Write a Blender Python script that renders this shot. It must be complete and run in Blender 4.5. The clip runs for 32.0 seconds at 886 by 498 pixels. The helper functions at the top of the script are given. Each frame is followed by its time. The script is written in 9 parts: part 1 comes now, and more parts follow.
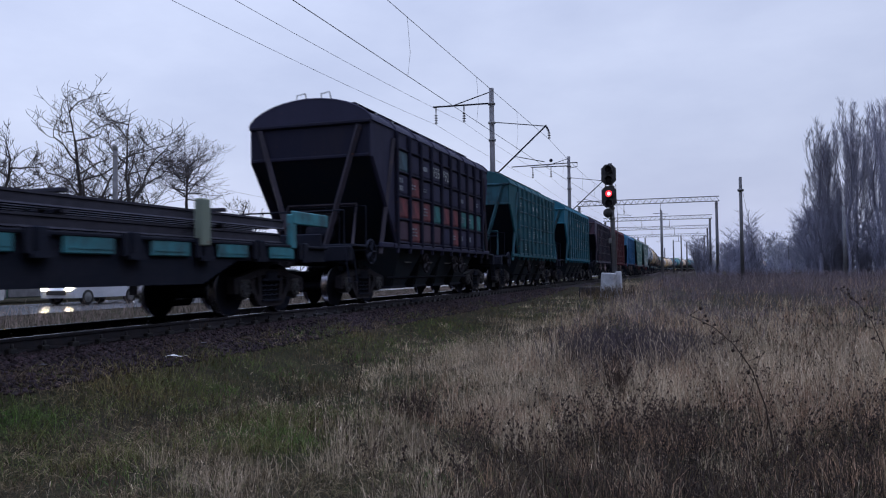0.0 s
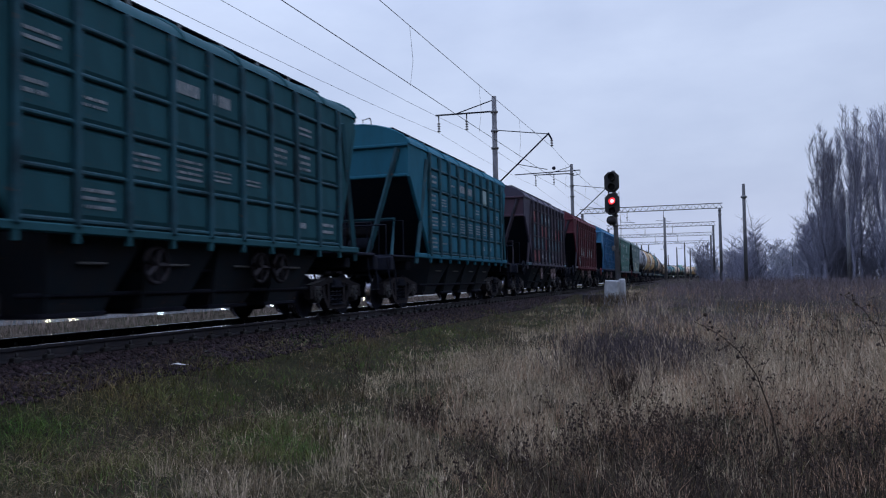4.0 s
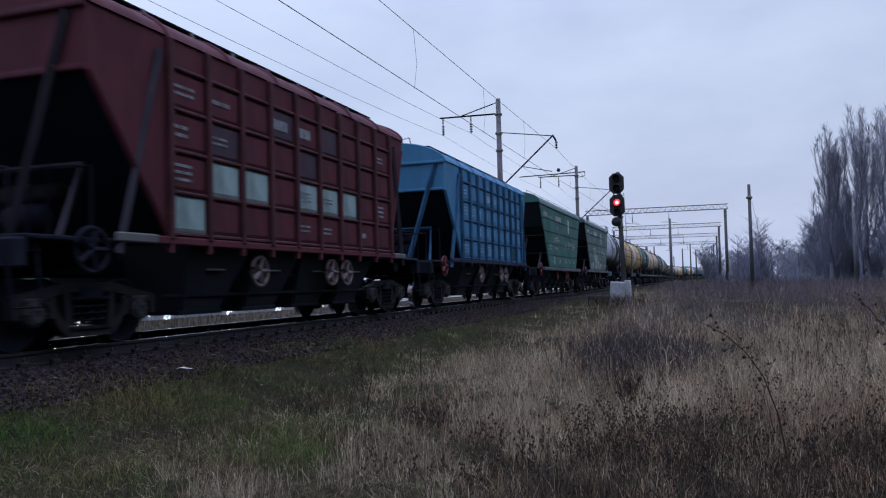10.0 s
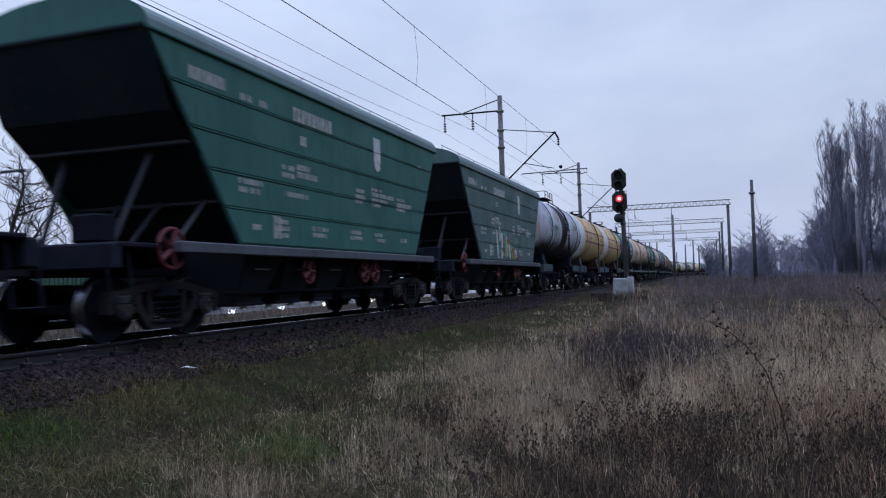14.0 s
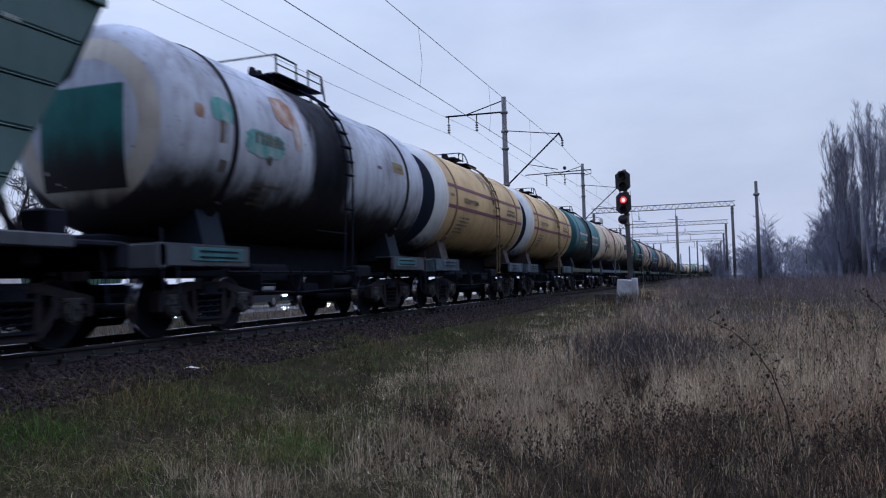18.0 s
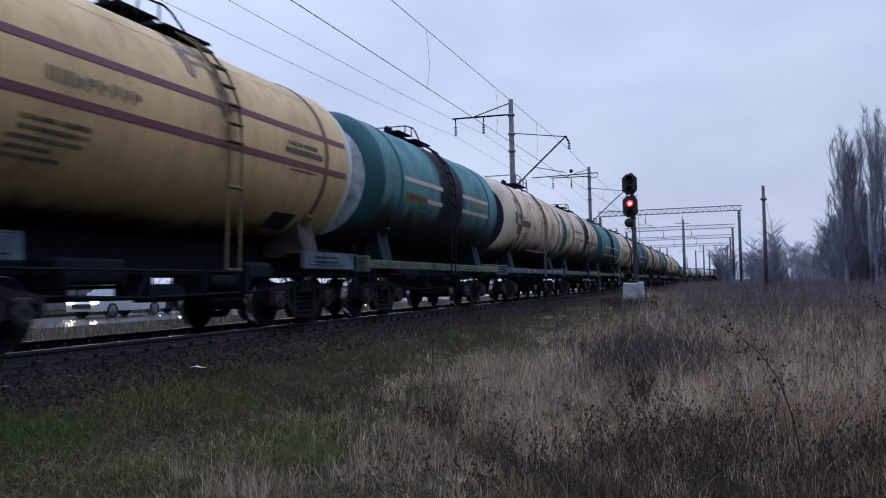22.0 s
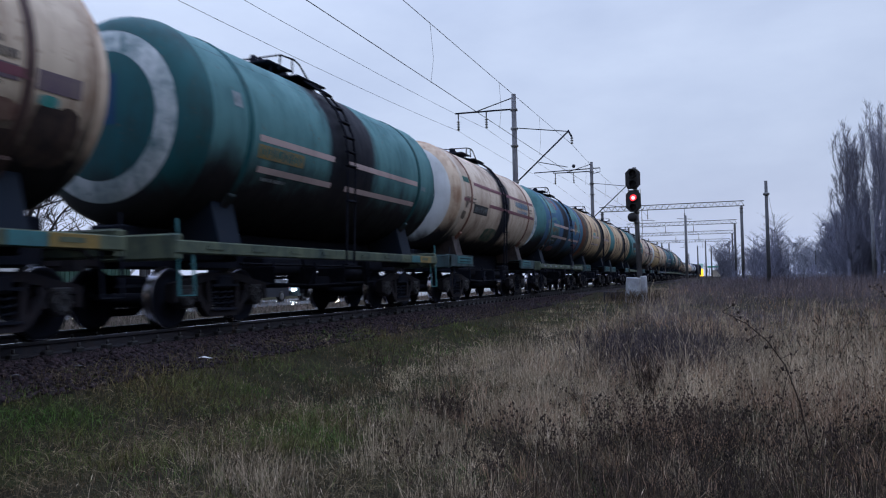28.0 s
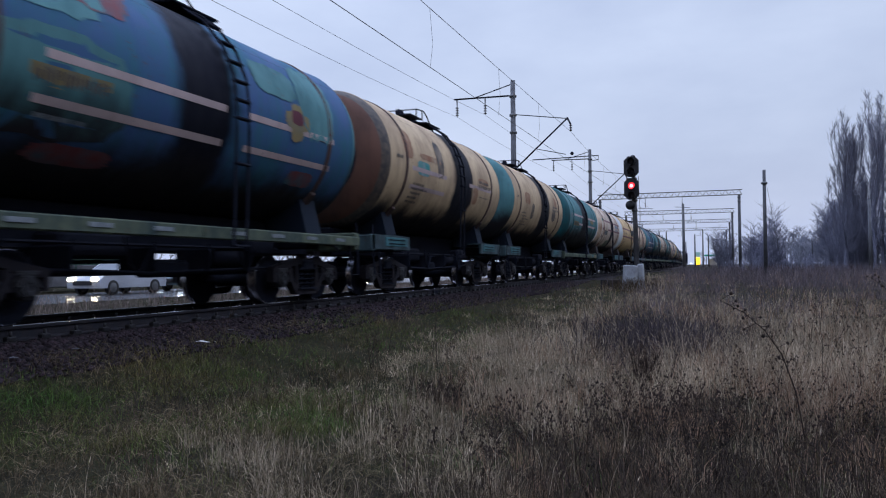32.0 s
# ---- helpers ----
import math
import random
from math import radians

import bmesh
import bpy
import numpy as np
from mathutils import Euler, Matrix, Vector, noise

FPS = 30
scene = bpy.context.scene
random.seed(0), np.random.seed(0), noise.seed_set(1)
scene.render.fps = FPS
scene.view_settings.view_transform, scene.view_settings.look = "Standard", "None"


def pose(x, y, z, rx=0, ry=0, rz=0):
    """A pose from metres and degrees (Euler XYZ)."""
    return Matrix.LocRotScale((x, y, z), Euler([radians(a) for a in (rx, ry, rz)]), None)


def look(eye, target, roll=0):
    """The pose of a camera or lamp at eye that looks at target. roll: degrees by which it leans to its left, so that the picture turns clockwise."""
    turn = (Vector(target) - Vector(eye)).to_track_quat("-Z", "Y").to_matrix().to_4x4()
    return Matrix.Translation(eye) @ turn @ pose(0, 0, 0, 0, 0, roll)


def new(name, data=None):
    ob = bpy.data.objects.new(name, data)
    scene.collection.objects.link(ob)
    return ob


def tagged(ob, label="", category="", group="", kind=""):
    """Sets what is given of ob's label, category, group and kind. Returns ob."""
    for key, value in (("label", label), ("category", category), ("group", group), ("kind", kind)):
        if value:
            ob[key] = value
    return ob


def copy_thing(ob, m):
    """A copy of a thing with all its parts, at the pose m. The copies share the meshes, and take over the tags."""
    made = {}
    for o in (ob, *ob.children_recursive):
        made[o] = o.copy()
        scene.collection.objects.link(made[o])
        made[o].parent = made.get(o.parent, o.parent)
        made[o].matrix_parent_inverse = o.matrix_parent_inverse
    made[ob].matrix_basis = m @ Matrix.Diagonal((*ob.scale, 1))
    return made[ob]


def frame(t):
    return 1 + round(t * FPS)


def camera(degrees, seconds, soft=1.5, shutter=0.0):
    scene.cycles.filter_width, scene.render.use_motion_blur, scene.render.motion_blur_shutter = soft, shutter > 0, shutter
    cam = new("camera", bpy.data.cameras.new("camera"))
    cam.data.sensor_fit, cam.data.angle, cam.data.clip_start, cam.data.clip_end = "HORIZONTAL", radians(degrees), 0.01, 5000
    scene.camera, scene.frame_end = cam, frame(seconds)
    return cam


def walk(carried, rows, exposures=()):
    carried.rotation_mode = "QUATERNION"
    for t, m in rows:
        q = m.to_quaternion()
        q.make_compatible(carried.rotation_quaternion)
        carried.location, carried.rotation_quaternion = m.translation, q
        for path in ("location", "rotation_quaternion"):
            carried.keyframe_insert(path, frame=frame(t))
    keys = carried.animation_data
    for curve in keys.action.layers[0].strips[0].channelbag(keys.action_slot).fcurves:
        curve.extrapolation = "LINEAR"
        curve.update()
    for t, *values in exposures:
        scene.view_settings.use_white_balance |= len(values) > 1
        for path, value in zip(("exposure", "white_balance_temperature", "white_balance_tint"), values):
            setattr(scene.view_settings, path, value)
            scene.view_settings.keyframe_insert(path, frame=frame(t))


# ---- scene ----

# ---------------------------------------------------------------- camera
RZ = 0.85            # height of the rail head
TRACK_X = -8.76      # centre line of the straight track
TURNS = [(0.0, 0.001, 0.009, 1.562, 91.754, 0.845, 17.783), (0.5, 0.002, 0.009, 1.562, 91.818, 0.835, 17.798), (1.0, 0.003, 0.008, 1.56, 91.919, 0.856, 17.833), (1.5, -0.0, 0.005, 1.56, 92.016, 0.877, 17.852), (2.0, -0.007, 0.001, 1.558, 92.11, 0.904, 17.86), (2.5, -0.011, -0.002, 1.556, 92.2, 0.922, 17.882), (3.0, -0.01, -0.002, 1.555, 92.273, 0.931, 17.917), (3.5, -0.007, -0.001, 1.556, 92.317, 0.95, 17.942), (5.5, 0.004, 0.004, 1.554, 92.441, 1.531, 18.292), (6.0, 0.005, 0.003, 1.551, 92.478, 1.563, 18.306), (6.5, 0.004, 0.002, 1.548, 92.526, 1.552, 18.316), (7.0, 0.005, 0.002, 1.549, 92.549, 1.499, 18.325), (7.5, 0.006, 0.003, 1.551, 92.552, 1.472, 18.331), (8.0, 0.006, 0.004, 1.55, 92.55, 1.456, 18.341), (8.5, 0.005, 0.003, 1.55, 92.544, 1.418, 18.356), (9.0, 0.002, 0.001, 1.55, 92.54, 1.397, 18.362), (9.5, -0.0, 0.0, 1.55, 92.541, 1.397, 18.377), (10.0, 0.002, 0.0, 1.549, 92.558, 1.426, 18.413), (10.5, 0.005, 0.002, 1.546, 92.577, 1.514, 18.452), (11.0, 0.009, 0.002, 1.546, 92.55, 1.619, 18.492), (11.5, 0.011, 0.002, 1.546, 92.485, 1.688, 18.537), (12.0, 0.009, 0.001, 1.547, 92.428, 1.721, 18.573), (12.5, 0.005, 0.0, 1.55, 92.393, 1.757, 18.595), (13.0, 0.005, 0.0, 1.55, 92.385, 1.797, 18.605), (13.5, 0.006, 0.0, 1.549, 92.386, 1.806, 18.61), (14.0, 0.007, 0.001, 1.552, 92.38, 1.783, 18.618), (14.5, 0.008, 0.003, 1.554, 92.374, 1.769, 18.632), (16.5, 0.001, -0.001, 1.546, 92.42, 1.75, 18.64), (17.0, 0.003, -0.0, 1.546, 92.433, 1.75, 18.668), (17.5, 0.004, 0.001, 1.546, 92.455, 1.747, 18.759), (18.0, 0.001, 0.001, 1.546, 92.475, 1.706, 18.884), (18.5, -0.002, -0.001, 1.552, 92.469, 1.592, 19.001), (19.0, -0.003, -0.001, 1.556, 92.465, 1.493, 19.097), (19.5, -0.006, -0.001, 1.554, 92.486, 1.454, 19.168), (20.0, -0.007, -0.001, 1.553, 92.508, 1.402, 19.227), (20.5, -0.006, -0.003, 1.553, 92.529, 1.329, 19.267), (21.0, -0.006, -0.004, 1.548, 92.565, 1.288, 19.28), (21.5, -0.005, -0.003, 1.544, 92.607, 1.252, 19.279), (22.0, -0.005, -0.001, 1.543, 92.632, 1.201, 19.278), (22.5, -0.006, 0.0, 1.545, 92.641, 1.147, 19.279), (23.0, -0.005, 0.0, 1.549, 92.639, 1.081, 19.282), (23.5, -0.005, -0.002, 1.55, 92.631, 1.055, 19.292), (24.0, -0.01, -0.008, 1.542, 92.609, 1.074, 19.339), (24.5, -0.021, -0.018, 1.529, 92.568, 1.098, 19.432), (25.0, -0.034, -0.03, 1.512, 92.515, 1.122, 19.48), (25.5, -0.044, -0.038, 1.501, 92.476, 1.138, 19.46), (27.5, -0.059, -0.05, 1.486, 92.33, 1.124, 19.377), (28.0, -0.057, -0.049, 1.487, 92.313, 1.127, 19.389), (28.5, -0.055, -0.048, 1.488, 92.284, 1.104, 19.403), (29.0, -0.056, -0.049, 1.491, 92.245, 1.075, 19.406), (29.5, -0.061, -0.05, 1.496, 92.191, 1.017, 19.4), (30.0, -0.061, -0.05, 1.497, 92.149, 0.982, 19.398), (30.5, -0.06, -0.052, 1.492, 92.086, 0.97, 19.37), (31.0, -0.065, -0.053, 1.489, 91.893, 0.873, 19.3), (31.5, -0.068, -0.052, 1.487, 91.565, 0.724, 19.224), (32.0, -0.068, -0.05, 1.487, 91.315, 0.629, 19.18)]
cam = camera(58.5, 32.0, soft=1.12, shutter=0.5)
walk(cam, [(t, pose(x, y, z, a, b, c)) for t, x, y, z, a, b, c in TURNS],
     exposures=[(0.0, 0.0, 6545, 10), (2.0, 0.0, 6440, 6.5), (5.5, 0.0, 6420, 6), (14.0, 0.0, 6430, 6), (21.0, 0.0, 6420, 6), (25.0, 0.0, 6470, 8), (28.0, 0.0, 6440, 5), (30.0, 0.0, 6500, 9), (32.0, 0.0, 6460, 6)])

# ---------------------------------------------------------------- light
scene.view_settings.exposure = 0.0
world = bpy.data.worlds.new("overcast_sky")
scene.world = world
world.use_nodes = True
wn, wl = world.node_tree.nodes, world.node_tree.links
wn.clear()
sky = wn.new("ShaderNodeTexSky")
sky.sky_type, sky.sun_disc = "NISHITA", False
sky.sun_elevation, sky.sun_rotation = radians(8), radians(150)
sky.dust_density, sky.air_density = 3.0, 1.5
cloud = wn.new("ShaderNodeTexNoise")
cloud.inputs["Scale"].default_value, cloud.inputs["Detail"].default_value, cloud.inputs["Roughness"].default_value = 2.6, 6, 0.55
ramp = wn.new("ShaderNodeValToRGB")
ramp.color_ramp.elements[0].position, ramp.color_ramp.elements[0].color = 0.3, (0.452, 0.520, 0.775, 1)
ramp.color_ramp.elements[1].position, ramp.color_ramp.elements[1].color = 0.7, (0.612, 0.685, 0.945, 1)
wl.new(cloud.outputs["Fac"], ramp.inputs["Fac"])
# an overcast sky grows brighter and bluer towards the zenith, and a little brighter in the west, where the day ends
wtc, wsep, wmap, wmul = wn.new("ShaderNodeTexCoord"), wn.new("ShaderNodeSeparateXYZ"), wn.new("ShaderNodeMapRange"), wn.new("ShaderNodeVectorMath")
wstretch, wwest, wzen, wmul2 = wn.new("ShaderNodeMapping"), wn.new("ShaderNodeMapRange"), wn.new("ShaderNodeMix"), wn.new("ShaderNodeVectorMath")
wstretch.inputs["Scale"].default_value = (1.0, 1.0, 2.4)
wl.new(wtc.outputs["Generated"], wstretch.inputs["Vector"])
wl.new(wstretch.outputs["Vector"], cloud.inputs["Vector"])
wmap.interpolation_type = "SMOOTHSTEP"
wmap.inputs["From Min"].default_value, wmap.inputs["From Max"].default_value = 0.30, 0.95
wzen.data_type = "RGBA"
wzen.inputs[6].default_value, wzen.inputs[7].default_value = (1, 1, 1, 1), (3.30, 3.42, 3.72, 1)
wwest.inputs["From Min"].default_value, wwest.inputs["From Max"].default_value = -1.0, 1.0
wwest.inputs["To Min"].default_value, wwest.inputs["To Max"].default_value = 1.11, 0.79
wmul.operation, wmul2.operation = "SCALE", "MULTIPLY"
wl.new(wtc.outputs["Generated"], wsep.inputs[0])
wl.new(wsep.outputs["Z"], wmap.inputs["Value"])
wl.new(wsep.outputs["X"], wwest.inputs["Value"])
wl.new(wmap.outputs["Result"], wzen.inputs[0])
wl.new(ramp.outputs["Color"], wmul.inputs[0])
wl.new(wwest.outputs["Result"], wmul.inputs["Scale"])
wl.new(wmul.outputs[0], wmul2.inputs[0])
wl.new(wzen.outputs[2], wmul2.inputs[1])
skybg, cloudbg, wadd, wout = wn.new("ShaderNodeBackground"), wn.new("ShaderNodeBackground"), wn.new("ShaderNodeAddShader"), wn.new("ShaderNodeOutputWorld")
skybg.inputs["Strength"].default_value, cloudbg.inputs["Strength"].default_value = 0.02, 1.0
wl.new(sky.outputs["Color"], skybg.inputs["Color"])
wl.new(wmul2.outputs[0], cloudbg.inputs["Color"])
wl.new(skybg.outputs[0], wadd.inputs[0])
wl.new(cloudbg.outputs[0], wadd.inputs[1])
wl.new(wadd.outputs[0], wout.inputs["Surface"])
sun = new("sun", bpy.data.lights.new("sun", "SUN"))
sun.data.energy, sun.data.angle, sun.data.color = 0.34, radians(25), (1.0, 0.95, 0.9)
sun.matrix_world = look((0, 0, 0), (-0.6, -0.05, -0.8))

# ---------------------------------------------------------------- materials
def nodes_of(name):
    m = bpy.data.materials.new(name)
    m.use_nodes = True
    nt = m.node_tree
    return m, nt, nt.nodes["Principled BSDF"]


def link(nt, a, b):
    nt.links.new(a, b)


def noise_node(nt, scale, detail=4, stretch=None, rough=0.6):
    n = nt.nodes.new("ShaderNodeTexNoise")
    n.inputs["Scale"].default_value, n.inputs["Detail"].default_value, n.inputs["Roughness"].default_value = scale, detail, rough
    tc = nt.nodes.new("ShaderNodeTexCoord")
    mp = nt.nodes.new("ShaderNodeMapping")
    mp.inputs["Scale"].default_value = stretch or (1, 1, 1)
    link(nt, tc.outputs["Object"], mp.inputs["Vector"])
    link(nt, mp.outputs["Vector"], n.inputs["Vector"])
    return n.outputs["Fac"]


def remap(nt, fac, lo, hi):
    r = nt.nodes.new("ShaderNodeMapRange")
    r.inputs["From Min"].default_value, r.inputs["From Max"].default_value = lo, hi
    link(nt, fac, r.inputs["Value"])
    return r.outputs["Result"]


def mixed(nt, fac, a, b, blend="MIX"):
    n = nt.nodes.new("ShaderNodeMix")
    n.data_type, n.blend_type = "RGBA", blend
    if isinstance(fac, (int, float)):
        n.inputs[0].default_value = fac
    else:
        link(nt, fac, n.inputs[0])
    for v, s in ((a, n.inputs[6]), (b, n.inputs[7])):
        if isinstance(v, tuple):
            s.default_value = (*v, 1)
        else:
            link(nt, v, s)
    return n.outputs[2]


def bumped(nt, b, fac, strength, distance=0.01):
    n = nt.nodes.new("ShaderNodeBump")
    n.inputs["Strength"].default_value, n.inputs["Distance"].default_value = strength, distance
    link(nt, fac, n.inputs["Height"])
    link(nt, n.outputs["Normal"], b.inputs["Normal"])


def surface(name, col, col2=None, rough=0.7, metal=0.0, scale=3.0, fine=60.0, bump=0.3, island=False, spread=0.25, specular=0.35):
    """A worn surface: two tones over coarse patches, grain over that."""
    m, nt, b = nodes_of(name)
    col2 = col2 or tuple(c * 0.6 for c in col)
    big = remap(nt, noise_node(nt, scale), 0.35, 0.65)
    small = noise_node(nt, fine, 3)
    c = mixed(nt, big, col, col2)
    c = mixed(nt, remap(nt, small, 0.3, 0.7), c, mixed(nt, 1.0, c, (0.7, 0.7, 0.7), "MULTIPLY"))
    if island:
        g = nt.nodes.new("ShaderNodeNewGeometry")
        rnd = g.outputs["Random Per Island"]
    else:
        rnd = nt.nodes.new("ShaderNodeObjectInfo").outputs["Random"]
    hsv = nt.nodes.new("ShaderNodeHueSaturation")
    r = nt.nodes.new("ShaderNodeMapRange")
    r.inputs["To Min"].default_value, r.inputs["To Max"].default_value = 1 - spread, 1 + spread
    link(nt, rnd, r.inputs["Value"])
    link(nt, r.outputs["Result"], hsv.inputs["Value"])
    link(nt, c, hsv.inputs["Color"])
    link(nt, hsv.outputs["Color"], b.inputs["Base Color"])
    b.inputs["Roughness"].default_value, b.inputs["Metallic"].default_value = rough, metal
    b.inputs["Specular IOR Level"].default_value = specular
    bumped(nt, b, small, bump)
    return m


def paint(name, col, dirt=(0.030, 0.025, 0.024), amount=0.5, rust=(0.10, 0.045, 0.022), rough=0.6, spill=None, spread=0.08, scale=0.9, specular=0.18, grime_shade=None):
    """Weathered railway paint: coarse dirt, streaks that run down, rust specks; spill = (place along, half width) of a
    dark spill; the last pair, (height, depth), sets the ragged edge of a dark belly: oily residue, and underside shade
    put into the colour.
    """
    m, nt, b = nodes_of(name)
    coarse = remap(nt, noise_node(nt, scale, 6), 0.42, 0.72)
    streak = remap(nt, noise_node(nt, 5.0, 4, (1, 1, 0.12)), 0.45, 0.8)
    specks = remap(nt, noise_node(nt, 9.0, 5), 0.64, 0.72)
    fine = noise_node(nt, 70.0, 2)
    mul = nt.nodes.new("ShaderNodeMath")
    mul.operation = "MULTIPLY_ADD"
    link(nt, streak, mul.inputs[0])
    mul.inputs[1].default_value = 0.6 * amount
    sc = nt.nodes.new("ShaderNodeMath")
    sc.operation = "MULTIPLY"
    link(nt, coarse, sc.inputs[0])
    sc.inputs[1].default_value = 0.8 * amount
    link(nt, sc.outputs[0], mul.inputs[2])
    mul.use_clamp = True
    c = mixed(nt, mul.outputs[0], col, dirt)
    sp = nt.nodes.new("ShaderNodeMath")
    sp.operation = "MULTIPLY"
    link(nt, specks, sp.inputs[0])
    sp.inputs[1].default_value = 0.8 * amount
    c = mixed(nt, sp.outputs[0], c, rust)
    if spill:
        tc, sep = nt.nodes.new("ShaderNodeTexCoord"), nt.nodes.new("ShaderNodeSeparateXYZ")
        link(nt, tc.outputs["Object"], sep.inputs[0])
        off = nt.nodes.new("ShaderNodeMath")
        off.operation = "SUBTRACT"
        link(nt, sep.outputs["Y"], off.inputs[0])
        off.inputs[1].default_value = spill[0]
        ab = nt.nodes.new("ShaderNodeMath")
        ab.operation = "ABSOLUTE"
        link(nt, off.outputs[0], ab.inputs[0])
        wob = nt.nodes.new("ShaderNodeMath")
        wob.operation = "MULTIPLY_ADD"
        link(nt, noise_node(nt, 2.2, 5, (1, 1, 0.25)), wob.inputs[0])
        wob.inputs[1].default_value = -0.9
        link(nt, ab.outputs[0], wob.inputs[2])
        mr = nt.nodes.new("ShaderNodeMapRange")
        mr.inputs["From Min"].default_value, mr.inputs["From Max"].default_value = spill[1] - 0.26, spill[1] - 0.54
        link(nt, wob.outputs[0], mr.inputs["Value"])
        k = nt.nodes.new("ShaderNodeMath")
        k.operation = "MULTIPLY"
        link(nt, mr.outputs["Result"], k.inputs[0])
        k.inputs[1].default_value = 1.0
        c = mixed(nt, k.outputs[0], c, (0.005, 0.006, 0.012))
    # dark belly by height: oily residue, with the underside shade painted in
    if grime_shade:
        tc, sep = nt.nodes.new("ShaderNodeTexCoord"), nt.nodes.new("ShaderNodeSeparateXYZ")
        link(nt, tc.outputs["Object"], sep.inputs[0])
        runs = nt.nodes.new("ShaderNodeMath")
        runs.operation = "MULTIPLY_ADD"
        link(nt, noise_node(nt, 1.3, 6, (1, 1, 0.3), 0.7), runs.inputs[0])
        runs.inputs[1].default_value = -grime_shade[1] * 2.2
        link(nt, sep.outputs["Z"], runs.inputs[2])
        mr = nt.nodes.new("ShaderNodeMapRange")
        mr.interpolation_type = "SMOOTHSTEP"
        mr.inputs["From Min"].default_value, mr.inputs["From Max"].default_value = grime_shade[0] - 0.5 * grime_shade[1], grime_shade[0] - 1.7 * grime_shade[1]
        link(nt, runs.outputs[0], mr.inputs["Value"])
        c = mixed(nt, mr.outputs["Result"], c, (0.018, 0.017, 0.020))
    hsv = nt.nodes.new("ShaderNodeHueSaturation")
    r = nt.nodes.new("ShaderNodeMapRange")
    r.inputs["To Min"].default_value, r.inputs["To Max"].default_value = 1 - spread, 1 + spread
    link(nt, nt.nodes.new("ShaderNodeObjectInfo").outputs["Random"], r.inputs["Value"])
    link(nt, r.outputs["Result"], hsv.inputs["Value"])
    link(nt, c, hsv.inputs["Color"])
    link(nt, hsv.outputs["Color"], b.inputs["Base Color"])
    rr = nt.nodes.new("ShaderNodeMapRange")
    rr.inputs["To Min"].default_value, rr.inputs["To Max"].default_value = rough, min(1, rough + 0.3)
    link(nt, mul.outputs[0], rr.inputs["Value"])
    link(nt, rr.outputs["Result"], b.inputs["Roughness"])
    b.inputs["Specular IOR Level"].default_value = specular
    bumped(nt, b, fine, 0.15)
    return m


def glow(name, col, strength):
    m, nt, b = nodes_of(name)
    b.inputs["Base Color"].default_value = (*col, 1)
    b.inputs["Emission Color"].default_value = (*col, 1)
    b.inputs["Emission Strength"].default_value = strength
    return m


def glass(name, tint=(0.05, 0.06, 0.07)):
    m, nt, b = nodes_of(name)
    b.inputs["Base Color"].default_value = (*tint, 1)
    b.inputs["Roughness"].default_value = 0.06
    b.inputs["Specular IOR Level"].default_value = 0.6
    return m


GRIME = surface("grimy_black_steel", (0.0095, 0.0122, 0.0205), (0.0150, 0.0165, 0.0250), rough=0.85, scale=4, bump=0.4, specular=0.07)
GRIME_WARM = surface("brown_greasy_steel", (0.0125, 0.0125, 0.0175), (0.0185, 0.0155, 0.0185), rough=0.75, scale=5, bump=0.4, specular=0.14)
AXLEBOX = surface("worn_axle_box_steel", (0.026, 0.028, 0.034), (0.014, 0.014, 0.017), rough=0.55, scale=6, bump=0.3, specular=0.35)
TREAD = surface("polished_wheel_steel", (0.30, 0.30, 0.33), (0.20, 0.20, 0.22), rough=0.26, metal=1.0, scale=6, bump=0.1)
RAILSIDE = surface("rusty_rail_side", (0.017, 0.018, 0.024), (0.024, 0.021, 0.024), rough=0.7, scale=8, bump=0.3, specular=0.2)
RAILTOP = surface("shiny_rail_head", (0.72, 0.72, 0.75), (0.6, 0.6, 0.63), rough=0.16, metal=1.0, scale=2, bump=0.05)
CONCRETE = surface("weathered_concrete", (0.115, 0.117, 0.127), (0.075, 0.076, 0.083), rough=0.9, scale=2.5, fine=90, bump=0.5)
CONCRETE_DARK = surface("dark_sleeper_concrete", (0.040, 0.038, 0.042), (0.026, 0.024, 0.027), rough=0.9, scale=5, fine=80, bump=0.5, specular=0.15)
PEDESTAL = surface("stained_pale_concrete", (0.40, 0.42, 0.44), (0.24, 0.25, 0.265), rough=0.9, scale=2.6, bump=0.4, spread=0.05)
WHITEWASH = surface("whitewashed_concrete", (0.62, 0.61, 0.6), (0.42, 0.41, 0.4), rough=0.85, scale=4, bump=0.4, spread=0.03)
BALLAST = surface("crushed_granite", (0.022, 0.017, 0.020), (0.011, 0.009, 0.011), rough=0.95, scale=9, fine=45, bump=1.0, specular=0.1)
STONE = surface("broken_granite_stone", (0.038, 0.025, 0.029), (0.012, 0.010, 0.012), rough=0.92, scale=14, fine=80, bump=0.5, island=True, spread=0.5, specular=0.12)
STEEL_GREY = surface("galvanised_steel", (0.16, 0.165, 0.17), (0.10, 0.10, 0.10), rough=0.55, metal=0.5, scale=5, bump=0.2)
WIRE = surface("dark_copper_wire", (0.03, 0.03, 0.032), (0.04, 0.035, 0.03), rough=0.6, scale=5, bump=0.0)
INSULATOR = surface("brown_glazed_porcelain", (0.03, 0.022, 0.02), (0.04, 0.03, 0.025), rough=0.25, scale=5, bump=0.0)
SOOTGLASS = surface("sooty_signal_lens", (0.010, 0.010, 0.013), (0.016, 0.015, 0.017), rough=0.5, scale=6, bump=0.05, specular=0.15)
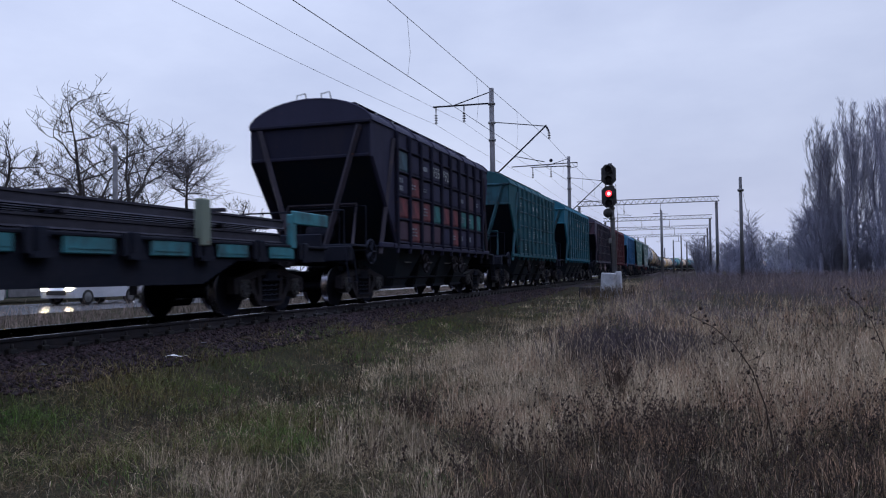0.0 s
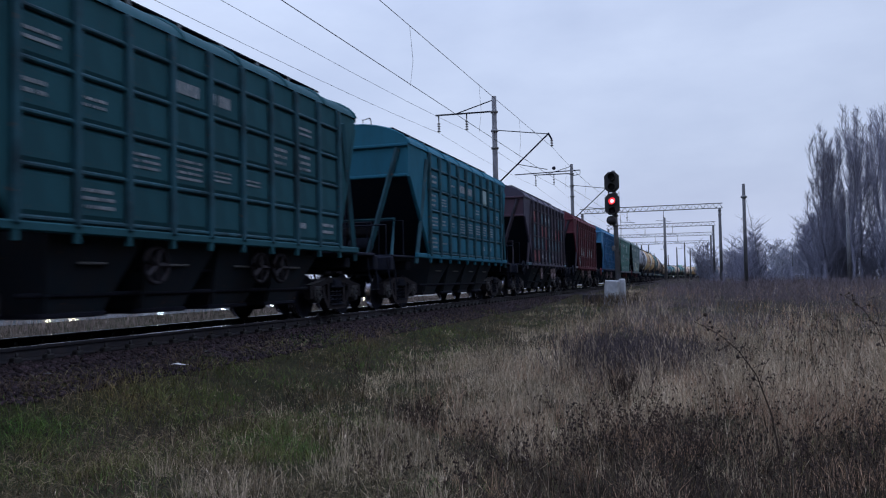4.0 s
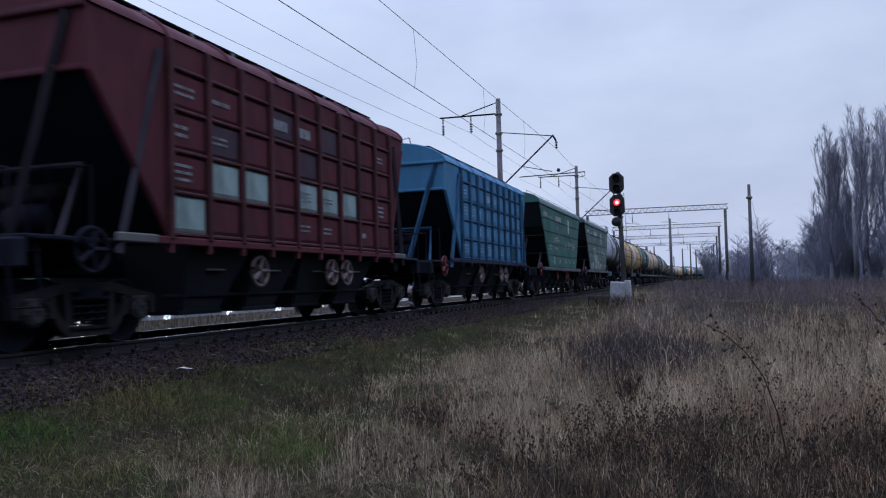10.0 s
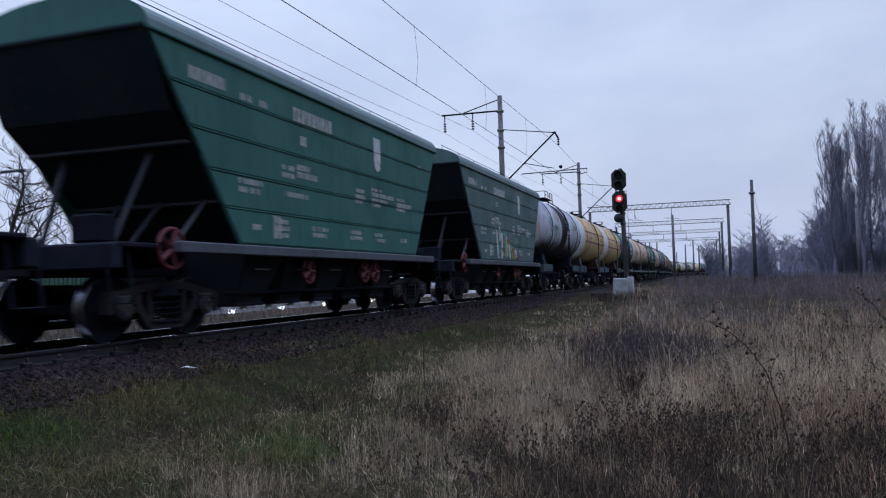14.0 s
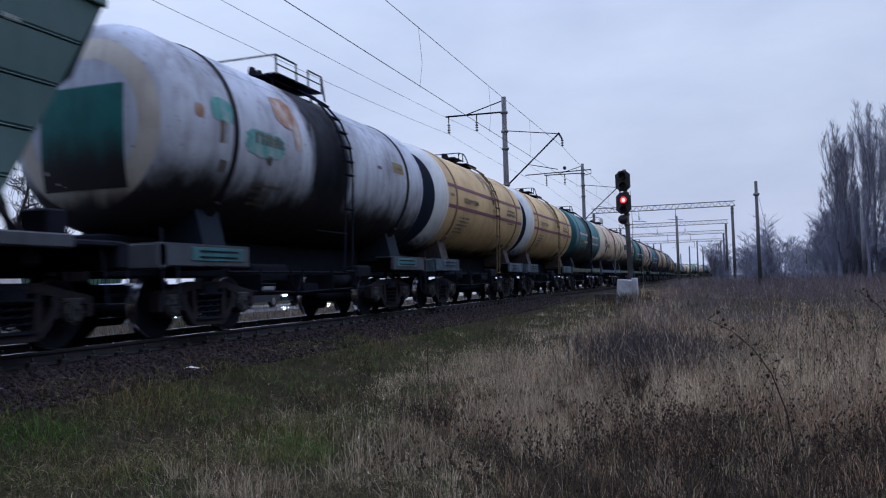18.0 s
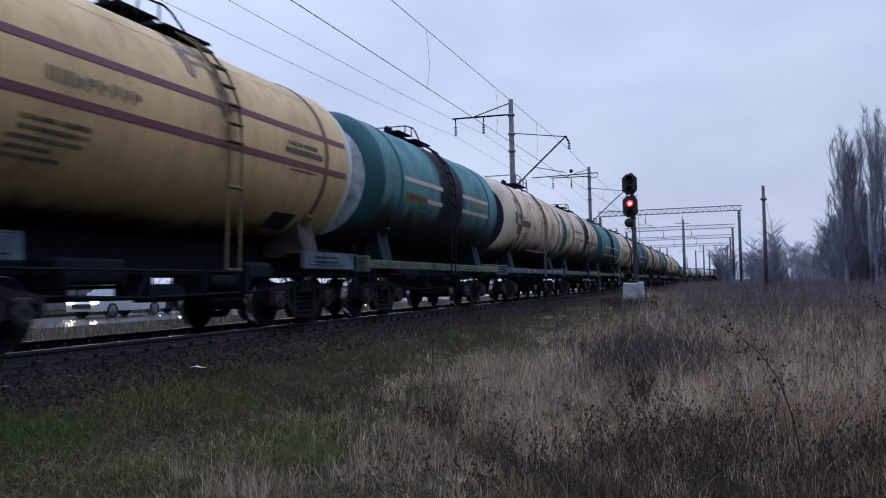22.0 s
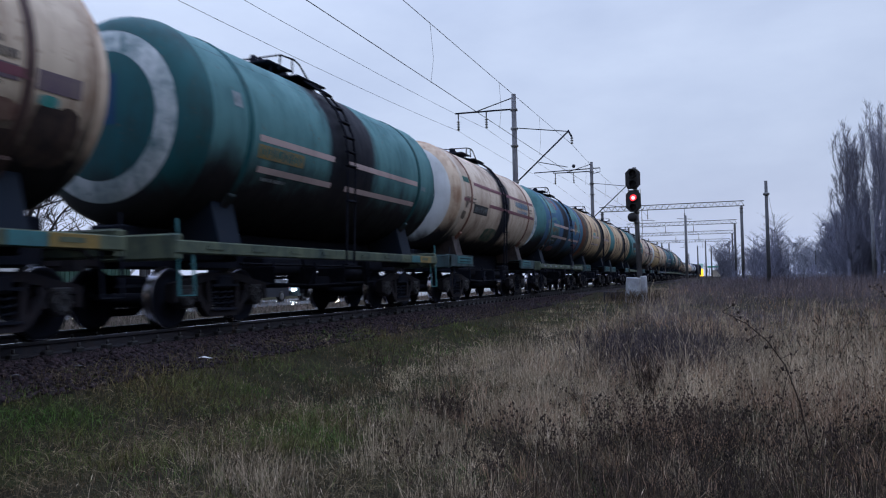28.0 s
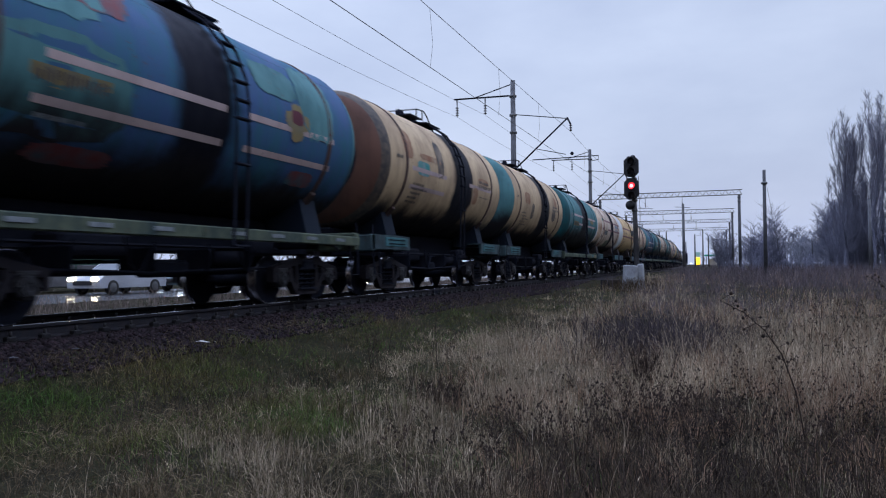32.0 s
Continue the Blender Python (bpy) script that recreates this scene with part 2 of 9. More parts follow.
BLACKPAINT = surface("matt_black_paint", (0.012, 0.012, 0.014), (0.018, 0.018, 0.02), rough=0.6, scale=6, bump=0.2, spread=0.05)
ASPHALT = surface("wet_worn_asphalt", (0.085, 0.086, 0.092), (0.06, 0.06, 0.066), rough=0.22, scale=0.5, fine=60, bump=0.12, specular=0.6)
BARK = surface("grey_brown_bark", (0.045, 0.040, 0.041), (0.028, 0.025, 0.027), rough=0.95, scale=6, fine=40, bump=0.8)
TWIG = surface("bare_twigs", (0.115, 0.106, 0.118), (0.085, 0.08, 0.09), rough=0.95, scale=2, bump=0.2)
# twigs of the far woods: distance haze is mixed into these base colours
HAZYTWIG = surface("haze_tinted_grove_twigs", (0.235, 0.24, 0.30), (0.18, 0.185, 0.235), rough=1.0, scale=0.4, bump=0.2, specular=0.05)
FARTWIG = surface("haze_tinted_far_twigs", (0.33, 0.34, 0.40), (0.26, 0.27, 0.32), rough=1.0, scale=0.4, bump=0.2)
TYRE = surface("black_rubber", (0.015, 0.015, 0.016), (0.022, 0.022, 0.022), rough=0.85, scale=8, bump=0.3)
DARKGLASS = glass("dark_car_glass")
WHITE_TEXT = surface("faded_white_stencil", (0.25, 0.28, 0.30), (0.11, 0.13, 0.145), rough=0.7, scale=7, bump=0.1)
BRIGHT_TEXT = surface("white_stencil_paint", (0.44, 0.47, 0.46), (0.22, 0.25, 0.25), rough=0.7, scale=7, bump=0.1)
BLACK_TEXT = surface("faded_black_stencil", (0.060, 0.055, 0.055), (0.15, 0.12, 0.09), rough=0.7, scale=7, bump=0.1)
YELLOW_TEXT = surface("faded_yellow_plate", (0.22, 0.15, 0.04), (0.14, 0.11, 0.04), rough=0.6, scale=5, bump=0.1)
RED_WHEEL = paint("red_handwheel_paint", (0.085, 0.020, 0.028), amount=0.7, scale=4)
WHITE_WHEEL = paint("white_handwheel_paint", (0.145, 0.115, 0.128), amount=0.6, scale=4)


# ---------------------------------------------------------------- mesh tools
class Geo:
    """Vertices and faces that grow into one mesh; each face carries a material slot."""

    def __init__(self):
        self.v, self.f, self.m, self.s = [], [], [], []

    def add(self, verts, faces, slot=0, smooth=False):
        n = len(self.v)
        self.v += [tuple(p) for p in verts]
        self.f += [tuple(n + i for i in f) for f in faces]
        self.m += [slot] * len(faces)
        self.s += [smooth] * len(faces)

    def box(self, c, s, slot=0, turn=None):
        q = [(x, y, z) for x in (-.5, .5) for y in (-.5, .5) for z in (-.5, .5)]
        self.put(q, [(0, 1, 3, 2), (4, 6, 7, 5), (0, 4, 5, 1), (2, 3, 7, 6), (0, 2, 6, 4), (1, 5, 7, 3)], c, s, slot, turn)

    def put(self, q, faces, c, s, slot, turn):
        out = []
        for p in q:
            p = Vector((p[0] * s[0], p[1] * s[1], p[2] * s[2]))
            if turn is not None:
                p = turn @ p
            out.append((p.x + c[0], p.y + c[1], p.z + c[2]))
        self.add(out, faces, slot)

    def cbox(self, c, s, b=0.02, slot=0, turn=None):
        """A box with chamfered edges."""
        b = min(b, min(s) * 0.35)
        v, idx = [], {}
        for sx in (-1, 1):
            for sy in (-1, 1):
                for sz in (-1, 1):
                    for ax in range(3):
                        d = [s[0] / 2 - b, s[1] / 2 - b, s[2] / 2 - b]
                        d[ax] += b
                        idx[(sx, sy, sz, ax)] = len(v)
                        v.append((sx * d[0], sy * d[1], sz * d[2]))
        f = []
        for ax in range(3):
            o = [i for i in range(3) if i != ax]
            for sg in (-1, 1):
                loop = []
                for a, e in ((-1, -1), (1, -1), (1, 1), (-1, 1)):
                    k = [0, 0, 0]
                    k[ax], k[o[0]], k[o[1]] = sg, a, e
                    loop.append(idx[(*k, ax)])
                f.append(tuple(loop))
            for a in (-1, 1):
                for e in (-1, 1):
                    k1, k2 = [0, 0, 0], [0, 0, 0]
                    k1[ax], k2[ax] = -1, 1
                    for k in (k1, k2):
                        k[o[0]], k[o[1]] = a, e
                    f.append((idx[(*k1, o[0])], idx[(*k2, o[0])], idx[(*k2, o[1])], idx[(*k1, o[1])]))
        for sx in (-1, 1):
            for sy in (-1, 1):
                for sz in (-1, 1):
                    f.append(tuple(idx[(sx, sy, sz, a)] for a in range(3)))
        self.put(v, f, c, (1, 1, 1), slot, turn)

    def prism(self, pts, axis, lo, hi, slot=0):
        """A flat outline (in the two other axes) pushed along an axis."""
        n = len(pts)
        def at(p, h):
            q = list(p)
            q.insert(axis, h)
            return q
        self.add([at(p, lo) for p in pts] + [at(p, hi) for p in pts],
                 [tuple(range(n))[::-1], tuple(range(n, 2 * n))] + [(i, (i + 1) % n, n + (i + 1) % n, n + i) for i in range(n)], slot)

    def tube(self, pts, r, seg=6, slot=0, r2=None, cap=True):
        pts = [Vector(p) for p in pts]
        n, rings = len(pts), []
        for i, p in enumerate(pts):
            d = (pts[min(i + 1, n - 1)] - pts[max(i - 1, 0)]).normalized()
            u = d.cross(Vector((0, 0, 1)))
            u = u.normalized() if u.length > 1e-3 else Vector((1, 0, 0))
            w = u.cross(d)
            rr = r if r2 is None else r + (r2 - r) * i / (n - 1)
            rings.append([p + (u * math.cos(k * 2 * math.pi / seg) + w * math.sin(k * 2 * math.pi / seg)) * rr for k in range(seg)])
        f = [(i * seg + k, i * seg + (k + 1) % seg, (i + 1) * seg + (k + 1) % seg, (i + 1) * seg + k) for i in range(n - 1) for k in range(seg)]
        if cap:
            f += [tuple(range(seg))[::-1], tuple((n - 1) * seg + k for k in range(seg))]
        self.add([p for ring in rings for p in ring], f, slot, seg > 5)

    def lathe(self, prof, axis, c, seg=24, slots=None, cap=True, smooth=True):
        """Outline of (radius, along) turned about an axis through c."""
        n, base = len(prof), len(self.v)
        for r, h in prof:
            for k in range(seg):
                a = k * 2 * math.pi / seg
                q = [r * math.cos(a), r * math.sin(a)]
                q.insert(axis, h)
                self.v.append((q[0] + c[0], q[1] + c[1], q[2] + c[2]))
        faces = [((base + i * seg + k, base + i * seg + (k + 1) % seg, base + (i + 1) * seg + (k + 1) % seg, base + (i + 1) * seg + k), slots[i] if slots else 0, smooth) for i in range(n - 1) for k in range(seg)]
        if cap:
            faces.append((tuple(base + k for k in range(seg))[::-1], slots[0] if slots else 0, False))
            faces.append((tuple(base + (n - 1) * seg + k for k in range(seg)), slots[-1] if slots else 0, False))
        self.f += [f for f, _s, _k in faces]
        self.m += [s for _f, s, _k in faces]
        self.s += [k for _f, _s, k in faces]

    def mesh(self, name, mats, weld=False):
        me = bpy.data.meshes.new(name)
        me.from_pydata(self.v, [], self.f)
        for m in (mats if isinstance(mats, (list, tuple)) else [mats]):
            me.materials.append(m)
        me.polygons.foreach_set("material_index", self.m)
        me.polygons.foreach_set("use_smooth", self.s)
        if weld:
            bm = bmesh.new()
            bm.from_mesh(me)
            bmesh.ops.remove_doubles(bm, verts=bm.verts, dist=0.0005)
            bmesh.ops.recalc_face_normals(bm, faces=bm.faces)
            bm.to_mesh(me)
            bm.free()
        me.update()
        return me


def part(name, geo, mats, parent, label="", weld=False, at=None):
    """Links a mesh as one object under a thing or a part."""
    me = geo if isinstance(geo, bpy.types.Mesh) else geo.mesh(name, mats, weld)
    o = new(name, me)
    o.parent = parent
    if at is not None:
        o.matrix_basis = at
    if label:
        o["label"] = label
    return o


def thing(name, label, category, group="", kind="", at=None):
    e = new(name)
    e.empty_display_size = 0.2
    if at is not None:
        e.matrix_basis = at
    return tagged(e, label, category, group, kind)


# ---------------------------------------------------------------- line of the railway
def turn_at(s):
    """Heading of the track, degrees to the left, s metres along it."""
    if s < 135:
        return 0.0
    if s < 165:
        return 2.0 * (s - 135) / 30
    if s < 245:
        return 2.0
    return 2.0 - 0.14 * min(s - 245, 300)


PATH, _x, _y = [], TRACK_X, -300.0
for _i in range(2400):
    _h = radians(turn_at(-300 + _i * 0.5))
    PATH.append((_x, _y))
    _x, _y = _x - math.sin(_h) * 0.5, _y + math.cos(_h) * 0.5
PATH_X, PATH_Y = np.array([p[0] for p in PATH]), np.array([p[1] for p in PATH])


def on_track(s):
    k = (s + 300) / 0.5
    i = max(0, min(len(PATH) - 2, int(k)))
    f = k - i
    return PATH[i][0] + (PATH[i + 1][0] - PATH[i][0]) * f, PATH[i][1] + (PATH[i + 1][1] - PATH[i][1]) * f


def gone(t):
    """How far the train has rolled after t seconds."""
    return 6.4755 * t + 0.011 * t * t


def wagon_pose(c, t, half=4.0):
    s = c - gone(t)
    a, b = on_track(s - half), on_track(s + half)
    return Matrix.Translation(((a[0] + b[0]) / 2, (a[1] + b[1]) / 2, RZ)) @ pose(0, 0, 0, 0, 0, math.degrees(math.atan2(a[0] - b[0], b[1] - a[1])))


def smooth_step(a, b, x):
    k = np.clip((x - a) / (b - a), 0, 1)
    return k * k * (3 - 2 * k)


def ground_z(x, y):
    x, y = np.asarray(x, float), np.asarray(y, float)
    right = 0.05 + 0.55 * smooth_step(8, 45, y) + 0.05 * np.sin(x * 0.9 + y * 0.35) * np.sin(y * 0.6 - x * 0.3)
    left = 0.48 - 0.08 * smooth_step(13, 20, -x)
    base = right + (left - right) * smooth_step(7.5, 11.5, -x)
    d = np.abs(x - np.interp(y, PATH_Y, PATH_X))
    bank = 0.52 - np.clip(d - 1.85, 0, 99) * 0.24
    return np.maximum(base, np.minimum(bank, 0.52))

# ---------------------------------------------------------------- ground
SOIL, _nt, _b = nodes_of("dead_grass_and_soil")
_c = mixed(_nt, remap(_nt, noise_node(_nt, 0.35, 6), 0.42, 0.6), (0.036, 0.030, 0.019), (0.022, 0.027, 0.009))
_c = mixed(_nt, remap(_nt, noise_node(_nt, 6.0, 5), 0.35, 0.7), _c, (0.014, 0.012, 0.009))
_c = mixed(_nt, remap(_nt, noise_node(_nt, 45.0, 3), 0.5, 0.75), _c, (0.038, 0.033, 0.020))
link(_nt, _c, _b.inputs["Base Color"])
_b.inputs["Roughness"].default_value = 1.0
_b.inputs["Specular IOR Level"].default_value = 0.03
bumped(_nt, _b, noise_node(_nt, 25.0, 5), 0.9, 0.05)


def spaced(lo, hi, fine_lo, fine_hi, step, grow=1.35):
    v = list(np.arange(fine_lo, fine_hi + 1e-6, step))
    d, p = step, fine_hi
    while p < hi:
        d *= grow
        p += d
        v.append(min(p, hi))
    d, p = step, fine_lo
    while p > lo:
        d *= grow
        p -= d
        v.insert(0, max(p, lo))
    return np.array(v)


gx, gy = spaced(-2500, 2500, -32, 26, 0.4), spaced(-600, 3500, -12, 120, 0.8)
GX, GY = np.meshgrid(gx, gy)
GZ = ground_z(GX, GY)
nx, ny = len(gx), len(gy)
me = bpy.data.meshes.new("ground")
me.from_pydata(np.stack([GX, GY, GZ], -1).reshape(-1, 3).tolist(), [], [(j * nx + i, j * nx + i + 1, (j + 1) * nx + i + 1, (j + 1) * nx + i) for j in range(ny - 1) for i in range(nx - 1)])
me.materials.append(SOIL)
me.polygons.foreach_set("use_smooth", [True] * len(me.polygons))
tagged(new("ground", me), "rough ground of dead grass and bare soil", "ground", kind="structure")

# road beyond the track, with its kerb-side verge
g = Geo()
ry = [-400, -50, 0, 20, 40, 60, 90, 140, 220, 400]
rz = [float(ground_z(-25, y)) + 0.02 for y in ry]
g.add([(x, y, z + (0.04 if abs(x + 25) < 3 else 0)) for y, z in zip(ry, rz) for x in (-29.2, -27.0, -25.0, -23.0, -20.8)], [(k * 5 + i, k * 5 + i + 1, k * 5 + i + 6, k * 5 + i + 5) for k in range(len(ry) - 1) for i in range(4)])
tagged(part("road", g, ASPHALT, None), "wet grey asphalt road beside the railway", "road", kind="structure")

# ballast bed
g = Geo()
prof = [(-3.0, 0.42), (-2.5, 0.50), (-1.75, 0.655), (-0.9, 0.66), (0, 0.64), (0.9, 0.66), (1.4, 0.65), (1.6, 0.60), (1.85, 0.53), (2.1, 0.40)]
pts = []
for i in range(0, len(PATH) - 2, 4):
    (x, y), (x2, y2) = PATH[i], PATH[i + 1]
    d = Vector((x2 - x, y2 - y)).normalized()
    for o, z in prof:
        pts.append((x + d.y * o, y - d.x * o, z + 0.02 * noise.noise((o * 2.1, y * 1.3, 0))))
k, n = len(prof), len(pts) // len(prof)
g.add(pts, [(j * k + i, j * k + i + 1, (j + 1) * k + i + 1, (j + 1) * k + i) for j in range(n - 1) for i in range(k - 1)], 0, True)
tagged(part("ballast_bed", g, BALLAST, None), "purple-brown crushed granite ballast bed", "ballast", kind="structure")

# loose ballast stones on the shoulder
def scatter_stones(name, count, xr, yr, size, seed, label):
    rs = np.random.RandomState(seed)
    x = TRACK_X + rs.uniform(*xr, count)
    y = yr[0] + (yr[1] - yr[0]) * rs.uniform(0, 1, count) ** 1.6
    o = x - TRACK_X
    z = np.interp(o, [p[0] for p in prof], [p[1] for p in prof])
    gz = ground_z(x, y)
    z = np.maximum(z, gz) + 0.005
    base = np.array([(1, 0, 0), (-1, 0, 0), (0, 1, 0), (0, -1, 0), (0, 0, 1), (0, 0, -1)], float)
    r = size * rs.uniform(0.55, 1.25, count)
    a, b = rs.uniform(0, 6.28, count), rs.uniform(-0.9, 0.9, count)
    v = base[None] * rs.uniform(0.55, 1.1, (count, 6, 1)) * np.array([1.15, 0.95, 0.7]) * r[:, None, None]
    ca, sa, cb, sb = np.cos(a)[:, None], np.sin(a)[:, None], np.cos(b)[:, None], np.sin(b)[:, None]
    vx, vy, vz = v[..., 0], v[..., 1], v[..., 2]
    vx, vz = vx * cb - vz * sb, vx * sb + vz * cb
    vx, vy = vx * ca - vy * sa, vx * sa + vy * ca
    v = np.stack([vx + x[:, None], vy + y[:, None], vz + z[:, None]], -1).reshape(-1, 3)
    f0 = np.array([(0, 2, 4), (2, 1, 4), (1, 3, 4), (3, 0, 4), (2, 0, 5), (1, 2, 5), (3, 1, 5), (0, 3, 5)])
    f = (f0[None] + (np.arange(count) * 6)[:, None, None]).reshape(-1, 3)
    raw_mesh(name, v, f, 3, STONE, label, "ballast stones")


def raw_mesh(name, v, f, sides, mat, label, category):
    me = bpy.data.meshes.new(name)
    me.vertices.add(len(v))
    me.vertices.foreach_set("co", v.astype(np.float32).ravel())
    me.loops.add(f.size)
    me.loops.foreach_set("vertex_index", f.astype(np.int32).ravel())
    me.polygons.add(len(f))
    me.polygons.foreach_set("loop_start", np.arange(len(f), dtype=np.int32) * sides)
    me.update(calc_edges=True)
    me.validate()
    me.materials.append(mat)
    return tagged(new(name, me), label, category, kind="stuff")


scatter_stones("ballast_stones", 16000, (1.1, 2.3), (2.0, 42.0), 0.050, 3, "loose purple-brown broken stones on the ballast shoulder")
scatter_stones("track_stones", 7000, (-1.6, 1.3), (0.0, 30.0), 0.036, 4, "loose dark broken stones between the rails")

# rails and sleepers
track = thing("railway_track", "straight railway track on concrete sleepers", "railway track", kind="structure")
rail_prof = [(-0.075, -0.18, 0), (0.075, -0.18, 0), (0.075, -0.165, 0), (0.012, -0.145, 0), (0.009, -0.05, 0), (0.034, -0.04, 0), (0.036, -0.008, 0), (0.026, 0.0, 1), (-0.026, 0.0, 0), (-0.036, -0.008, 0), (-0.034, -0.04, 0), (-0.009, -0.05, 0), (-0.012, -0.145, 0), (-0.075, -0.165, 0)]
for side in (-0.79, 0.79):
    g = Geo()
    idx = list(range(0, 900, 100)) + list(range(900, 1900, 6))
    k = len(rail_prof)
    pts = []
    for i in idx:
        (x, y), (x2, y2) = PATH[i], PATH[i + 1]
        d = Vector((x2 - x, y2 - y)).normalized()
        pts += [(x + d.y * (side + o), y - d.x * (side + o), RZ + h) for o, h, _m in rail_prof]
    for i in range(k):
        base = [(j * k + i, j * k + (i + 1) % k, (j + 1) * k + (i + 1) % k, (j + 1) * k + i) for j in range(len(idx) - 1)]
        g.m += [rail_prof[i][2]] * len(base)
        g.s += [False] * len(base)
        g.f += base
    g.v = pts
    part("rail", g, [RAILSIDE, RAILTOP], track, "steel rail with a shiny head")
sg = Geo()
sg.prism([(-1.36, 0.44), (1.36, 0.44), (1.36, 0.60), (1.2, 0.655), (0.55, 0.655), (0.3, 0.62), (-0.3, 0.62), (-0.55, 0.655), (-1.2, 0.655), (-1.36, 0.60)], 1, -0.13, 0.13, 0)
for x in (-0.79, 0.79):
    sg.cbox((x, 0, 0.665), (0.30, 0.17, 0.025), 0.008, 1)
    for e in (-1, 1):
        sg.cbox((x + e * 0.105, 0, 0.70), (0.10, 0.13, 0.07), 0.015, 1)
        sg.lathe([(0.02, 0.72), (0.02, 0.79)], 2, (x + e * 0.115, 0, 0), 6, [1])
sleeper_mesh = sg.mesh("sleeper", [CONCRETE_DARK, BLACKPAINT])
for i in range(300):
    part("sleeper", sleeper_mesh, None, track, at=pose(TRACK_X, -6 + i * 0.5, 0.0))
# polished steel beads added on the near rail head to give small glints
rnd = random.Random(91)
for k in range(26):
    y = 6.5 + k * 0.9 + rnd.uniform(-0.4, 0.4)
    g = Geo()
    r = rnd.uniform(0.010, 0.017)
    g.lathe([(r, 0), (r * 0.85, r * 0.4), (r * 0.5, r * 0.62), (0.001, r * 0.7)], 2, (TRACK_X + 0.79 + rnd.uniform(-0.015, 0.02), y, RZ), 10, cap=False)
    part("water_drop", g, RAILTOP, track, "small polished bead added for a glint on the rail head")
g = Geo()
g.box((TRACK_X + 0.83, 22.0, RZ - 0.09), (0.03, 0.7, 0.09))
part("fishplate", g, GRIME, track)

# ---------------------------------------------------------------- overhead line
def insulator(g, x, y, z0, z1, r=0.11, n=4, slot=1):
    g.tube([(x, y, z0), (x, y, z1)], 0.025, 6, slot)
    for k in range(n):
        z = z0 + (z1 - z0) * (0.25 + 0.6 * k / max(1, n - 1))
        g.lathe([(0.03, z + 0.05), (r, z - 0.01), (r * 0.9, z - 0.04), (0.03, z - 0.02)], 2, (x, y, 0), 12, [slot] * 3, cap=False)


def catenary_mast(y, long_arm=False):
    m = thing("catenary_mast", "tall grey concrete catenary mast with wire brackets and insulators", "railway mast", "catenary masts beside the track", at=pose(-12.1, y, 0))
    g = Geo()
    g.tube([(0, 0, 0.2), (0, 0, 13.2)], 0.21, 14, r2=0.15)
    part("pole", g, CONCRETE, m, "tapered concrete pole")
    for z in (7.6, 11.0, 12.2, 9.9):
        g = Geo()
        g.lathe([(0.215, z - 0.07), (0.235, z - 0.06), (0.235, z + 0.06), (0.215, z + 0.07)], 2, (0, 0, 0), 14, cap=False)
        part("collar", g, STEEL_GREY, m)
    g = Geo()
    g.tube([(0, 0, 12.25), (-3.9, 0, 12.3)], 0.055, 6)
    g.tube([(0, 0, 13.0), (-2.45, 0, 12.32)], 0.035, 6)
    part("feeder_arm", g, GRIME, m)
    for x in (-3.7, -1.82):
        g = Geo()
        g.tube([(x, 0, 12.28), (x, 0, 11.9)], 0.04, 5, 0)
        insulator(g, x, 0, 11.95, 11.15)
        part("insulator", g, [GRIME, INSULATOR], m, "dark ribbed porcelain insulator string")
    g = Geo()
    g.tube([(0, 0, 11.05), (3.45, 0, 10.55)], 0.03, 6)
    g.tube([(0.1, 0, 7.6), (3.45, 0, 10.6)], 0.05, 6)
    g.tube([(1.4, 0, 8.8), (3.3, 0, 8.35)], 0.025, 6)
    part("cantilever", g, GRIME, m, "slanting cantilever bracket over the track")
    g = Geo()
    g.tube([(3.4, 0, 10.62), (3.62, 0, 10.2)], 0.06, 5, 0)
    insulator(g, 3.62, 0, 10.25, 9.75, 0.1, 3)
    part("insulator", g, [GRIME, INSULATOR], m)
    if long_arm:
        g = Geo()
        g.tube([(0.85, 0, 12.55), (-5.9, 0, 12.45)], 0.055, 6)
        g.lathe([(0.0, -0.2), (0.18, -0.1), (0.18, 0.1), (0.0, 0.2)], 0, (-1.8, 0, 12.9), 10, cap=False)
        g.tube([(0.85, 0, 12.55), (0.85, 0, 12.15), (0, 0, 12.0)], 0.04, 5)
        part("upper_arm", g, GRIME, m)
    return m


catenary_mast(48.3)
catenary_mast(80.0, True)


def wire(name, label, pts, r):
    g = Geo()
    g.tube(pts, r, 5, cap=True)
    tagged(part(name, g, WIRE, None), label, "wire")


def sag(x0, x1, y0, y1, z0, z1, dip, n=24):
    return [(x0 + (x1 - x0) * i / n, y0 + (y1 - y0) * i / n, z0 + (z1 - z0) * i / n - dip * 4 * (i / n) * (1 - i / n)) for i in range(n + 1)]


for x in (-15.8, -13.92):
    wire("feeder_wire", "thin dark feeder wire strung from mast to mast", sag(x, x, -18, 48.3, 11.15, 11.15, 0.75) + sag(x, x, 48.3, 80, 11.15, 11.15, 0.2)[1:] + sag(x, x, 80, 138, 11.15, 10.5, 0.5)[1:], 0.009)
wire("messenger_wire", "dark messenger wire above the track", sag(-8.9, -8.5, -18, 48.3, 10.1, 9.75, 0.1) + sag(-8.5, -8.7, 48.3, 80, 9.75, 9.75, 0.3)[1:] + sag(-8.7, -8.76, 80, 138, 9.75, 9.6, 0.5)[1:], 0.011)
wire("contact_wire", "dark contact wire above the track", sag(-9.0, -9.05, -18, 48.3, 8.0, 8.25, 0.0) + sag(-9.05, -8.6, 48.3, 80, 8.25, 8.3, 0.0)[1:] + sag(-8.6, -8.76, 80, 138, 8.3, 8.3, 0.0)[1:], 0.012)
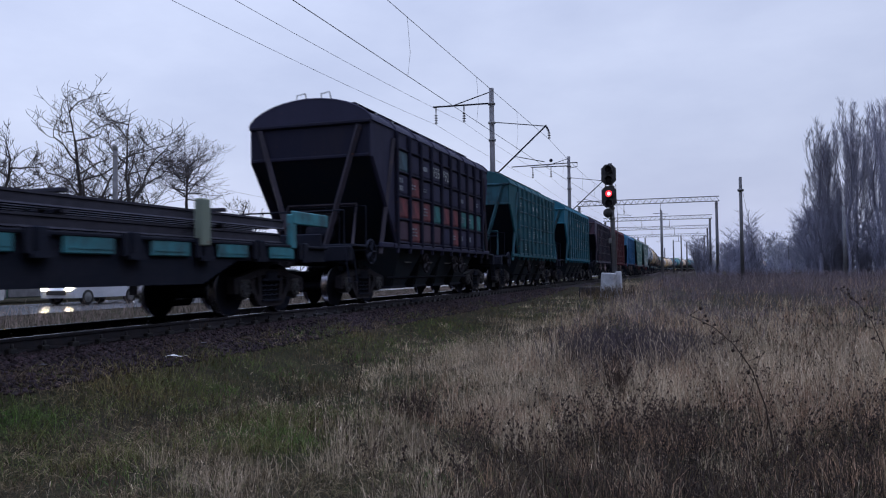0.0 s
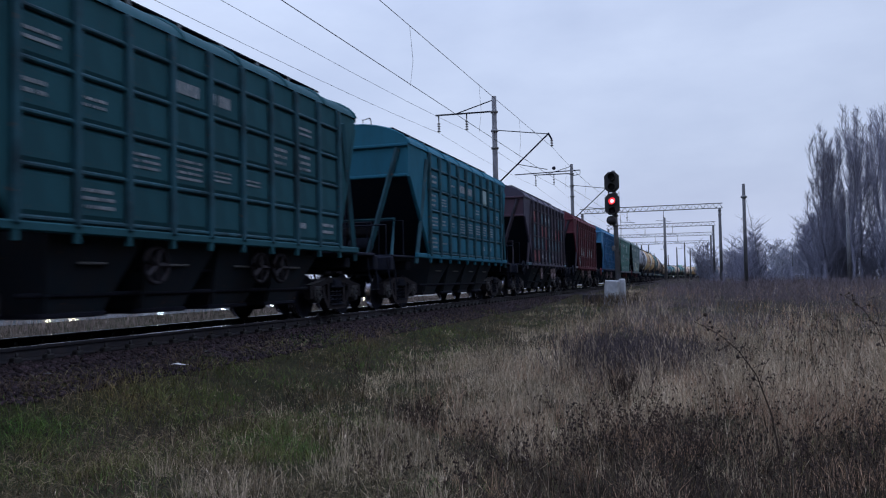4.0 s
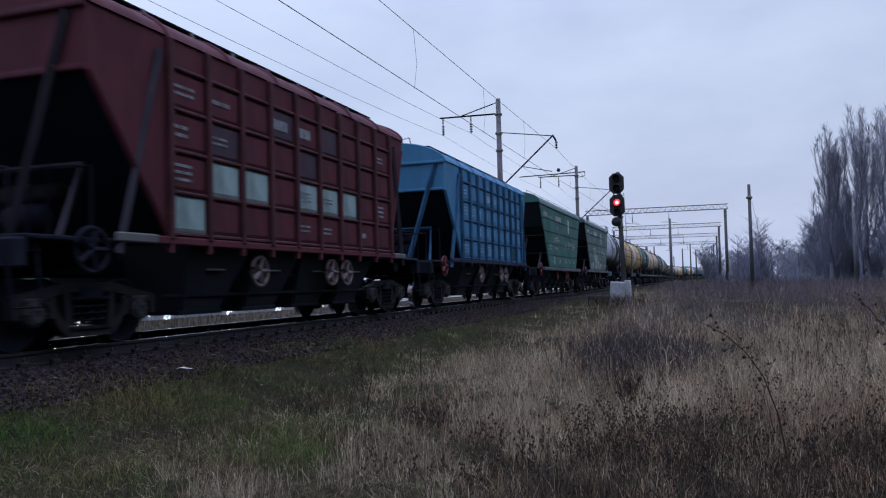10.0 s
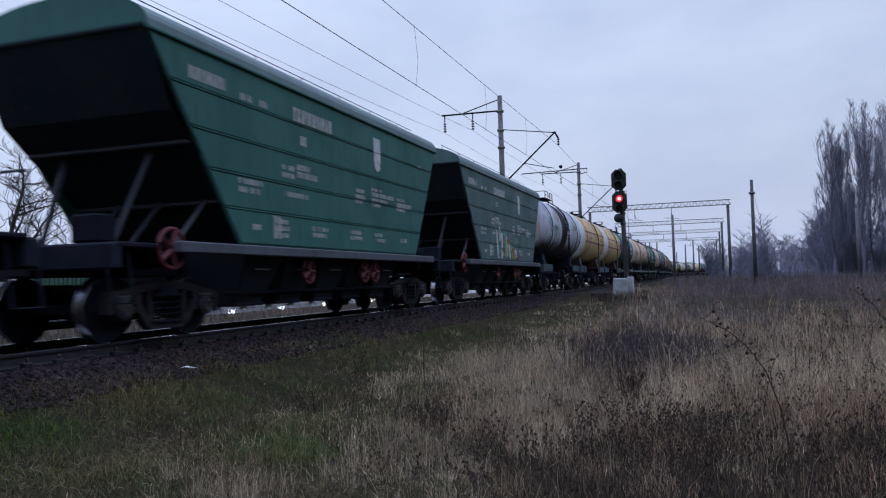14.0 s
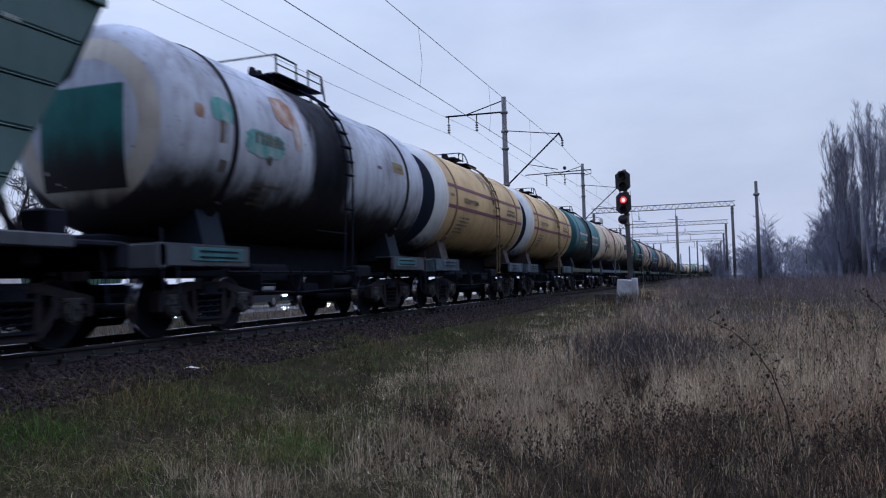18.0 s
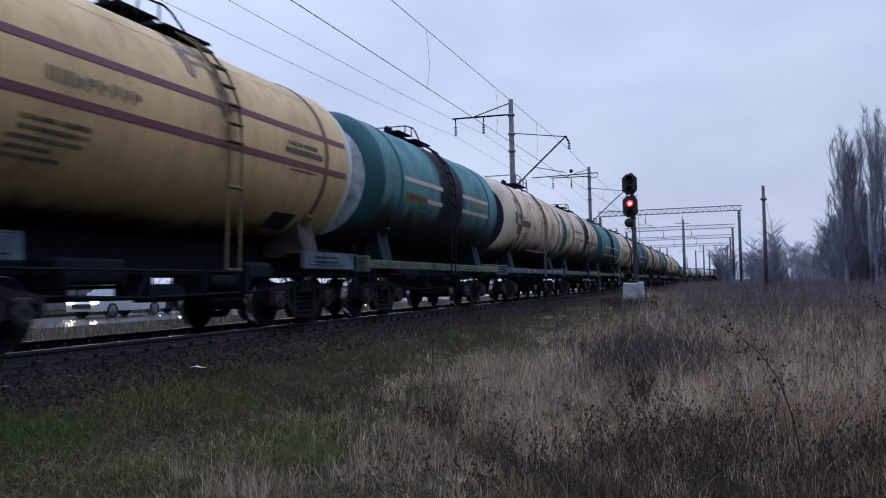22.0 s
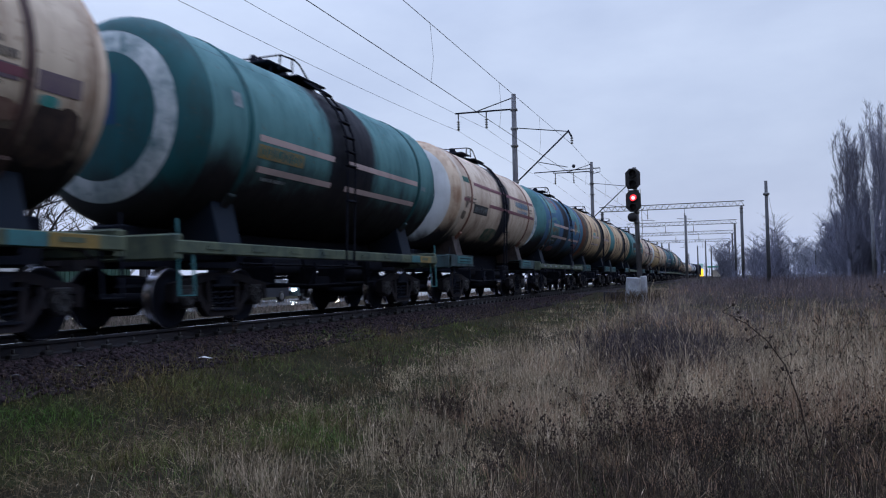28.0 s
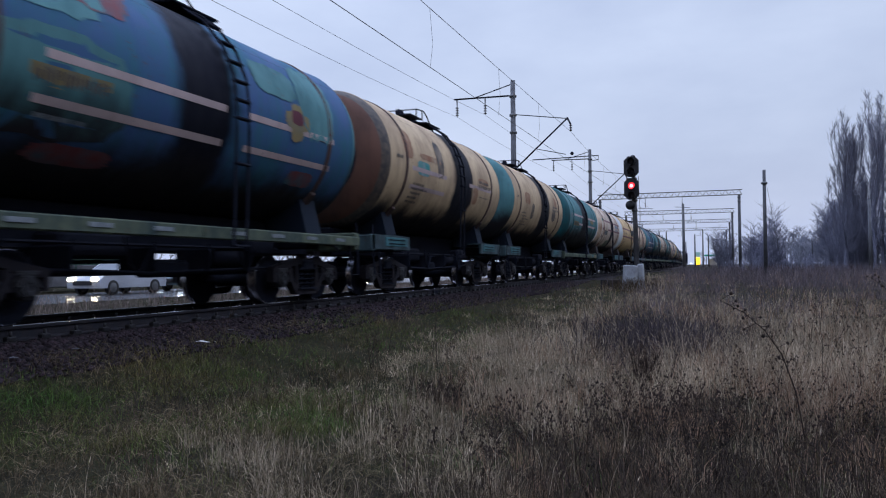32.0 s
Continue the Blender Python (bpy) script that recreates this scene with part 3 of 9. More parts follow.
for y in (5.0, 14.7, 24.4, 33.0, 41.0, 56.0, 66.0, 74.0):
    wire("dropper", "thin dropper between messenger and contact wire", [(-8.95, y, 8.05), (-8.93 + 0.05, y + 0.1, 8.9), (-8.85, y - 0.25, 10.0 if y < 48 else 9.6)], 0.006)
for y0, x1, y1 in ((48.3, -12.0, 20.0),):
    wire("guy_wire", "thin guy wire at the mast", [(-12.0, 48.3, 9.9), (-12.35, 47.6, 4.0)], 0.009)


def lattice_gantry(y, x0, x1, z):
    m = thing("lattice_gantry", "grey steel lattice gantry spanning the tracks on concrete masts", "railway gantry", "gantries over the tracks")
    g = Geo()
    for dy in (-0.25, 0.25):
        for dz in (-0.3, 0.3):
            g.box(((x0 + x1) / 2, y + dy, z + dz), (x1 - x0, 0.06, 0.06))
    n = int((x1 - x0) / 0.75)
    for k in range(n):
        a, b = x0 + (x1 - x0) * k / n, x0 + (x1 - x0) * (k + 1) / n
        for dy in (-0.25, 0.25):
            g.tube([(a, y + dy, z - 0.3), ((a + b) / 2, y + dy, z + 0.3), (b, y + dy, z - 0.3)], 0.025, 4)
    part("lattice_beam", g, STEEL_GREY, m)
    for x in (x0 + 0.3, x1 - 0.35):
        g = Geo()
        g.tube([(x, y, 0.2), (x, y, z - 0.28)], 0.21, 12, r2=0.16)
        part("pole", g, CONCRETE, m)
        for zz in (z - 0.6, z - 1.1):
            g = Geo()
            g.lathe([(0.17, zz - 0.08), (0.21, zz - 0.07), (0.21, zz + 0.07), (0.17, zz + 0.08)], 2, (x, y, 0), 12, cap=False)
            part("collar", g, STEEL_GREY, m)
    for x in (-8.7, -4.2):
        g = Geo()
        g.tube([(x, y, z - 0.3), (x, y, z - 0.8)], 0.03, 5, 0)
        insulator(g, x, y, z - 0.8, z - 1.5, 0.1, 3)
        g.tube([(x - 0.9, y, z - 1.55), (x + 0.9, y, z - 1.7)], 0.03, 5, 0)
        part("insulator", g, [GRIME, INSULATOR], m)


lattice_gantry(103.5, -14.7, 2.85, 10.3)
lattice_gantry(138.0, -15.1, 2.6, 10.3)
lattice_gantry(170.0, -18.0, 2.6, 10.3)
lattice_gantry(208.0, -22.0, 2.3, 10.3)

# plain poles
def plain_pole(name, label, x, y, top, r=0.15, collar=False, mat=None):
    m = thing(name, label, "pole", at=pose(x, y, 0))
    g = Geo()
    g.tube([(0, 0, float(ground_z(x, y)) - 0.2), (0, 0, top)], r * 1.15, 12, r2=r * 0.85)
    part("pole", g, mat or CONCRETE, m)
    g = Geo()
    if collar:
        g.lathe([(r, top - 1.05), (r * 1.75, top - 1.0), (r * 1.75, top - 0.88), (r, top - 0.83)], 2, (0, 0, 0), 12, cap=False)
        g.tube([(r, 0, top - 0.95), (0.55, 0.2, top - 3.4), (1.1, 0.4, 1.0)], 0.01, 4)
    else:
        g.lathe([(r * 0.85, top - 0.02), (r * 0.95, top - 0.01), (r * 0.8, top + 0.03)], 2, (0, 0, 0), 12)
    part("collar" if collar else "cap", g, STEEL_GREY, m)
    return m


plain_pole("concrete_pole", "lone grey concrete pole with a steel collar", 3.1, 60, 8.1, 0.122, True)
plain_pole("concrete_pole", "slim grey concrete pole beside the track", -3.38, 85, 7.7, 0.14)
for x, y, top in ((15.0, 120, 7.2), (17.4, 170, 6.0), (13.6, 185, 6.2)):
    plain_pole("concrete_pole", "thin pale pole in front of the hazy grove", x, y, top, 0.14)
plain_pole("concrete_pole", "grey concrete pole in front of the poplars", 12.6, 78, 7.0, 0.15)
for x, y, top in ((-14.6, 215, 10.2), (-13.2, 222, 10.4), (-6.2, 235, 10.0), (-4.0, 232, 11.2), (-2.6, 238, 9.6), (-11.0, 300, 9.6), (-8.0, 305, 9.6)):
    plain_pole("concrete_pole", "distant grey catenary pole", x, y, top, 0.2)

# ---------------------------------------------------------------- signal
sig = thing("railway_signal", "tall railway signal post showing a red light, on a concrete pedestal", "railway signal", at=pose(-3.25, 32.0, 0))
RED = glow("red_signal_lamp", (1.0, 0.035, 0.05), 1.7)
REDCORE = glow("red_signal_core", (1.0, 0.30, 0.34), 3.2)
g = Geo()
g.tube([(0.14, 0.12, 1.3), (0.05, 0.05, 5.85)], 0.105, 14, r2=0.075)
part("post", g, surface("grey_post_paint", (0.11, 0.11, 0.12), (0.07, 0.07, 0.07), rough=0.7), sig)
def signal_head(z, h, w, lens):
    g = Geo()
    c = w * 0.28
    out = [(-w / 2 + c, z - h / 2), (w / 2 - c, z - h / 2), (w / 2, z - h / 2 + c), (w / 2, z + h / 2 - c), (w / 2 - c, z + h / 2), (-w / 2 + c, z + h / 2), (-w / 2, z + h / 2 - c), (-w / 2, z - h / 2 + c)]
    g.prism(out, 1, -0.13, -0.09)
    g.cbox((0, 0.02, z), (w * 0.6, 0.2, h * 0.8), 0.03)
    head = part("signal_head", g, BLACKPAINT, sig, "black signal head with backing board")
    for dz, lit in lens:
        g = Geo()
        g.lathe([(0.15, -0.13), (0.15, -0.34), (0.14, -0.34), (0.14, -0.14)], 1, (0, 0, z + dz), 18, cap=False)
        part("hood", g, BLACKPAINT, head)
        g = Geo()
        g.lathe([(0.0, -0.165), (0.072, -0.16), (0.135, -0.14)], 1, (0, 0, z + dz), 18, [1, 0] if lit else [0, 0], cap=False)
        part("lens", g, [RED, REDCORE] if lit else [SOOTGLASS, SOOTGLASS], head, "glowing red lens" if lit else "dark unlit lens")
signal_head(5.38, 0.82, 0.58, ((0.2, False), (-0.2, False)))
signal_head(4.50, 0.86, 0.58, ((0.12, True), (-0.26, False)))
g = Geo()
g.lathe([(0.0, 0.05), (0.17, 0.03), (0.19, -0.06), (0.17, -0.16), (0.0, -0.17)], 1, (-0.06, 0.0, 3.86), 18, cap=False)
g.tube([(-0.06, 0, 3.86), (0.1, 0.1, 3.86)], 0.03, 5)
part("lower_lamp", g, BLACKPAINT, sig)
g = Geo()
for z in (3.65, 4.9, 4.05):
    g.lathe([(0.1, z - 0.05), (0.13, z), (0.1, z + 0.05)], 2, (0.09, 0.08, 0), 12, cap=False)
g.cbox((0.0, -0.02, 2.75), (0.12, 0.04, 0.2), 0.01)
g.tube([(0.2, 0.1, 1.5), (0.3, 0.1, 3.5), (0.25, 0.1, 5.0)], 0.012, 5)
part("bracket", g, STEEL_GREY, sig)
g = Geo()
g.cbox((-0.09, -0.2, 0.93), (0.52, 0.44, 1.10), 0.035, 0, Matrix.Rotation(radians(4), 3, "Y") @ Matrix.Rotation(radians(-12), 3, "Z"))
part("pedestal", g, PEDESTAL, sig, "stained pale concrete pedestal block")
g = Geo()
g.cbox((0.30, 0.1, 0.98), (0.22, 0.5, 1.10), 0.03, 0, Matrix.Rotation(radians(-2), 3, "Y"))
part("relay_box", g, PEDESTAL, sig)
g = Geo()
g.cbox((-4.28, 33.5, 0.66), (0.85, 0.6, 0.5), 0.03)
tagged(part("concrete_slab", g, CONCRETE_DARK, None), "low grey concrete slab beside the signal", "slab")

# white scrap lying on the ballast edge
g = Geo()
g.add([(-6.62, 8.75, 0.53), (-6.52, 8.72, 0.55), (-6.42, 8.78, 0.53), (-6.30, 8.76, 0.55), (-6.31, 8.82, 0.55), (-6.43, 8.84, 0.53), (-6.52, 8.79, 0.56), (-6.62, 8.81, 0.54)], [(0, 1, 6, 7), (1, 2, 5, 6), (2, 3, 4, 5)])
tagged(part("paper_scrap", g, WHITEWASH, None), "crumpled white scrap on the ballast edge", "litter")
for x, y in ((-7.05, 7.1), (-6.9, 9.9), (-7.0, 6.2)):
    g = Geo()
    g.add([(x, y, 0.60), (x + 0.08, y - 0.02, 0.61), (x + 0.12, y + 0.03, 0.60), (x + 0.02, y + 0.04, 0.615)], [(0, 1, 2, 3)])
    tagged(part("paper_scrap", g, CONCRETE, None), "small grey scrap on the ballast", "litter")

# ---------------------------------------------------------------- cars waiting on the road
LAMP = glow("headlamp_glow", (1.0, 0.80, 0.50), 45.0)
LAMPW = glow("white_headlamp_glow", (0.85, 0.93, 1.0), 45.0)
AMBER = glow("amber_lamp_glow", (1.0, 0.38, 0.05), 8.0)
TAIL = glow("tail_lamp_glow", (0.9, 0.04, 0.04), 1.6)


def car(label, x, y, body, kind="hatch", lamp=LAMP, category="car"):
    """A car whose nose points towards -y; its middle stands at x, y."""
    z0 = float(ground_z(x, y)) + 0.06
    c = thing("parked_van" if kind == "van" else "waiting_car", label, category, "vehicles waiting on the road", at=pose(x, y, z0))
    if kind == "van":
        low = [(-2.45, 0.35), (2.45, 0.35), (2.5, 0.6), (2.48, 1.25), (-1.6, 1.2), (-2.35, 1.0), (-2.5, 0.7)]
        top = [(-1.65, 1.18), (2.47, 1.24), (2.40, 2.0), (2.2, 2.08), (-0.6, 2.05), (-0.95, 1.95)]
        half, wheels, wr = 0.92, (-1.6, 1.55), 0.34
    else:
        low = [(-2.1, 0.3), (2.1, 0.3), (2.15, 0.55), (2.12, 0.95), (1.9, 1.02), (-0.95, 0.95), (-1.9, 0.80), (-2.15, 0.62)]
        top = [(-1.05, 0.94), (1.98, 1.0), (1.62, 1.42), (1.1, 1.5), (0.1, 1.5), (-0.25, 1.44)]
        half, wheels, wr = 0.87, (-1.32, 1.3), 0.32
    g = Geo()
    n = len(low)
    ring = lambda w, sh: [(w, yy * (1 - sh), zz) for yy, zz in low]
    g.add(ring(-half, 0.02) + ring(-half + 0.10, 0) + ring(half - 0.10, 0) + ring(half, 0.02), [(k * n + i, k * n + (i + 1) % n, (k + 1) * n + (i + 1) % n, (k + 1) * n + i) for k in range(3) for i in range(n)] + [tuple(range(n))[::-1], tuple(range(3 * n, 4 * n))])
    part("body", g, body, c, weld=True)
    g = Geo()
    n = len(top)
    g.add([(-half + 0.06, yy, zz) if zz < 1.3 else (-half + 0.2, yy, zz) for yy, zz in top] + [(half - 0.06, yy, zz) if zz < 1.3 else (half - 0.2, yy, zz) for yy, zz in top],
          [tuple(range(n))[::-1], tuple(range(n, 2 * n))] + [(i, (i + 1) % n, n + (i + 1) % n, n + i) for i in range(n)])
    part("cabin", g, body, c)
    a, b = Vector((0, *top[0])), Vector((0, *top[-1]))
    g = Geo()
    u = (b - a).normalized()
    nrm = Vector((0, -u.z, u.y)) * 0.012
    for w in (1,):
        p, q = a + u * 0.06 + nrm, b - u * 0.05 + nrm
        g.add([(-half + 0.14, p.y, p.z), (half - 0.14, p.y, p.z), (half - 0.26, q.y, q.z), (-half + 0.26, q.y, q.z)], [(0, 1, 2, 3)])
    part("windscreen", g, DARKGLASS, c)
    for s in (-1, 1):
        spans = ((-0.55, 0.35), (0.42, 1.35)) if kind != "van" else ((-1.1, -0.15),)
        for y0, y1 in spans:
            g = Geo()
            zl, zh = (1.02, 1.40) if kind != "van" else (1.28, 1.85)
            lead = 0.3 if y0 < 0 else 0.0
            g.add([(s * (half - 0.045), y0, zl), (s * (half - 0.045), y1, zl), (s * (half - 0.185), y1 - 0.05, zh), (s * (half - 0.185), y0 + lead, zh)], [(0, 1, 2, 3)])
            part("side_window", g, DARKGLASS, c)
        for yy in wheels:
            g = Geo()
            g.lathe([(0.0, 0.10), (wr * 0.62, 0.10), (wr * 0.66, 0.09), (wr * 0.97, 0.10), (wr, 0.06), (wr, -0.1), (0, -0.1)], 0, (s * (half - 0.07), yy, wr), 18, [1, 1, 0, 0, 0, 0], cap=False)
            part("wheel", g, [TYRE, STEEL_GREY], c, "black tyre on a grey rim")
        g = Geo()
        nose = -2.16 if kind != "van" else -2.52
        zl = 0.68 if kind != "van" else 0.85
        g.cbox((s * (half - 0.24), nose + 0.04, zl), (0.32, 0.14, 0.15), 0.04)
        part("headlight", g, lamp, c, "lit headlight")
        g = Geo()
        tail_y = 2.14 if kind != "van" else 2.5
        g.cbox((s * (half - 0.06), tail_y - 0.06, 0.85 if kind != "van" else 0.95), (0.10, 0.10, 0.26), 0.02)
        part("tail_light", g, AMBER if kind == "van" else TAIL, c, "lit rear lamp")
        g = Geo()
        g.cbox((s * (half + 0.08), -0.75 if kind != "van" else -1.35, 1.02 if kind != "van" else 1.3), (0.16, 0.08, 0.12), 0.03)
        part("mirror", g, body, c)
    g = Geo()
    g.cbox((0, (-2.14 if kind != "van" else -2.49), 0.52), (1.0, 0.06, 0.18), 0.02)
    part("grille", g, BLACKPAINT, c)
    if kind == "van":
        for k in range(2):
            g = Geo()
            g.cbox((half + 0.004, 0.4 + k * 1.0, 1.1), (0.008, 0.35, 0.2), 0.002)
            part("side_mark", g, surface("faded_red_mark", (0.3, 0.06, 0.05), rough=0.6), c)
    return c


CAR_WHITE = surface("white_car_paint", (0.42, 0.44, 0.48), (0.32, 0.34, 0.37), rough=0.3, scale=1.5, bump=0.0, spread=0.03, specular=0.5)
CAR_BLUE = surface("blue_grey_car_paint", (0.055, 0.085, 0.095), (0.04, 0.065, 0.075), rough=0.3, scale=1.5, bump=0.0, spread=0.03, specular=0.5)
CAR_DARK = surface("dark_car_paint", (0.03, 0.035, 0.045), (0.02, 0.02, 0.03), rough=0.3, scale=1.5, bump=0.0, spread=0.03, specular=0.5)
VAN_WHITE = surface("white_van_paint", (0.48, 0.50, 0.51), (0.34, 0.34, 0.33), rough=0.4, scale=1.2, bump=0.0, spread=0.03)
car("white van with lit amber rear lamps waiting on the road", -25.2, 20.4, VAN_WHITE, "van", category="van")
car("white hatchback with lit headlights waiting on the road", -25.2, 28.4, CAR_WHITE, lamp=LAMP)
car("blue-grey car with bright white headlights waiting on the road", -25.2, 34.0, CAR_BLUE, lamp=LAMPW)
car("dark grey car with lit headlights in the queue on the road", -25.2, 39.2, CAR_DARK, lamp=LAMPW)
car("grey car with lit headlights in the queue on the road", -25.2, 44.4, CAR_BLUE, lamp=LAMPW)
car("dark car with warm lit headlights in the queue on the road", -25.2, 50.1, CAR_DARK, lamp=LAMP)
car("dark car with warm lit headlights far back in the queue", -25.2, 58.0, CAR_DARK, lamp=LAMP)

# shed and fence behind the road
shed = thing("road_shed", "dark green metal shed behind the road", "shed", at=pose(-33.5, 33.0, 0))
gs = Geo()
gs.box((0.7, -0.15, 1.75), (1.55, 7.9, 2.2))
SHED_PAINT = paint("dark_green_shed_paint", (0.04, 0.09, 0.07), amount=0.4)
wall = part("wall", gs, SHED_PAINT, shed)
for k in range(26):
    gs = Geo()
    gs.cbox((1.5, -3.9 + k * 0.3, 1.75), (0.06, 0.24, 2.2), 0.02)
    part("wall_board", gs, SHED_PAINT, wall)
g = Geo()
g.cbox((0.8, -0.15, 2.93), (2.0, 8.3, 0.14), 0.03)
part("roof", g, STEEL_GREY, shed)
fence = thing("roadside_fence", "low weathered concrete fence behind the road", "fence")
for k in range(26):
    g = Geo()
    g.cbox((-31.0, 2 + k * 2.6, 1.25), (0.12, 2.45, 1.1), 0.03)
    part("fence_panel", g, CONCRETE, fence)

# concrete post among the trees
post = thing("utility_pole", "grey concrete utility pole with an iron cap among bare trees", "utility pole", at=pose(-31.5, 37.2, 0))
g = Geo()
g.tube([(0, 0, 0.5), (0, 0, 9.0)], 0.19, 12, r2=0.13)
pole = part("pole", g, CONCRETE, post)
g = Geo()
g.lathe([(0.0, 9.16), (0.08, 9.14), (0.15, 9.04), (0.15, 8.86), (0.13, 8.84)], 2, (0, 0, 0), 12)
part("cap", g, STEEL_GREY, pole)
g = Geo()
g.cbox((0.0, 0.0, 8.55), (0.34, 0.30, 0.05), 0.01)
part("clamp", g, STEEL_GREY, pole)
wire("street_wire", "thin wire between the street poles", sag(-31.5, -31.0, 37.2, 75, 8.3, 8.3, 0.8), 0.008)

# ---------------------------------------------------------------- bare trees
# poplar twigs paled and blued, with the haze put into the base colour
POPLAR_TWIG = surface("haze_tinted_poplar_twigs", (0.225, 0.228, 0.29), (0.170, 0.172, 0.22), rough=1.0, scale=2, bump=0.2, specular=0.05)
DARKBRUSH = surface("dark_brush", (0.030, 0.028, 0.024), (0.020, 0.019, 0.017), rough=0.95, scale=1.0, bump=0.2, specular=0.1)


def grow(rnd, out, p, d, length, r, level, spread, up, twist=0.25, kids=(3, 5)):
    """A crooked limb that runs on into a thinner one, with side limbs; out collects (points, radius, end radius)."""
    n = 5 if level > 1 else 3
    pts, q, dd = [p], p, d
    for k in range(n):
        dd = (dd + Vector((rnd.uniform(-1, 1), rnd.uniform(-1, 1), rnd.uniform(-0.7, 1) * up)) * twist).normalized()
        q = q + dd * (length / n)
        pts.append(q)
    end = r * (0.5 if level else 0.35)
    out.append((pts, r, end))
    if level == 0:
        return
    for k in range(rnd.randint(*kids) + 1):
        f = 1.0 if k == 0 else rnd.uniform(0.22, 0.98)
        i = min(n - 1, int(f * n))
        b = pts[i] + (pts[i + 1] - pts[i]) * (f * n - i)
        a = rnd.uniform(0, 2 * math.pi)
        side = Vector((math.cos(a), math.sin(a), rnd.uniform(-0.2, 0.45)))
        w = spread * (0.45 if k == 0 else 1.0)
        nd = (dd * (1 - w) + side * w + Vector((0, 0, up * 0.3))).normalized()
        here = r + (end - r) * f
        grow(rnd, out, b, nd, length * rnd.uniform(0.5, 0.78), max(0.007, here * (0.95 if k == 0 else 0.62)), level - 1, spread, up, twist, kids)


def tree_geo(limbs, g_big, g_small, limit=0.035):
    for pts, r, r2 in limbs:
        if r > limit:
            g_big.tube(pts, r, 7 if r > 0.1 else 5, r2=r2, cap=False)
        else:
            g_small.tube(pts, max(r, 0.009), 3, r2=max(r2, 0.006), cap=False)


def bare_tree(label, x, y, height, seed, level=4, spread=0.55, up=0.35, r=0.22, twist=0.3, kids=(3, 5), twig=None, trunk=0.35, name="bare_tree", group=""):
    rnd = random.Random(seed)
    z = float(ground_z(x, y))
    t = thing(name, label, "tree", group, at=pose(x, y, z))
    limbs = []
    base = Vector((0, 0, -0.2))
    lean = Vector((rnd.uniform(-0.12, 0.12), rnd.uniform(-0.12, 0.12), 1)).normalized()
    top = base + lean * height * trunk
    limbs.append(([base, base + lean * height * trunk * 0.5 + Vector((rnd.uniform(-0.1, 0.1), 0.05, 0)), top], r, r * 0.75))
    for k in range(rnd.randint(3, 4)):
        a = k * 2.1 + rnd.uniform(-0.5, 0.5)
        d = Vector((math.cos(a) * spread, math.sin(a) * spread, 1)).normalized()
        grow(rnd, limbs, top - lean * rnd.uniform(0, 0.25) * height * trunk, d, height * rnd.uniform(0.22, 0.30), r * 0.6, level - 1, spread, up, twist, kids)
    tallest = max(q.z for pts, _r, _e in limbs for q in pts)
    limbs = [([q * (height / tallest) for q in pts], a, e) for pts, a, e in limbs]
    gb, gs_ = Geo(), Geo()
    tree_geo(limbs, gb, gs_)
    part("trunk", gb, BARK, t, "bare grey-brown trunk and limbs")
    if gs_.v:
        part("crown", gs_, twig or TWIG, t)
    return t


def leader_tree(label, x, y, height, seed, r=0.24, arms=9, reach=0.36, fork=0.45, twig=None, fine=4, low=0.2):
    """A tree with a dark upright leader, one fork and crooked arms that spread almost level."""
    rnd = random.Random(seed)
    t = thing("bare_tree", label, "tree", at=pose(x, y, float(ground_z(x, y))))
    limbs = []

    def leader(p, d, length, r0, r1, straight):
        pts, q, dd = [p], p, d
        for k in range(9):
            dd = (d * straight + dd + Vector((rnd.uniform(-1, 1), rnd.uniform(-1, 1), rnd.uniform(-0.2, 0.4))) * 0.42).normalized()
            q = q + dd * length / 9
            pts.append(q)
        limbs.append((pts, r0, r1))
        return pts

    def arms_on(pts, count, f0, size, r0):
        for k in range(count):
            f = f0 + (0.97 - f0) * (k + rnd.uniform(0, 0.8)) / count
            i = min(len(pts) - 2, int(f * (len(pts) - 1)))
            b = pts[i].lerp(pts[i + 1], f * (len(pts) - 1) - i)
            a = k * 2.4 + rnd.uniform(-0.7, 0.7)
            d = Vector((math.cos(a), math.sin(a), rnd.uniform(0.15, 1.1))).normalized()
            grow(rnd, limbs, b, d, size * (1.15 - 0.75 * f) * rnd.uniform(0.65, 1.1), r0 * (1.1 - 0.7 * f), fine - 1, 0.62, 0.42, 0.5, (2, 3))

    main = leader(Vector((0, 0, -0.2)), Vector((rnd.uniform(-0.05, 0.05), rnd.uniform(-0.05, 0.05), 1)).normalized(), height, r, 0.025, 0.45)
    arms_on(main, arms, low, height * reach, r * 0.42)
    k = int(fork * 9)
    a = rnd.uniform(-0.5, 0.5)
    side = leader(main[k], Vector((math.cos(a) * 0.5, math.sin(a) * 0.5, 0.75)).normalized(), height * (0.93 - fork), r * 0.5, 0.02, 0.5)
    arms_on(side, arms // 2, 0.3, height * reach * 0.7, r * 0.3)
    tallest = max(q.z for pts, _r, _e in limbs for q in pts)
    limbs = [([q * (height / tallest) for q in pts], a, e) for pts, a, e in limbs]
    gb, gs_ = Geo(), Geo()
    for pts, r0, r1 in limbs:
        if r0 > 0.035:
            gb.tube(pts, r0, 7 if r0 > 0.1 else 5, r2=r1, cap=False)
        else:
            gs_.tube(pts, max(r0, 0.017), 3, r2=max(r1, 0.010), cap=False)
    part("trunk", gb, BARK, t, "bare grey-brown trunk and limbs")
    part("crown", gs_, twig or BARK, t)


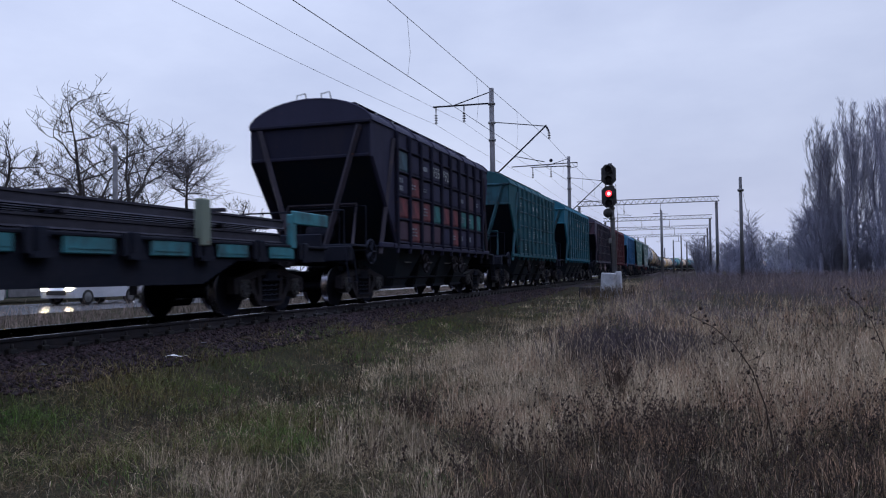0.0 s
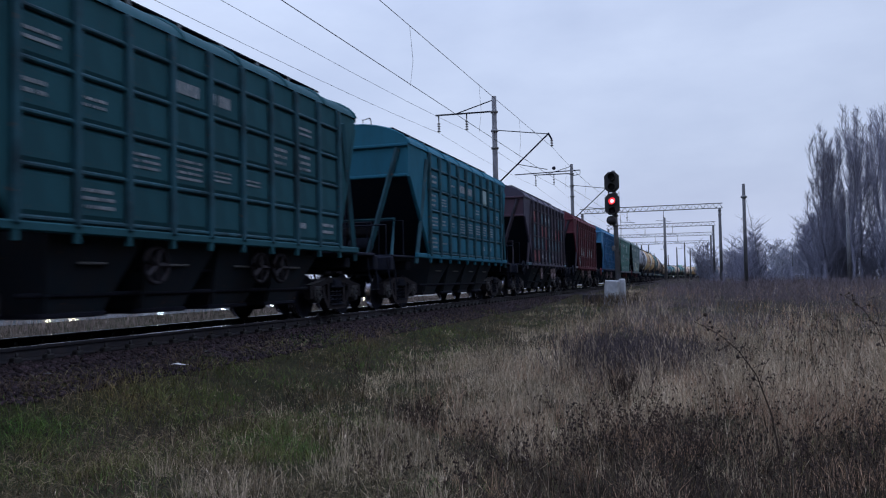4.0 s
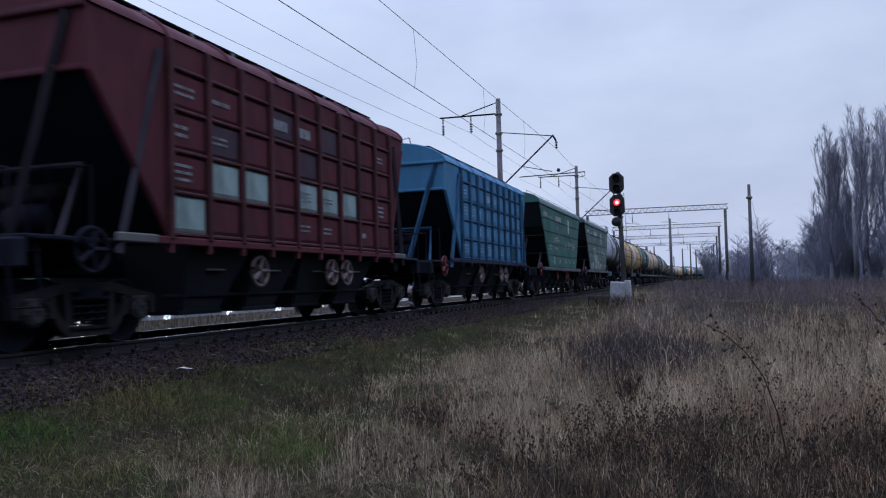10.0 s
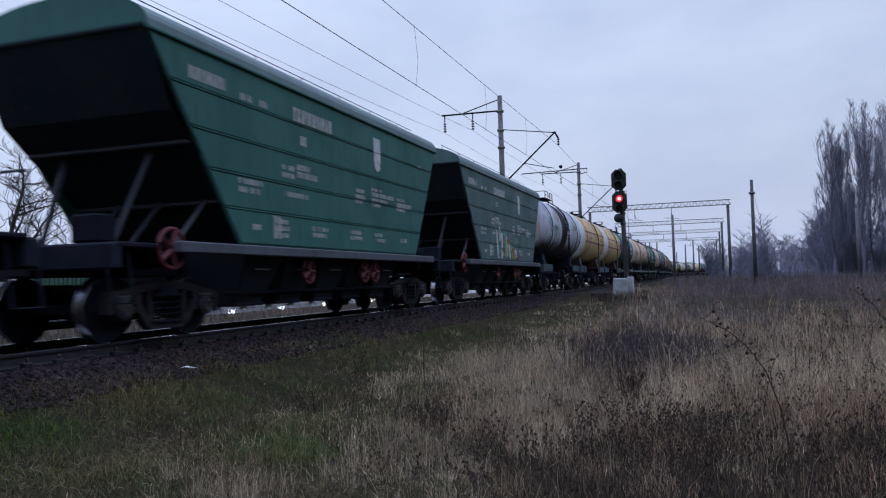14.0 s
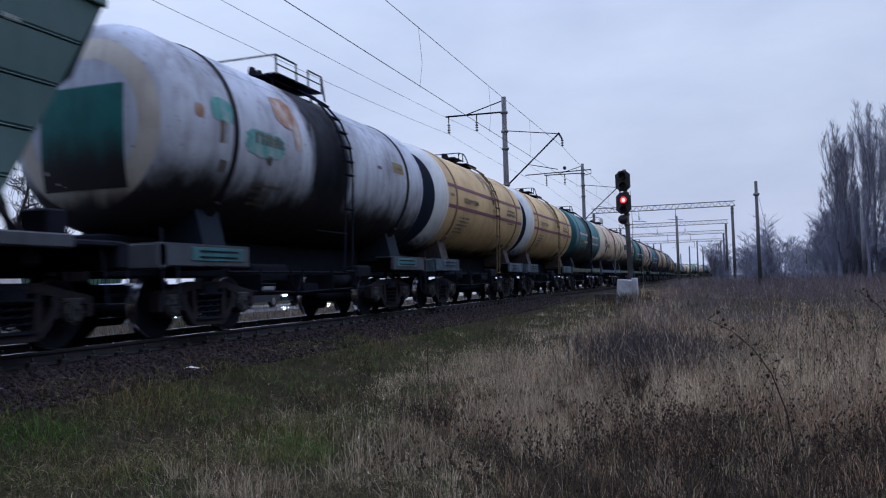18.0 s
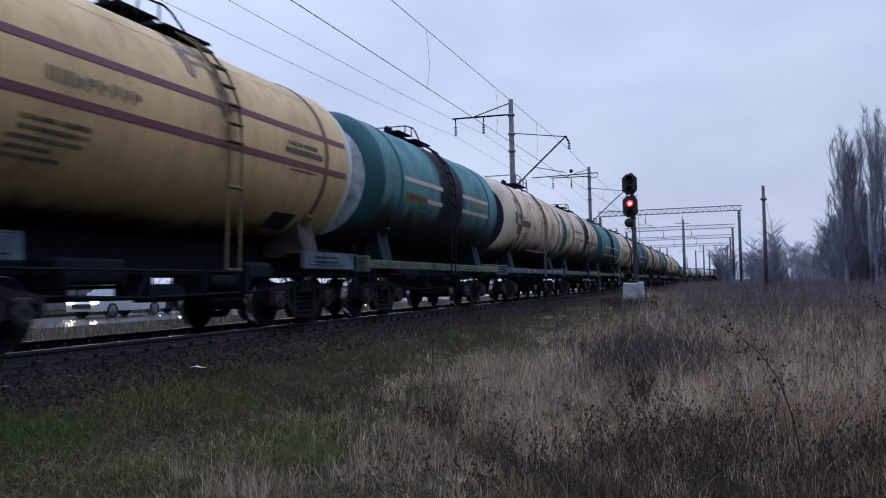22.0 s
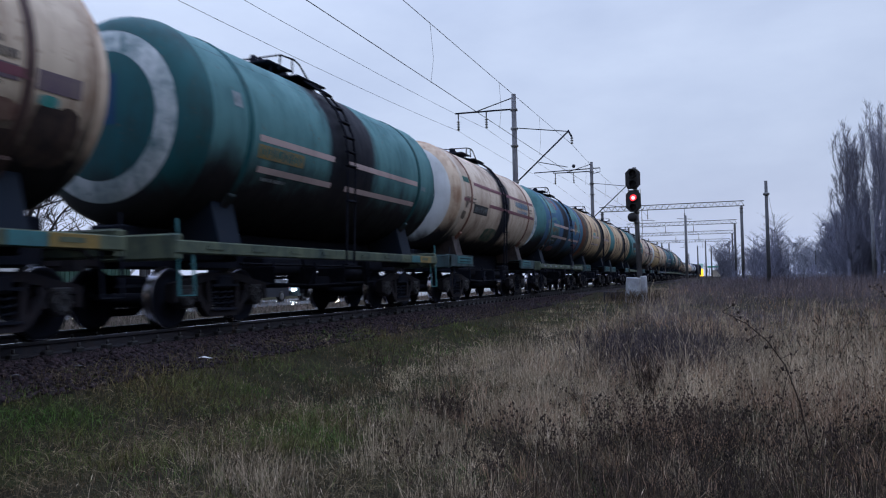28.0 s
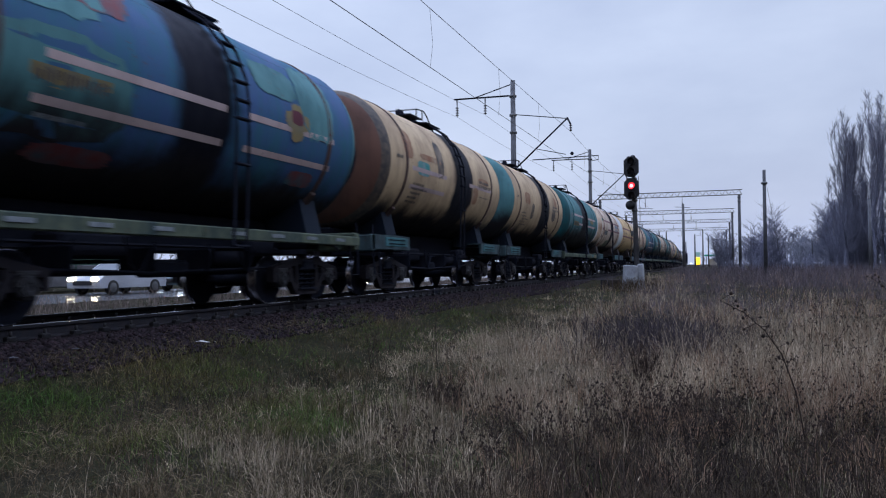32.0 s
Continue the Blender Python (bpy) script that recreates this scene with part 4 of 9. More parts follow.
for lab, x, y, h, sd, arms, fork in (("tall bare tree with a dark forked trunk behind the road", -36, 37.5, 12.9, 5, 11, 0.42), ("bare crooked tree beside the concrete post", -36, 42.9, 13.6, 9, 11, 0.5), ("bare tree with low spreading branches behind the road", -36, 32.6, 10.2, 14, 10, 0.3),
                                ("bare tree with fine level twigs behind the road", -41, 48, 10.0, 21, 8, 0.4), ("small bare tree behind the road", -38, 27, 11.0, 33, 8, 0.4), ("small bare tree beyond the fence", -38, 61, 8.4, 41, 8, 0.4), ("low bare tree between two taller ones", -39, 43.0, 8.6, 62, 9, 0.3)):
    leader_tree(lab, x, y, h, sd, arms=arms, fork=fork)


def round_tree(label, x, y, height, seed, r=0.17, crown=3.3):
    """A short trunk that breaks into many limbs, with a round head of fine twigs."""
    rnd = random.Random(seed)
    t = thing("bare_tree", label, "tree", at=pose(x, y, float(ground_z(x, y))))
    mid = height - crown
    limbs = [([Vector((0, 0, -0.2)), Vector((0.08, 0.1, mid * 0.4)), Vector((-0.05, 0, mid * 0.75)), Vector((0.05, 0.1, mid + 0.8))], r, r * 0.5)]
    for k in range(26):
        a, up = k * 2.4, -0.25 + 1.25 * ((k * 0.618) % 1)
        d = Vector((math.cos(a) * math.sqrt(max(0.05, 1 - up * up)), math.sin(a) * math.sqrt(max(0.05, 1 - up * up)), up)).normalized()
        grow(rnd, limbs, Vector((0, 0, mid - 2.0 + 0.10 * k)), d, crown * 0.58, r * 0.33, 3, 0.56, 0.18, 0.45, (3, 4))
    tallest = max(q.z for pts, _r, _e in limbs for q in pts)
    gb, gs_ = Geo(), Geo()
    tree_geo([([q * (height / tallest) for q in pts], a, e) for pts, a, e in limbs], gb, gs_)
    part("trunk", gb, BARK, t, "bare grey-brown trunk and limbs")
    part("crown", gs_, TWIG, t)


round_tree("round bare tree with a dense crown of fine twigs", -37.5, 52.2, 12.7, 52)


def poplar(x, y, height, seed):
    """A fan of steep limbs that bend upwards, each clothed in short fine twigs."""
    rnd = random.Random(seed)
    z = float(ground_z(x, y))
    t = thing("poplar", "tall narrow bare poplar with steep branches", "tree", "row of poplars", at=pose(x, y, z))
    gb, gs_ = Geo(), Geo()
    path = [Vector((rnd.uniform(-0.12, 0.12) * k, rnd.uniform(-0.1, 0.1) * k, -0.2 + height * 0.8 * k / 6)) for k in range(7)]
    gb.tube(path, 0.27, 7, r2=0.05, cap=False)
    for k in range(34):
        f = 0.10 + 0.75 * (k + rnd.random()) / 34
        b = path[min(5, int(f * 7.2))].copy()
        b.z = height * f * 0.85
        a = k * 2.4 + rnd.uniform(-0.4, 0.4)
        out = Vector((math.cos(a), math.sin(a), 0))
        reach = (2.35 - 1.5 * f) * rnd.uniform(0.4, 1.1)
        tip = min(height * rnd.uniform(0.93, 1.02), b.z + height * rnd.uniform(0.22, 0.42) * (1.15 - 0.5 * f))
        rise = tip - b.z
        pts = [b + out * reach * w + Vector((rnd.uniform(-0.12, 0.12), rnd.uniform(-0.12, 0.12), rise * h)) for w, h in ((0, 0), (0.45, 0.12), (0.75, 0.35), (0.95, 0.62), (1.0, 0.85), (1.02, 1.0))]
        gs_.tube(pts, 0.055 * (1.2 - f), 5, r2=0.014, cap=False)
        for q in range(92):
            g_ = rnd.uniform(0.12, 1.0) * 5
            i = min(4, int(g_))
            s0 = pts[i] + (pts[i + 1] - pts[i]) * (g_ - i)
            a2 = rnd.uniform(0, 6.28)
            d = Vector((math.cos(a2) * 0.62, math.sin(a2) * 0.62, 1)).normalized()
            L = rnd.uniform(0.35, 1.5) * (1.0 - 0.07 * g_)
            m = s0 + d * L * 0.5 + Vector((rnd.uniform(-0.06, 0.06), rnd.uniform(-0.06, 0.06), 0))
            e = s0 + d * L + Vector((0, 0, 0.12 * L))
            gs_.tube([s0, m, e], 0.011, 3, r2=0.006, cap=False)
            if q % 2:
                a3 = rnd.uniform(0, 6.28)
                gs_.tube([m, m + Vector((math.cos(a3) * 0.3, math.sin(a3) * 0.3, 0.8)) * L * 0.5], 0.011, 3, r2=0.006, cap=False)
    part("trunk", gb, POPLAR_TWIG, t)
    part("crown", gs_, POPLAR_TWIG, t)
    return t


pops = [poplar(0, 0, 20.5, 71), poplar(0, 0, 18.0, 72)]
spots = [(13.5, 99, 1), (15.0, 102, 1), (16.3, 98, 0), (17.7, 101, 1), (19.2, 98, 0), (20.8, 101, 0), (22.6, 99, 1), (24.6, 102, 0), (26.8, 100, 0)]
first = {}
for i, (x, y, k) in enumerate(spots):
    m = pose(x, y, float(ground_z(x, y)), 0, 0, i * 67)
    if k not in first:
        first[k] = True
        pops[k].matrix_basis = m
    else:
        copy_thing(pops[k], m)


def woods(name, label, boxes, count, hmin, hmax, seed, mat=None, twig=0.014, limbs=12, fine=12, bush=False):
    """Far bare woods or scrub: thin forking stems with many fine twigs, one object."""
    rnd = random.Random(seed)
    g = Geo()
    for k in range(count):
        x0, x1, y0, y1 = boxes[k % len(boxes)]
        x, y = rnd.uniform(x0, x1), rnd.uniform(y0, y1)
        h = rnd.uniform(hmin, hmax)
        z = float(ground_z(x, y))
        stems = rnd.randint(3, 5) if bush else 1
        for s in range(stems):
            lean = Vector((rnd.uniform(-1, 1), rnd.uniform(-1, 1), 0)) * (0.35 if bush else 0.08)
            hs = h * rnd.uniform(0.6, 1.0)
            base = Vector((x, y, z - 0.2))
            top = base + lean * hs + Vector((0, 0, hs))
            mid = base + lean * hs * 0.35 + Vector((rnd.uniform(-0.15, 0.15), 0, hs * 0.5))
            g.tube([base, mid, top], 0.010 * h, 4, r2=0.02, cap=False)
            for j in range(max(4, limbs // stems)):
                f = rnd.uniform(0.12 if bush else 0.2, 1.0)
                b = base + (mid - base) * (f * 2) if f < 0.5 else mid + (top - mid) * (f * 2 - 1)
                a = rnd.uniform(0, 6.28)
                L = hs * rnd.uniform(0.16, 0.36) * (1.2 - 0.6 * f)
                d = Vector((math.cos(a) * 0.75, math.sin(a) * 0.75, rnd.uniform(0.5, 1.1))).normalized()
                e = b + d * L
                g.tube([b, b + d * L * 0.5 + Vector((0, 0, 0.05 * L)), e], twig * 1.7, 3, r2=twig, cap=False)
                for q in range(fine):
                    a2 = rnd.uniform(0, 6.28)
                    s0 = b + d * L * rnd.uniform(0.2, 1.0)
                    g.tube([s0, s0 + (d * 0.7 + Vector((math.cos(a2), math.sin(a2), 0.45)) * 0.7) * L * rnd.uniform(0.25, 0.6)], twig * 0.8, 3, r2=twig * 0.4, cap=False)
    tagged(part(name, g, mat or FARTWIG, None), label, "woods", kind="stuff")


woods("far_woods", "distant bare woods in a pale haze-tinted colour", [(24, 60, 150, 230), (22, 34, 118, 150), (30, 70, 180, 260), (22, 40, 190, 260)], 90, 6, 13, 5, twig=0.014, limbs=22, fine=20)
woods("hazy_woods", "bare woods beyond the scrub in a haze-tinted colour", [(16.0, 23.0, 190, 215), (22, 34, 200, 240)], 80, 6, 9.5, 25, twig=0.016, limbs=22, fine=20)
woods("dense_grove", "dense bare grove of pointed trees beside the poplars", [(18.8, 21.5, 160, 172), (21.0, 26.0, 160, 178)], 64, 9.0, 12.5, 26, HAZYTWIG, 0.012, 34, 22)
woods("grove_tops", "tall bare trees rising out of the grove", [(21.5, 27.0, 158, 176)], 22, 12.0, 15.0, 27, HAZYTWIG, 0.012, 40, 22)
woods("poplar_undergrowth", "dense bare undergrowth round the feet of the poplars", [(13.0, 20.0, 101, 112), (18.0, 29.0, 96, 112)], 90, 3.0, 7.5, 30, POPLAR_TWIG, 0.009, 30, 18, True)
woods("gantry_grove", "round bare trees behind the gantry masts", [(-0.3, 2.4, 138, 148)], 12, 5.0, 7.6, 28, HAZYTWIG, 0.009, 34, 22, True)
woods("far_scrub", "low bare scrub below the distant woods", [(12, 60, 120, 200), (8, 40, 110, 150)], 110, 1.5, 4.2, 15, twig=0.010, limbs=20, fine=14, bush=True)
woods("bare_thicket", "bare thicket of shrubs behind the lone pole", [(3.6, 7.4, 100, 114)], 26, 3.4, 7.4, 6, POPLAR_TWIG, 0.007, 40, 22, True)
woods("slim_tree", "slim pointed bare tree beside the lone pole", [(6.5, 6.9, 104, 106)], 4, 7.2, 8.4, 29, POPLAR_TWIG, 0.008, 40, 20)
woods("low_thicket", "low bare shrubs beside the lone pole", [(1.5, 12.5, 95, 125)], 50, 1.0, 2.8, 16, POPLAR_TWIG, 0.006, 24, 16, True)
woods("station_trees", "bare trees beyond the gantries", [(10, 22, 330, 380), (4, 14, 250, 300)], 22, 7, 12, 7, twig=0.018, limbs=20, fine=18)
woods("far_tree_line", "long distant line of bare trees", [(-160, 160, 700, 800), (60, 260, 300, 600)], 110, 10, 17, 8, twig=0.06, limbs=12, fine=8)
woods("road_thicket", "bare roadside thicket beyond the fence", [(-60, -33, 55, 140), (-60, -40, 10, 60)], 60, 3, 7, 9, TWIG, 0.016, 16, 10)

# unseen thicket beside the field and behind the viewpoint, added to block low sky light and close the place
rs = np.random.RandomState(77)
n = 24000
wx, wy = rs.uniform(25, 35, n), rs.uniform(-95, 92, n)
back = rs.uniform(0, 1, n) < 0.38
wx, wy = np.where(back, rs.uniform(-70, 36, n), wx), np.where(back, rs.uniform(-60, -50, n), wy)
wz = rs.uniform(0, 1, n) ** 0.85 * (13 + 2.5 * np.sin(wy * 0.5 + wx * 0.3))
tri = rs.normal(0, 0.75, (n, 3, 3)) * np.array([1, 1, 1.3]) + np.stack([wx, wy, wz], -1)[:, None]
raw_mesh("windbreak", tri.reshape(-1, 3), np.arange(n * 3).reshape(-1, 3), 3, DARKBRUSH, "dense dark thicket out of view, added to block low sky", "woods")

# ---------------------------------------------------------------- filling station far down the line
st = thing("filling_station", "small filling station with a green canopy and lit price sign", "filling station", at=pose(0, 0, 0))
g = Geo()
g.cbox((-2.0, 560, 7.4), (13.5, 6, 1.0), 0.1)
part("canopy", g, paint("green_canopy_paint", (0.03, 0.30, 0.22), amount=0.1), st)
for x in (-7.5, 3.5):
    g = Geo()
    g.tube([(x, 560, 0), (x, 560, 7)], 0.2, 8)
    part("canopy_post", g, CONCRETE, st)
g = Geo()
g.cbox((-1.0, 566, 3.0), (10, 5, 4.5), 0.1)
part("kiosk", g, WHITEWASH, st)
g = Geo()
g.cbox((-12.9, 556, 3.7), (3.0, 0.4, 5.0), 0.1)
part("price_board", g, glow("yellow_sign_glow", (1.0, 0.55, 0.03), 1.6), st, "lit yellow price board")
g = Geo()
g.cbox((-12.9, 556, 8.1), (3.0, 0.4, 3.2), 0.1)
part("top_board", g, paint("green_white_board", (0.35, 0.55, 0.5), amount=0.05), st)
for x in (-17.5, -14.9):
    g = Geo()
    g.lathe([(0.0, -0.1), (0.3, 0.0), (0.0, 0.1)], 1, (x, 555, 2.2), 10, cap=False)
    part("forecourt_lamp", g, LAMPW, st)

# ---------------------------------------------------------------- grass and weeds
def blades(name, label, mat, x, y, h, w, lean, seed, category="grass", way=None):
    rs = np.random.RandomState(seed)
    n = len(x)
    z = ground_z(x, y) - 0.01
    a = rs.uniform(0, 2 * np.pi, n)
    la = rs.uniform(0, 2 * np.pi, n) if way is None else way + rs.normal(0, 0.8, n)
    ux, uy = np.cos(a) * w / 2, np.sin(a) * w / 2
    dx, dy = np.cos(la) * lean * h, np.sin(la) * lean * h
    rise = h * np.sqrt(np.clip(1 - (lean * 0.75) ** 2, 0.06, 1)) * np.where(rs.uniform(0, 1, n) < 0.45, rs.uniform(0.15, 0.5, n), 1.0)
    v = np.empty((n, 5, 3))
    v[:, 0] = np.stack([x - ux, y - uy, z], -1)
    v[:, 1] = np.stack([x + ux, y + uy, z], -1)
    mx, my, mz = x + dx * 0.33 + rs.normal(0, 0.045, n) * h, y + dy * 0.33 + rs.normal(0, 0.045, n) * h, z + rise * 0.62
    v[:, 2] = np.stack([mx + ux * 0.8, my + uy * 0.8, mz], -1)
    v[:, 3] = np.stack([mx - ux * 0.8, my - uy * 0.8, mz], -1)
    v[:, 4] = np.stack([x + dx, y + dy, z + rise], -1)
    o = (np.arange(n) * 5)[:, None]
    f = np.concatenate([o + np.array([0, 1, 2]), o + np.array([0, 2, 3]), o + np.array([3, 2, 4])], 0)
    return raw_mesh(name, v.reshape(-1, 3), f, 3, mat, label, category)


def tufts(x, y, per, size, rs):
    """Blades round tuft centres: places, and the way each leans (outwards)."""
    n = len(x)
    a = rs.uniform(0, 2 * np.pi, (n, per))
    r = np.abs(rs.normal(0, 1, (n, per))) * size[:, None]
    return (x[:, None] + np.cos(a) * r).ravel(), (y[:, None] + np.sin(a) * r).ravel(), a.ravel()


def patch_noise(x, y, s, seed=0):
    out = np.zeros_like(x)
    rs = np.random.RandomState(seed)
    for k in range(6):
        a, p = rs.uniform(0, 6.28), rs.uniform(0, 6.28, 2)
        fx, fy = np.cos(a) * s * (1 + 0.6 * k), np.sin(a) * s * (1 + 0.6 * k)
        out += np.sin(x * fx + y * fy + p[0]) * np.cos(x * fy * 0.8 - y * fx * 0.8 + p[1]) / (1 + 0.4 * k)
    return out


def spread(n, seed, rmin, rmax, a0, a1, power=1.0):
    """Points round the viewpoint, thinning with distance."""
    rs = np.random.RandomState(seed)
    u = rs.uniform(0, 1, n)
    r = rmin * (rmax / rmin) ** (u ** power)
    a = np.radians(rs.uniform(a0, a1, n))
    return -np.sin(a) * r, np.cos(a) * r, rs


STRAW = surface("dry_straw_grass", (0.57, 0.455, 0.312), (0.145, 0.112, 0.078), rough=1.0, scale=0.9, fine=30, bump=0.1, island=True, spread=0.5, specular=0.03)
RUSSET = surface("russet_dry_weeds", (0.44, 0.285, 0.180), (0.150, 0.100, 0.072), rough=1.0, scale=0.8, fine=30, bump=0.1, island=True, spread=0.5, specular=0.03)
GREEN_GRASS = surface("short_green_grass", (0.058, 0.112, 0.026), (0.140, 0.110, 0.050), rough=1.0, scale=0.9, fine=30, bump=0.1, island=True, spread=0.55, specular=0.03)
THATCH = surface("brown_matted_thatch", (0.160, 0.118, 0.072), (0.046, 0.036, 0.024), rough=1.0, scale=0.7, fine=30, bump=0.1, island=True, spread=0.55, specular=0.03)
DARKWEED = surface("dark_dead_weeds", (0.066, 0.047, 0.037), (0.030, 0.024, 0.021), rough=1.0, scale=2, fine=30, bump=0.1, island=True, spread=0.5, specular=0.03)


def width_at(x, y, rs, lo=0.0018, hi=0.0036):
    return rs.uniform(lo, hi, len(x)) * (0.55 + 0.10 * np.hypot(x, y))


def dark_zone(x, y):
    """How far a place lies among the low dark weeds close by."""
    return smooth_step(8.3, 6.4, y - 0.35 * (x + 1)) * smooth_step(-2.2, -0.9, x) * np.clip(0.85 + 0.5 * patch_noise(x, y, 1.2, 77), 0.25, 1)


def spots_field(x, y, places):
    """Soft spots on the ground: (x, y, radius, weight)."""
    out = np.zeros_like(x)
    for cx, cy, r, k in places:
        out += k * np.exp(-((x - cx) ** 2 + (y - cy) ** 2) / (r * r))
    return out


LUSH_SPOTS = ((-5.7, 5.3, 0.9, 1.0), (-5.7, 7.3, 0.8, 0.9), (-4.0, 7.3, 0.75, 1.0), (-3.5, 6.2, 0.5, 0.8), (-6.1, 13.5, 1.5, 0.9), (-6.2, 10.0, 0.9, 0.7), (-5.2, 9.6, 0.5, 0.6), (-6.3, 18.0, 1.6, 0.6))
STRAW_SPOTS = ((-3.1, 12.6, 1.7, 0.8), (-1.2, 10.8, 1.6, 0.9), (-2.2, 9.4, 1.0, 0.5), (1.0, 11.5, 2.2, 0.8), (2.4, 14.5, 3.0, 0.7), (-4.2, 11.4, 1.3, 0.8), (-4.2, 14.5, 1.6, 0.7), (-2.7, 5.5, 0.7, 0.35), (-3.9, 5.2, 0.4, 0.5), (-2.9, 31.0, 1.4, 1.2), (-3.75, 8.6, 0.55, 0.8), (-5.4, 12.0, 0.8, 0.6), (-3.0, 7.4, 0.4, 0.5), (-3.8, 22.0, 2.0, 0.6), (1.5, 22.0, 4.0, 0.5))
HOLLOWS = ((-4.7, 8.5, 0.5, 1.0), (-2.8, 8.0, 0.42, 1.2), (-3.2, 6.9, 0.32, 0.9), (-3.9, 16.5, 0.9, 0.8), (-1.3, 17.0, 2.0, 1.1), (-1.1, 14.0, 0.9, 0.6), (-5.0, 6.4, 0.35, 0.7), (-1.9, 6.8, 0.35, 0.7), (-2.0, 12.0, 0.5, 0.7))

def open_ground(x, y):
    """Where the dry grass thins out: close by on the track side, and far off among the scrub."""
    return (1 - 0.6 * smooth_step(7.8, 5.6, y) * smooth_step(-1.8, -3.2, x)) * (1 - 0.75 * smooth_step(16, 26, y) * smooth_step(-2.4, -0.6, x)) * (1 - 0.5 * smooth_step(7.2, 5.8, y) * smooth_step(-3.0, -2.2, x) * smooth_step(1.0, 0.0, x))


# short green grass in mossy spots near the ballast, olive and thin between them
x, y, rs = spread(400000, 101, 3.8, 40, -30, 62)
d = x - TRACK_X
moss = patch_noise(x, y, 0.9, 5)
lush = spots_field(x, y, LUSH_SPOTS)
keep = (d > 1.45) & (d > 2.05 - 0.85 * smooth_step(5.5, 11, y) + 0.34 * patch_noise(x, y, 1.6, 3)) & (rs.uniform(0, 1, len(x)) < np.clip(0.22 + lush + 0.35 * moss - np.clip(d - 4.4, 0, 9) / 4.5, 0.02, 1) * (1 - 0.7 * np.clip(spots_field(x, y, HOLLOWS), 0, 1)))
x, y = x[keep], y[keep]
n = len(x)
rs = np.random.RandomState(7)
blades("green_grass", "short green grass along the ballast edge", GREEN_GRASS, x, y, rs.uniform(0.03, 0.17, n) * (1 + 0.5 * patch_noise(x, y, 1.4, 9)).clip(0.3, 1.8), width_at(x, y, rs, 0.0025, 0.0048), rs.uniform(0.3, 1.3, n), 8)

# brown matted thatch over all the field
x, y, rs = spread(250000, 106, 3.6, 40, -46, 60)
d = x - TRACK_X
keep = (d > 1.42) & (d > 1.85 - 0.85 * smooth_step(5.5, 11, y) + 0.42 * patch_noise(x, y, 1.5, 4)) & (rs.uniform(0, 1, len(x)) < np.clip(0.62 + 0.5 * patch_noise(x, y, 2.3, 6), 0.15, 1))
x, y = x[keep], y[keep]
n = len(x)
rs = np.random.RandomState(9)
blades("grass_thatch", "brown matted dead grass", THATCH, x, y, rs.uniform(0.04, 0.20, n) * (1 + 0.5 * patch_noise(x, y, 1.9, 12)).clip(0.35, 1.7), width_at(x, y, rs, 0.0025, 0.0045), rs.uniform(0.3, 1.3, n), 10)

# dry straw grass in tussocks: low and thin by the ballast, tall and thick in the middle, sparse in the dark weeds
x, y, rs = spread(19000, 111, 3.5, 55, -46, 58)
d = x - TRACK_X
lush = 0.5 * patch_noise(x, y, 0.9, 13) + 0.75 * patch_noise(x, y, 3.4, 14)
want = open_ground(x, y) * np.clip((d - 2.5) / 2.6, 0.05, 1) * np.clip(0.06 + 1.25 * lush + 0.5 * spots_field(x, y, STRAW_SPOTS), 0.01, 1) * (1 - 0.80 * dark_zone(x, y)) * (1 - 0.95 * np.clip(spots_field(x, y, HOLLOWS), 0, 1)) * (1 - 0.6 * np.clip(spots_field(x, y, LUSH_SPOTS), 0, 1))
keep = (d > 2.5) & (rs.uniform(0, 1, len(x)) < want)
x, y = x[keep], y[keep]
far = np.hypot(x, y)
PER = 42
tx, ty, way = tufts(x, y, PER, 0.04 + 0.008 * far, rs)
grown = np.clip((x - TRACK_X - 2.6) / 4.0, 0.30, 1) * rs.uniform(0.5, 1.25, len(x)) * (1 - 0.4 * dark_zone(x, y)) * (1 + 0.35 * np.clip(spots_field(x, y, STRAW_SPOTS), 0, 1)) * np.clip(0.85 + 0.4 * patch_noise(x, y, 2.4, 17), 0.45, 1.3)
tall = np.repeat(grown, PER)
lean_way = np.repeat(rs.uniform(0, 2 * np.pi, len(x)), PER)
way = np.where(rs.uniform(0, 1, len(way)) < 0.45, lean_way, way)
n = len(tx)
blades("straw_grass", "tussocks of dry straw-coloured grass", STRAW, tx, ty, tall * rs.uniform(0.08, 0.56, n) * np.clip(0.35 + 0.062 * np.hypot(tx, ty), 0.62, 1.15), width_at(tx, ty, rs, 0.0016, 0.0034), rs.beta(1.4, 1.4, n) * 1.3, 18, way=way)


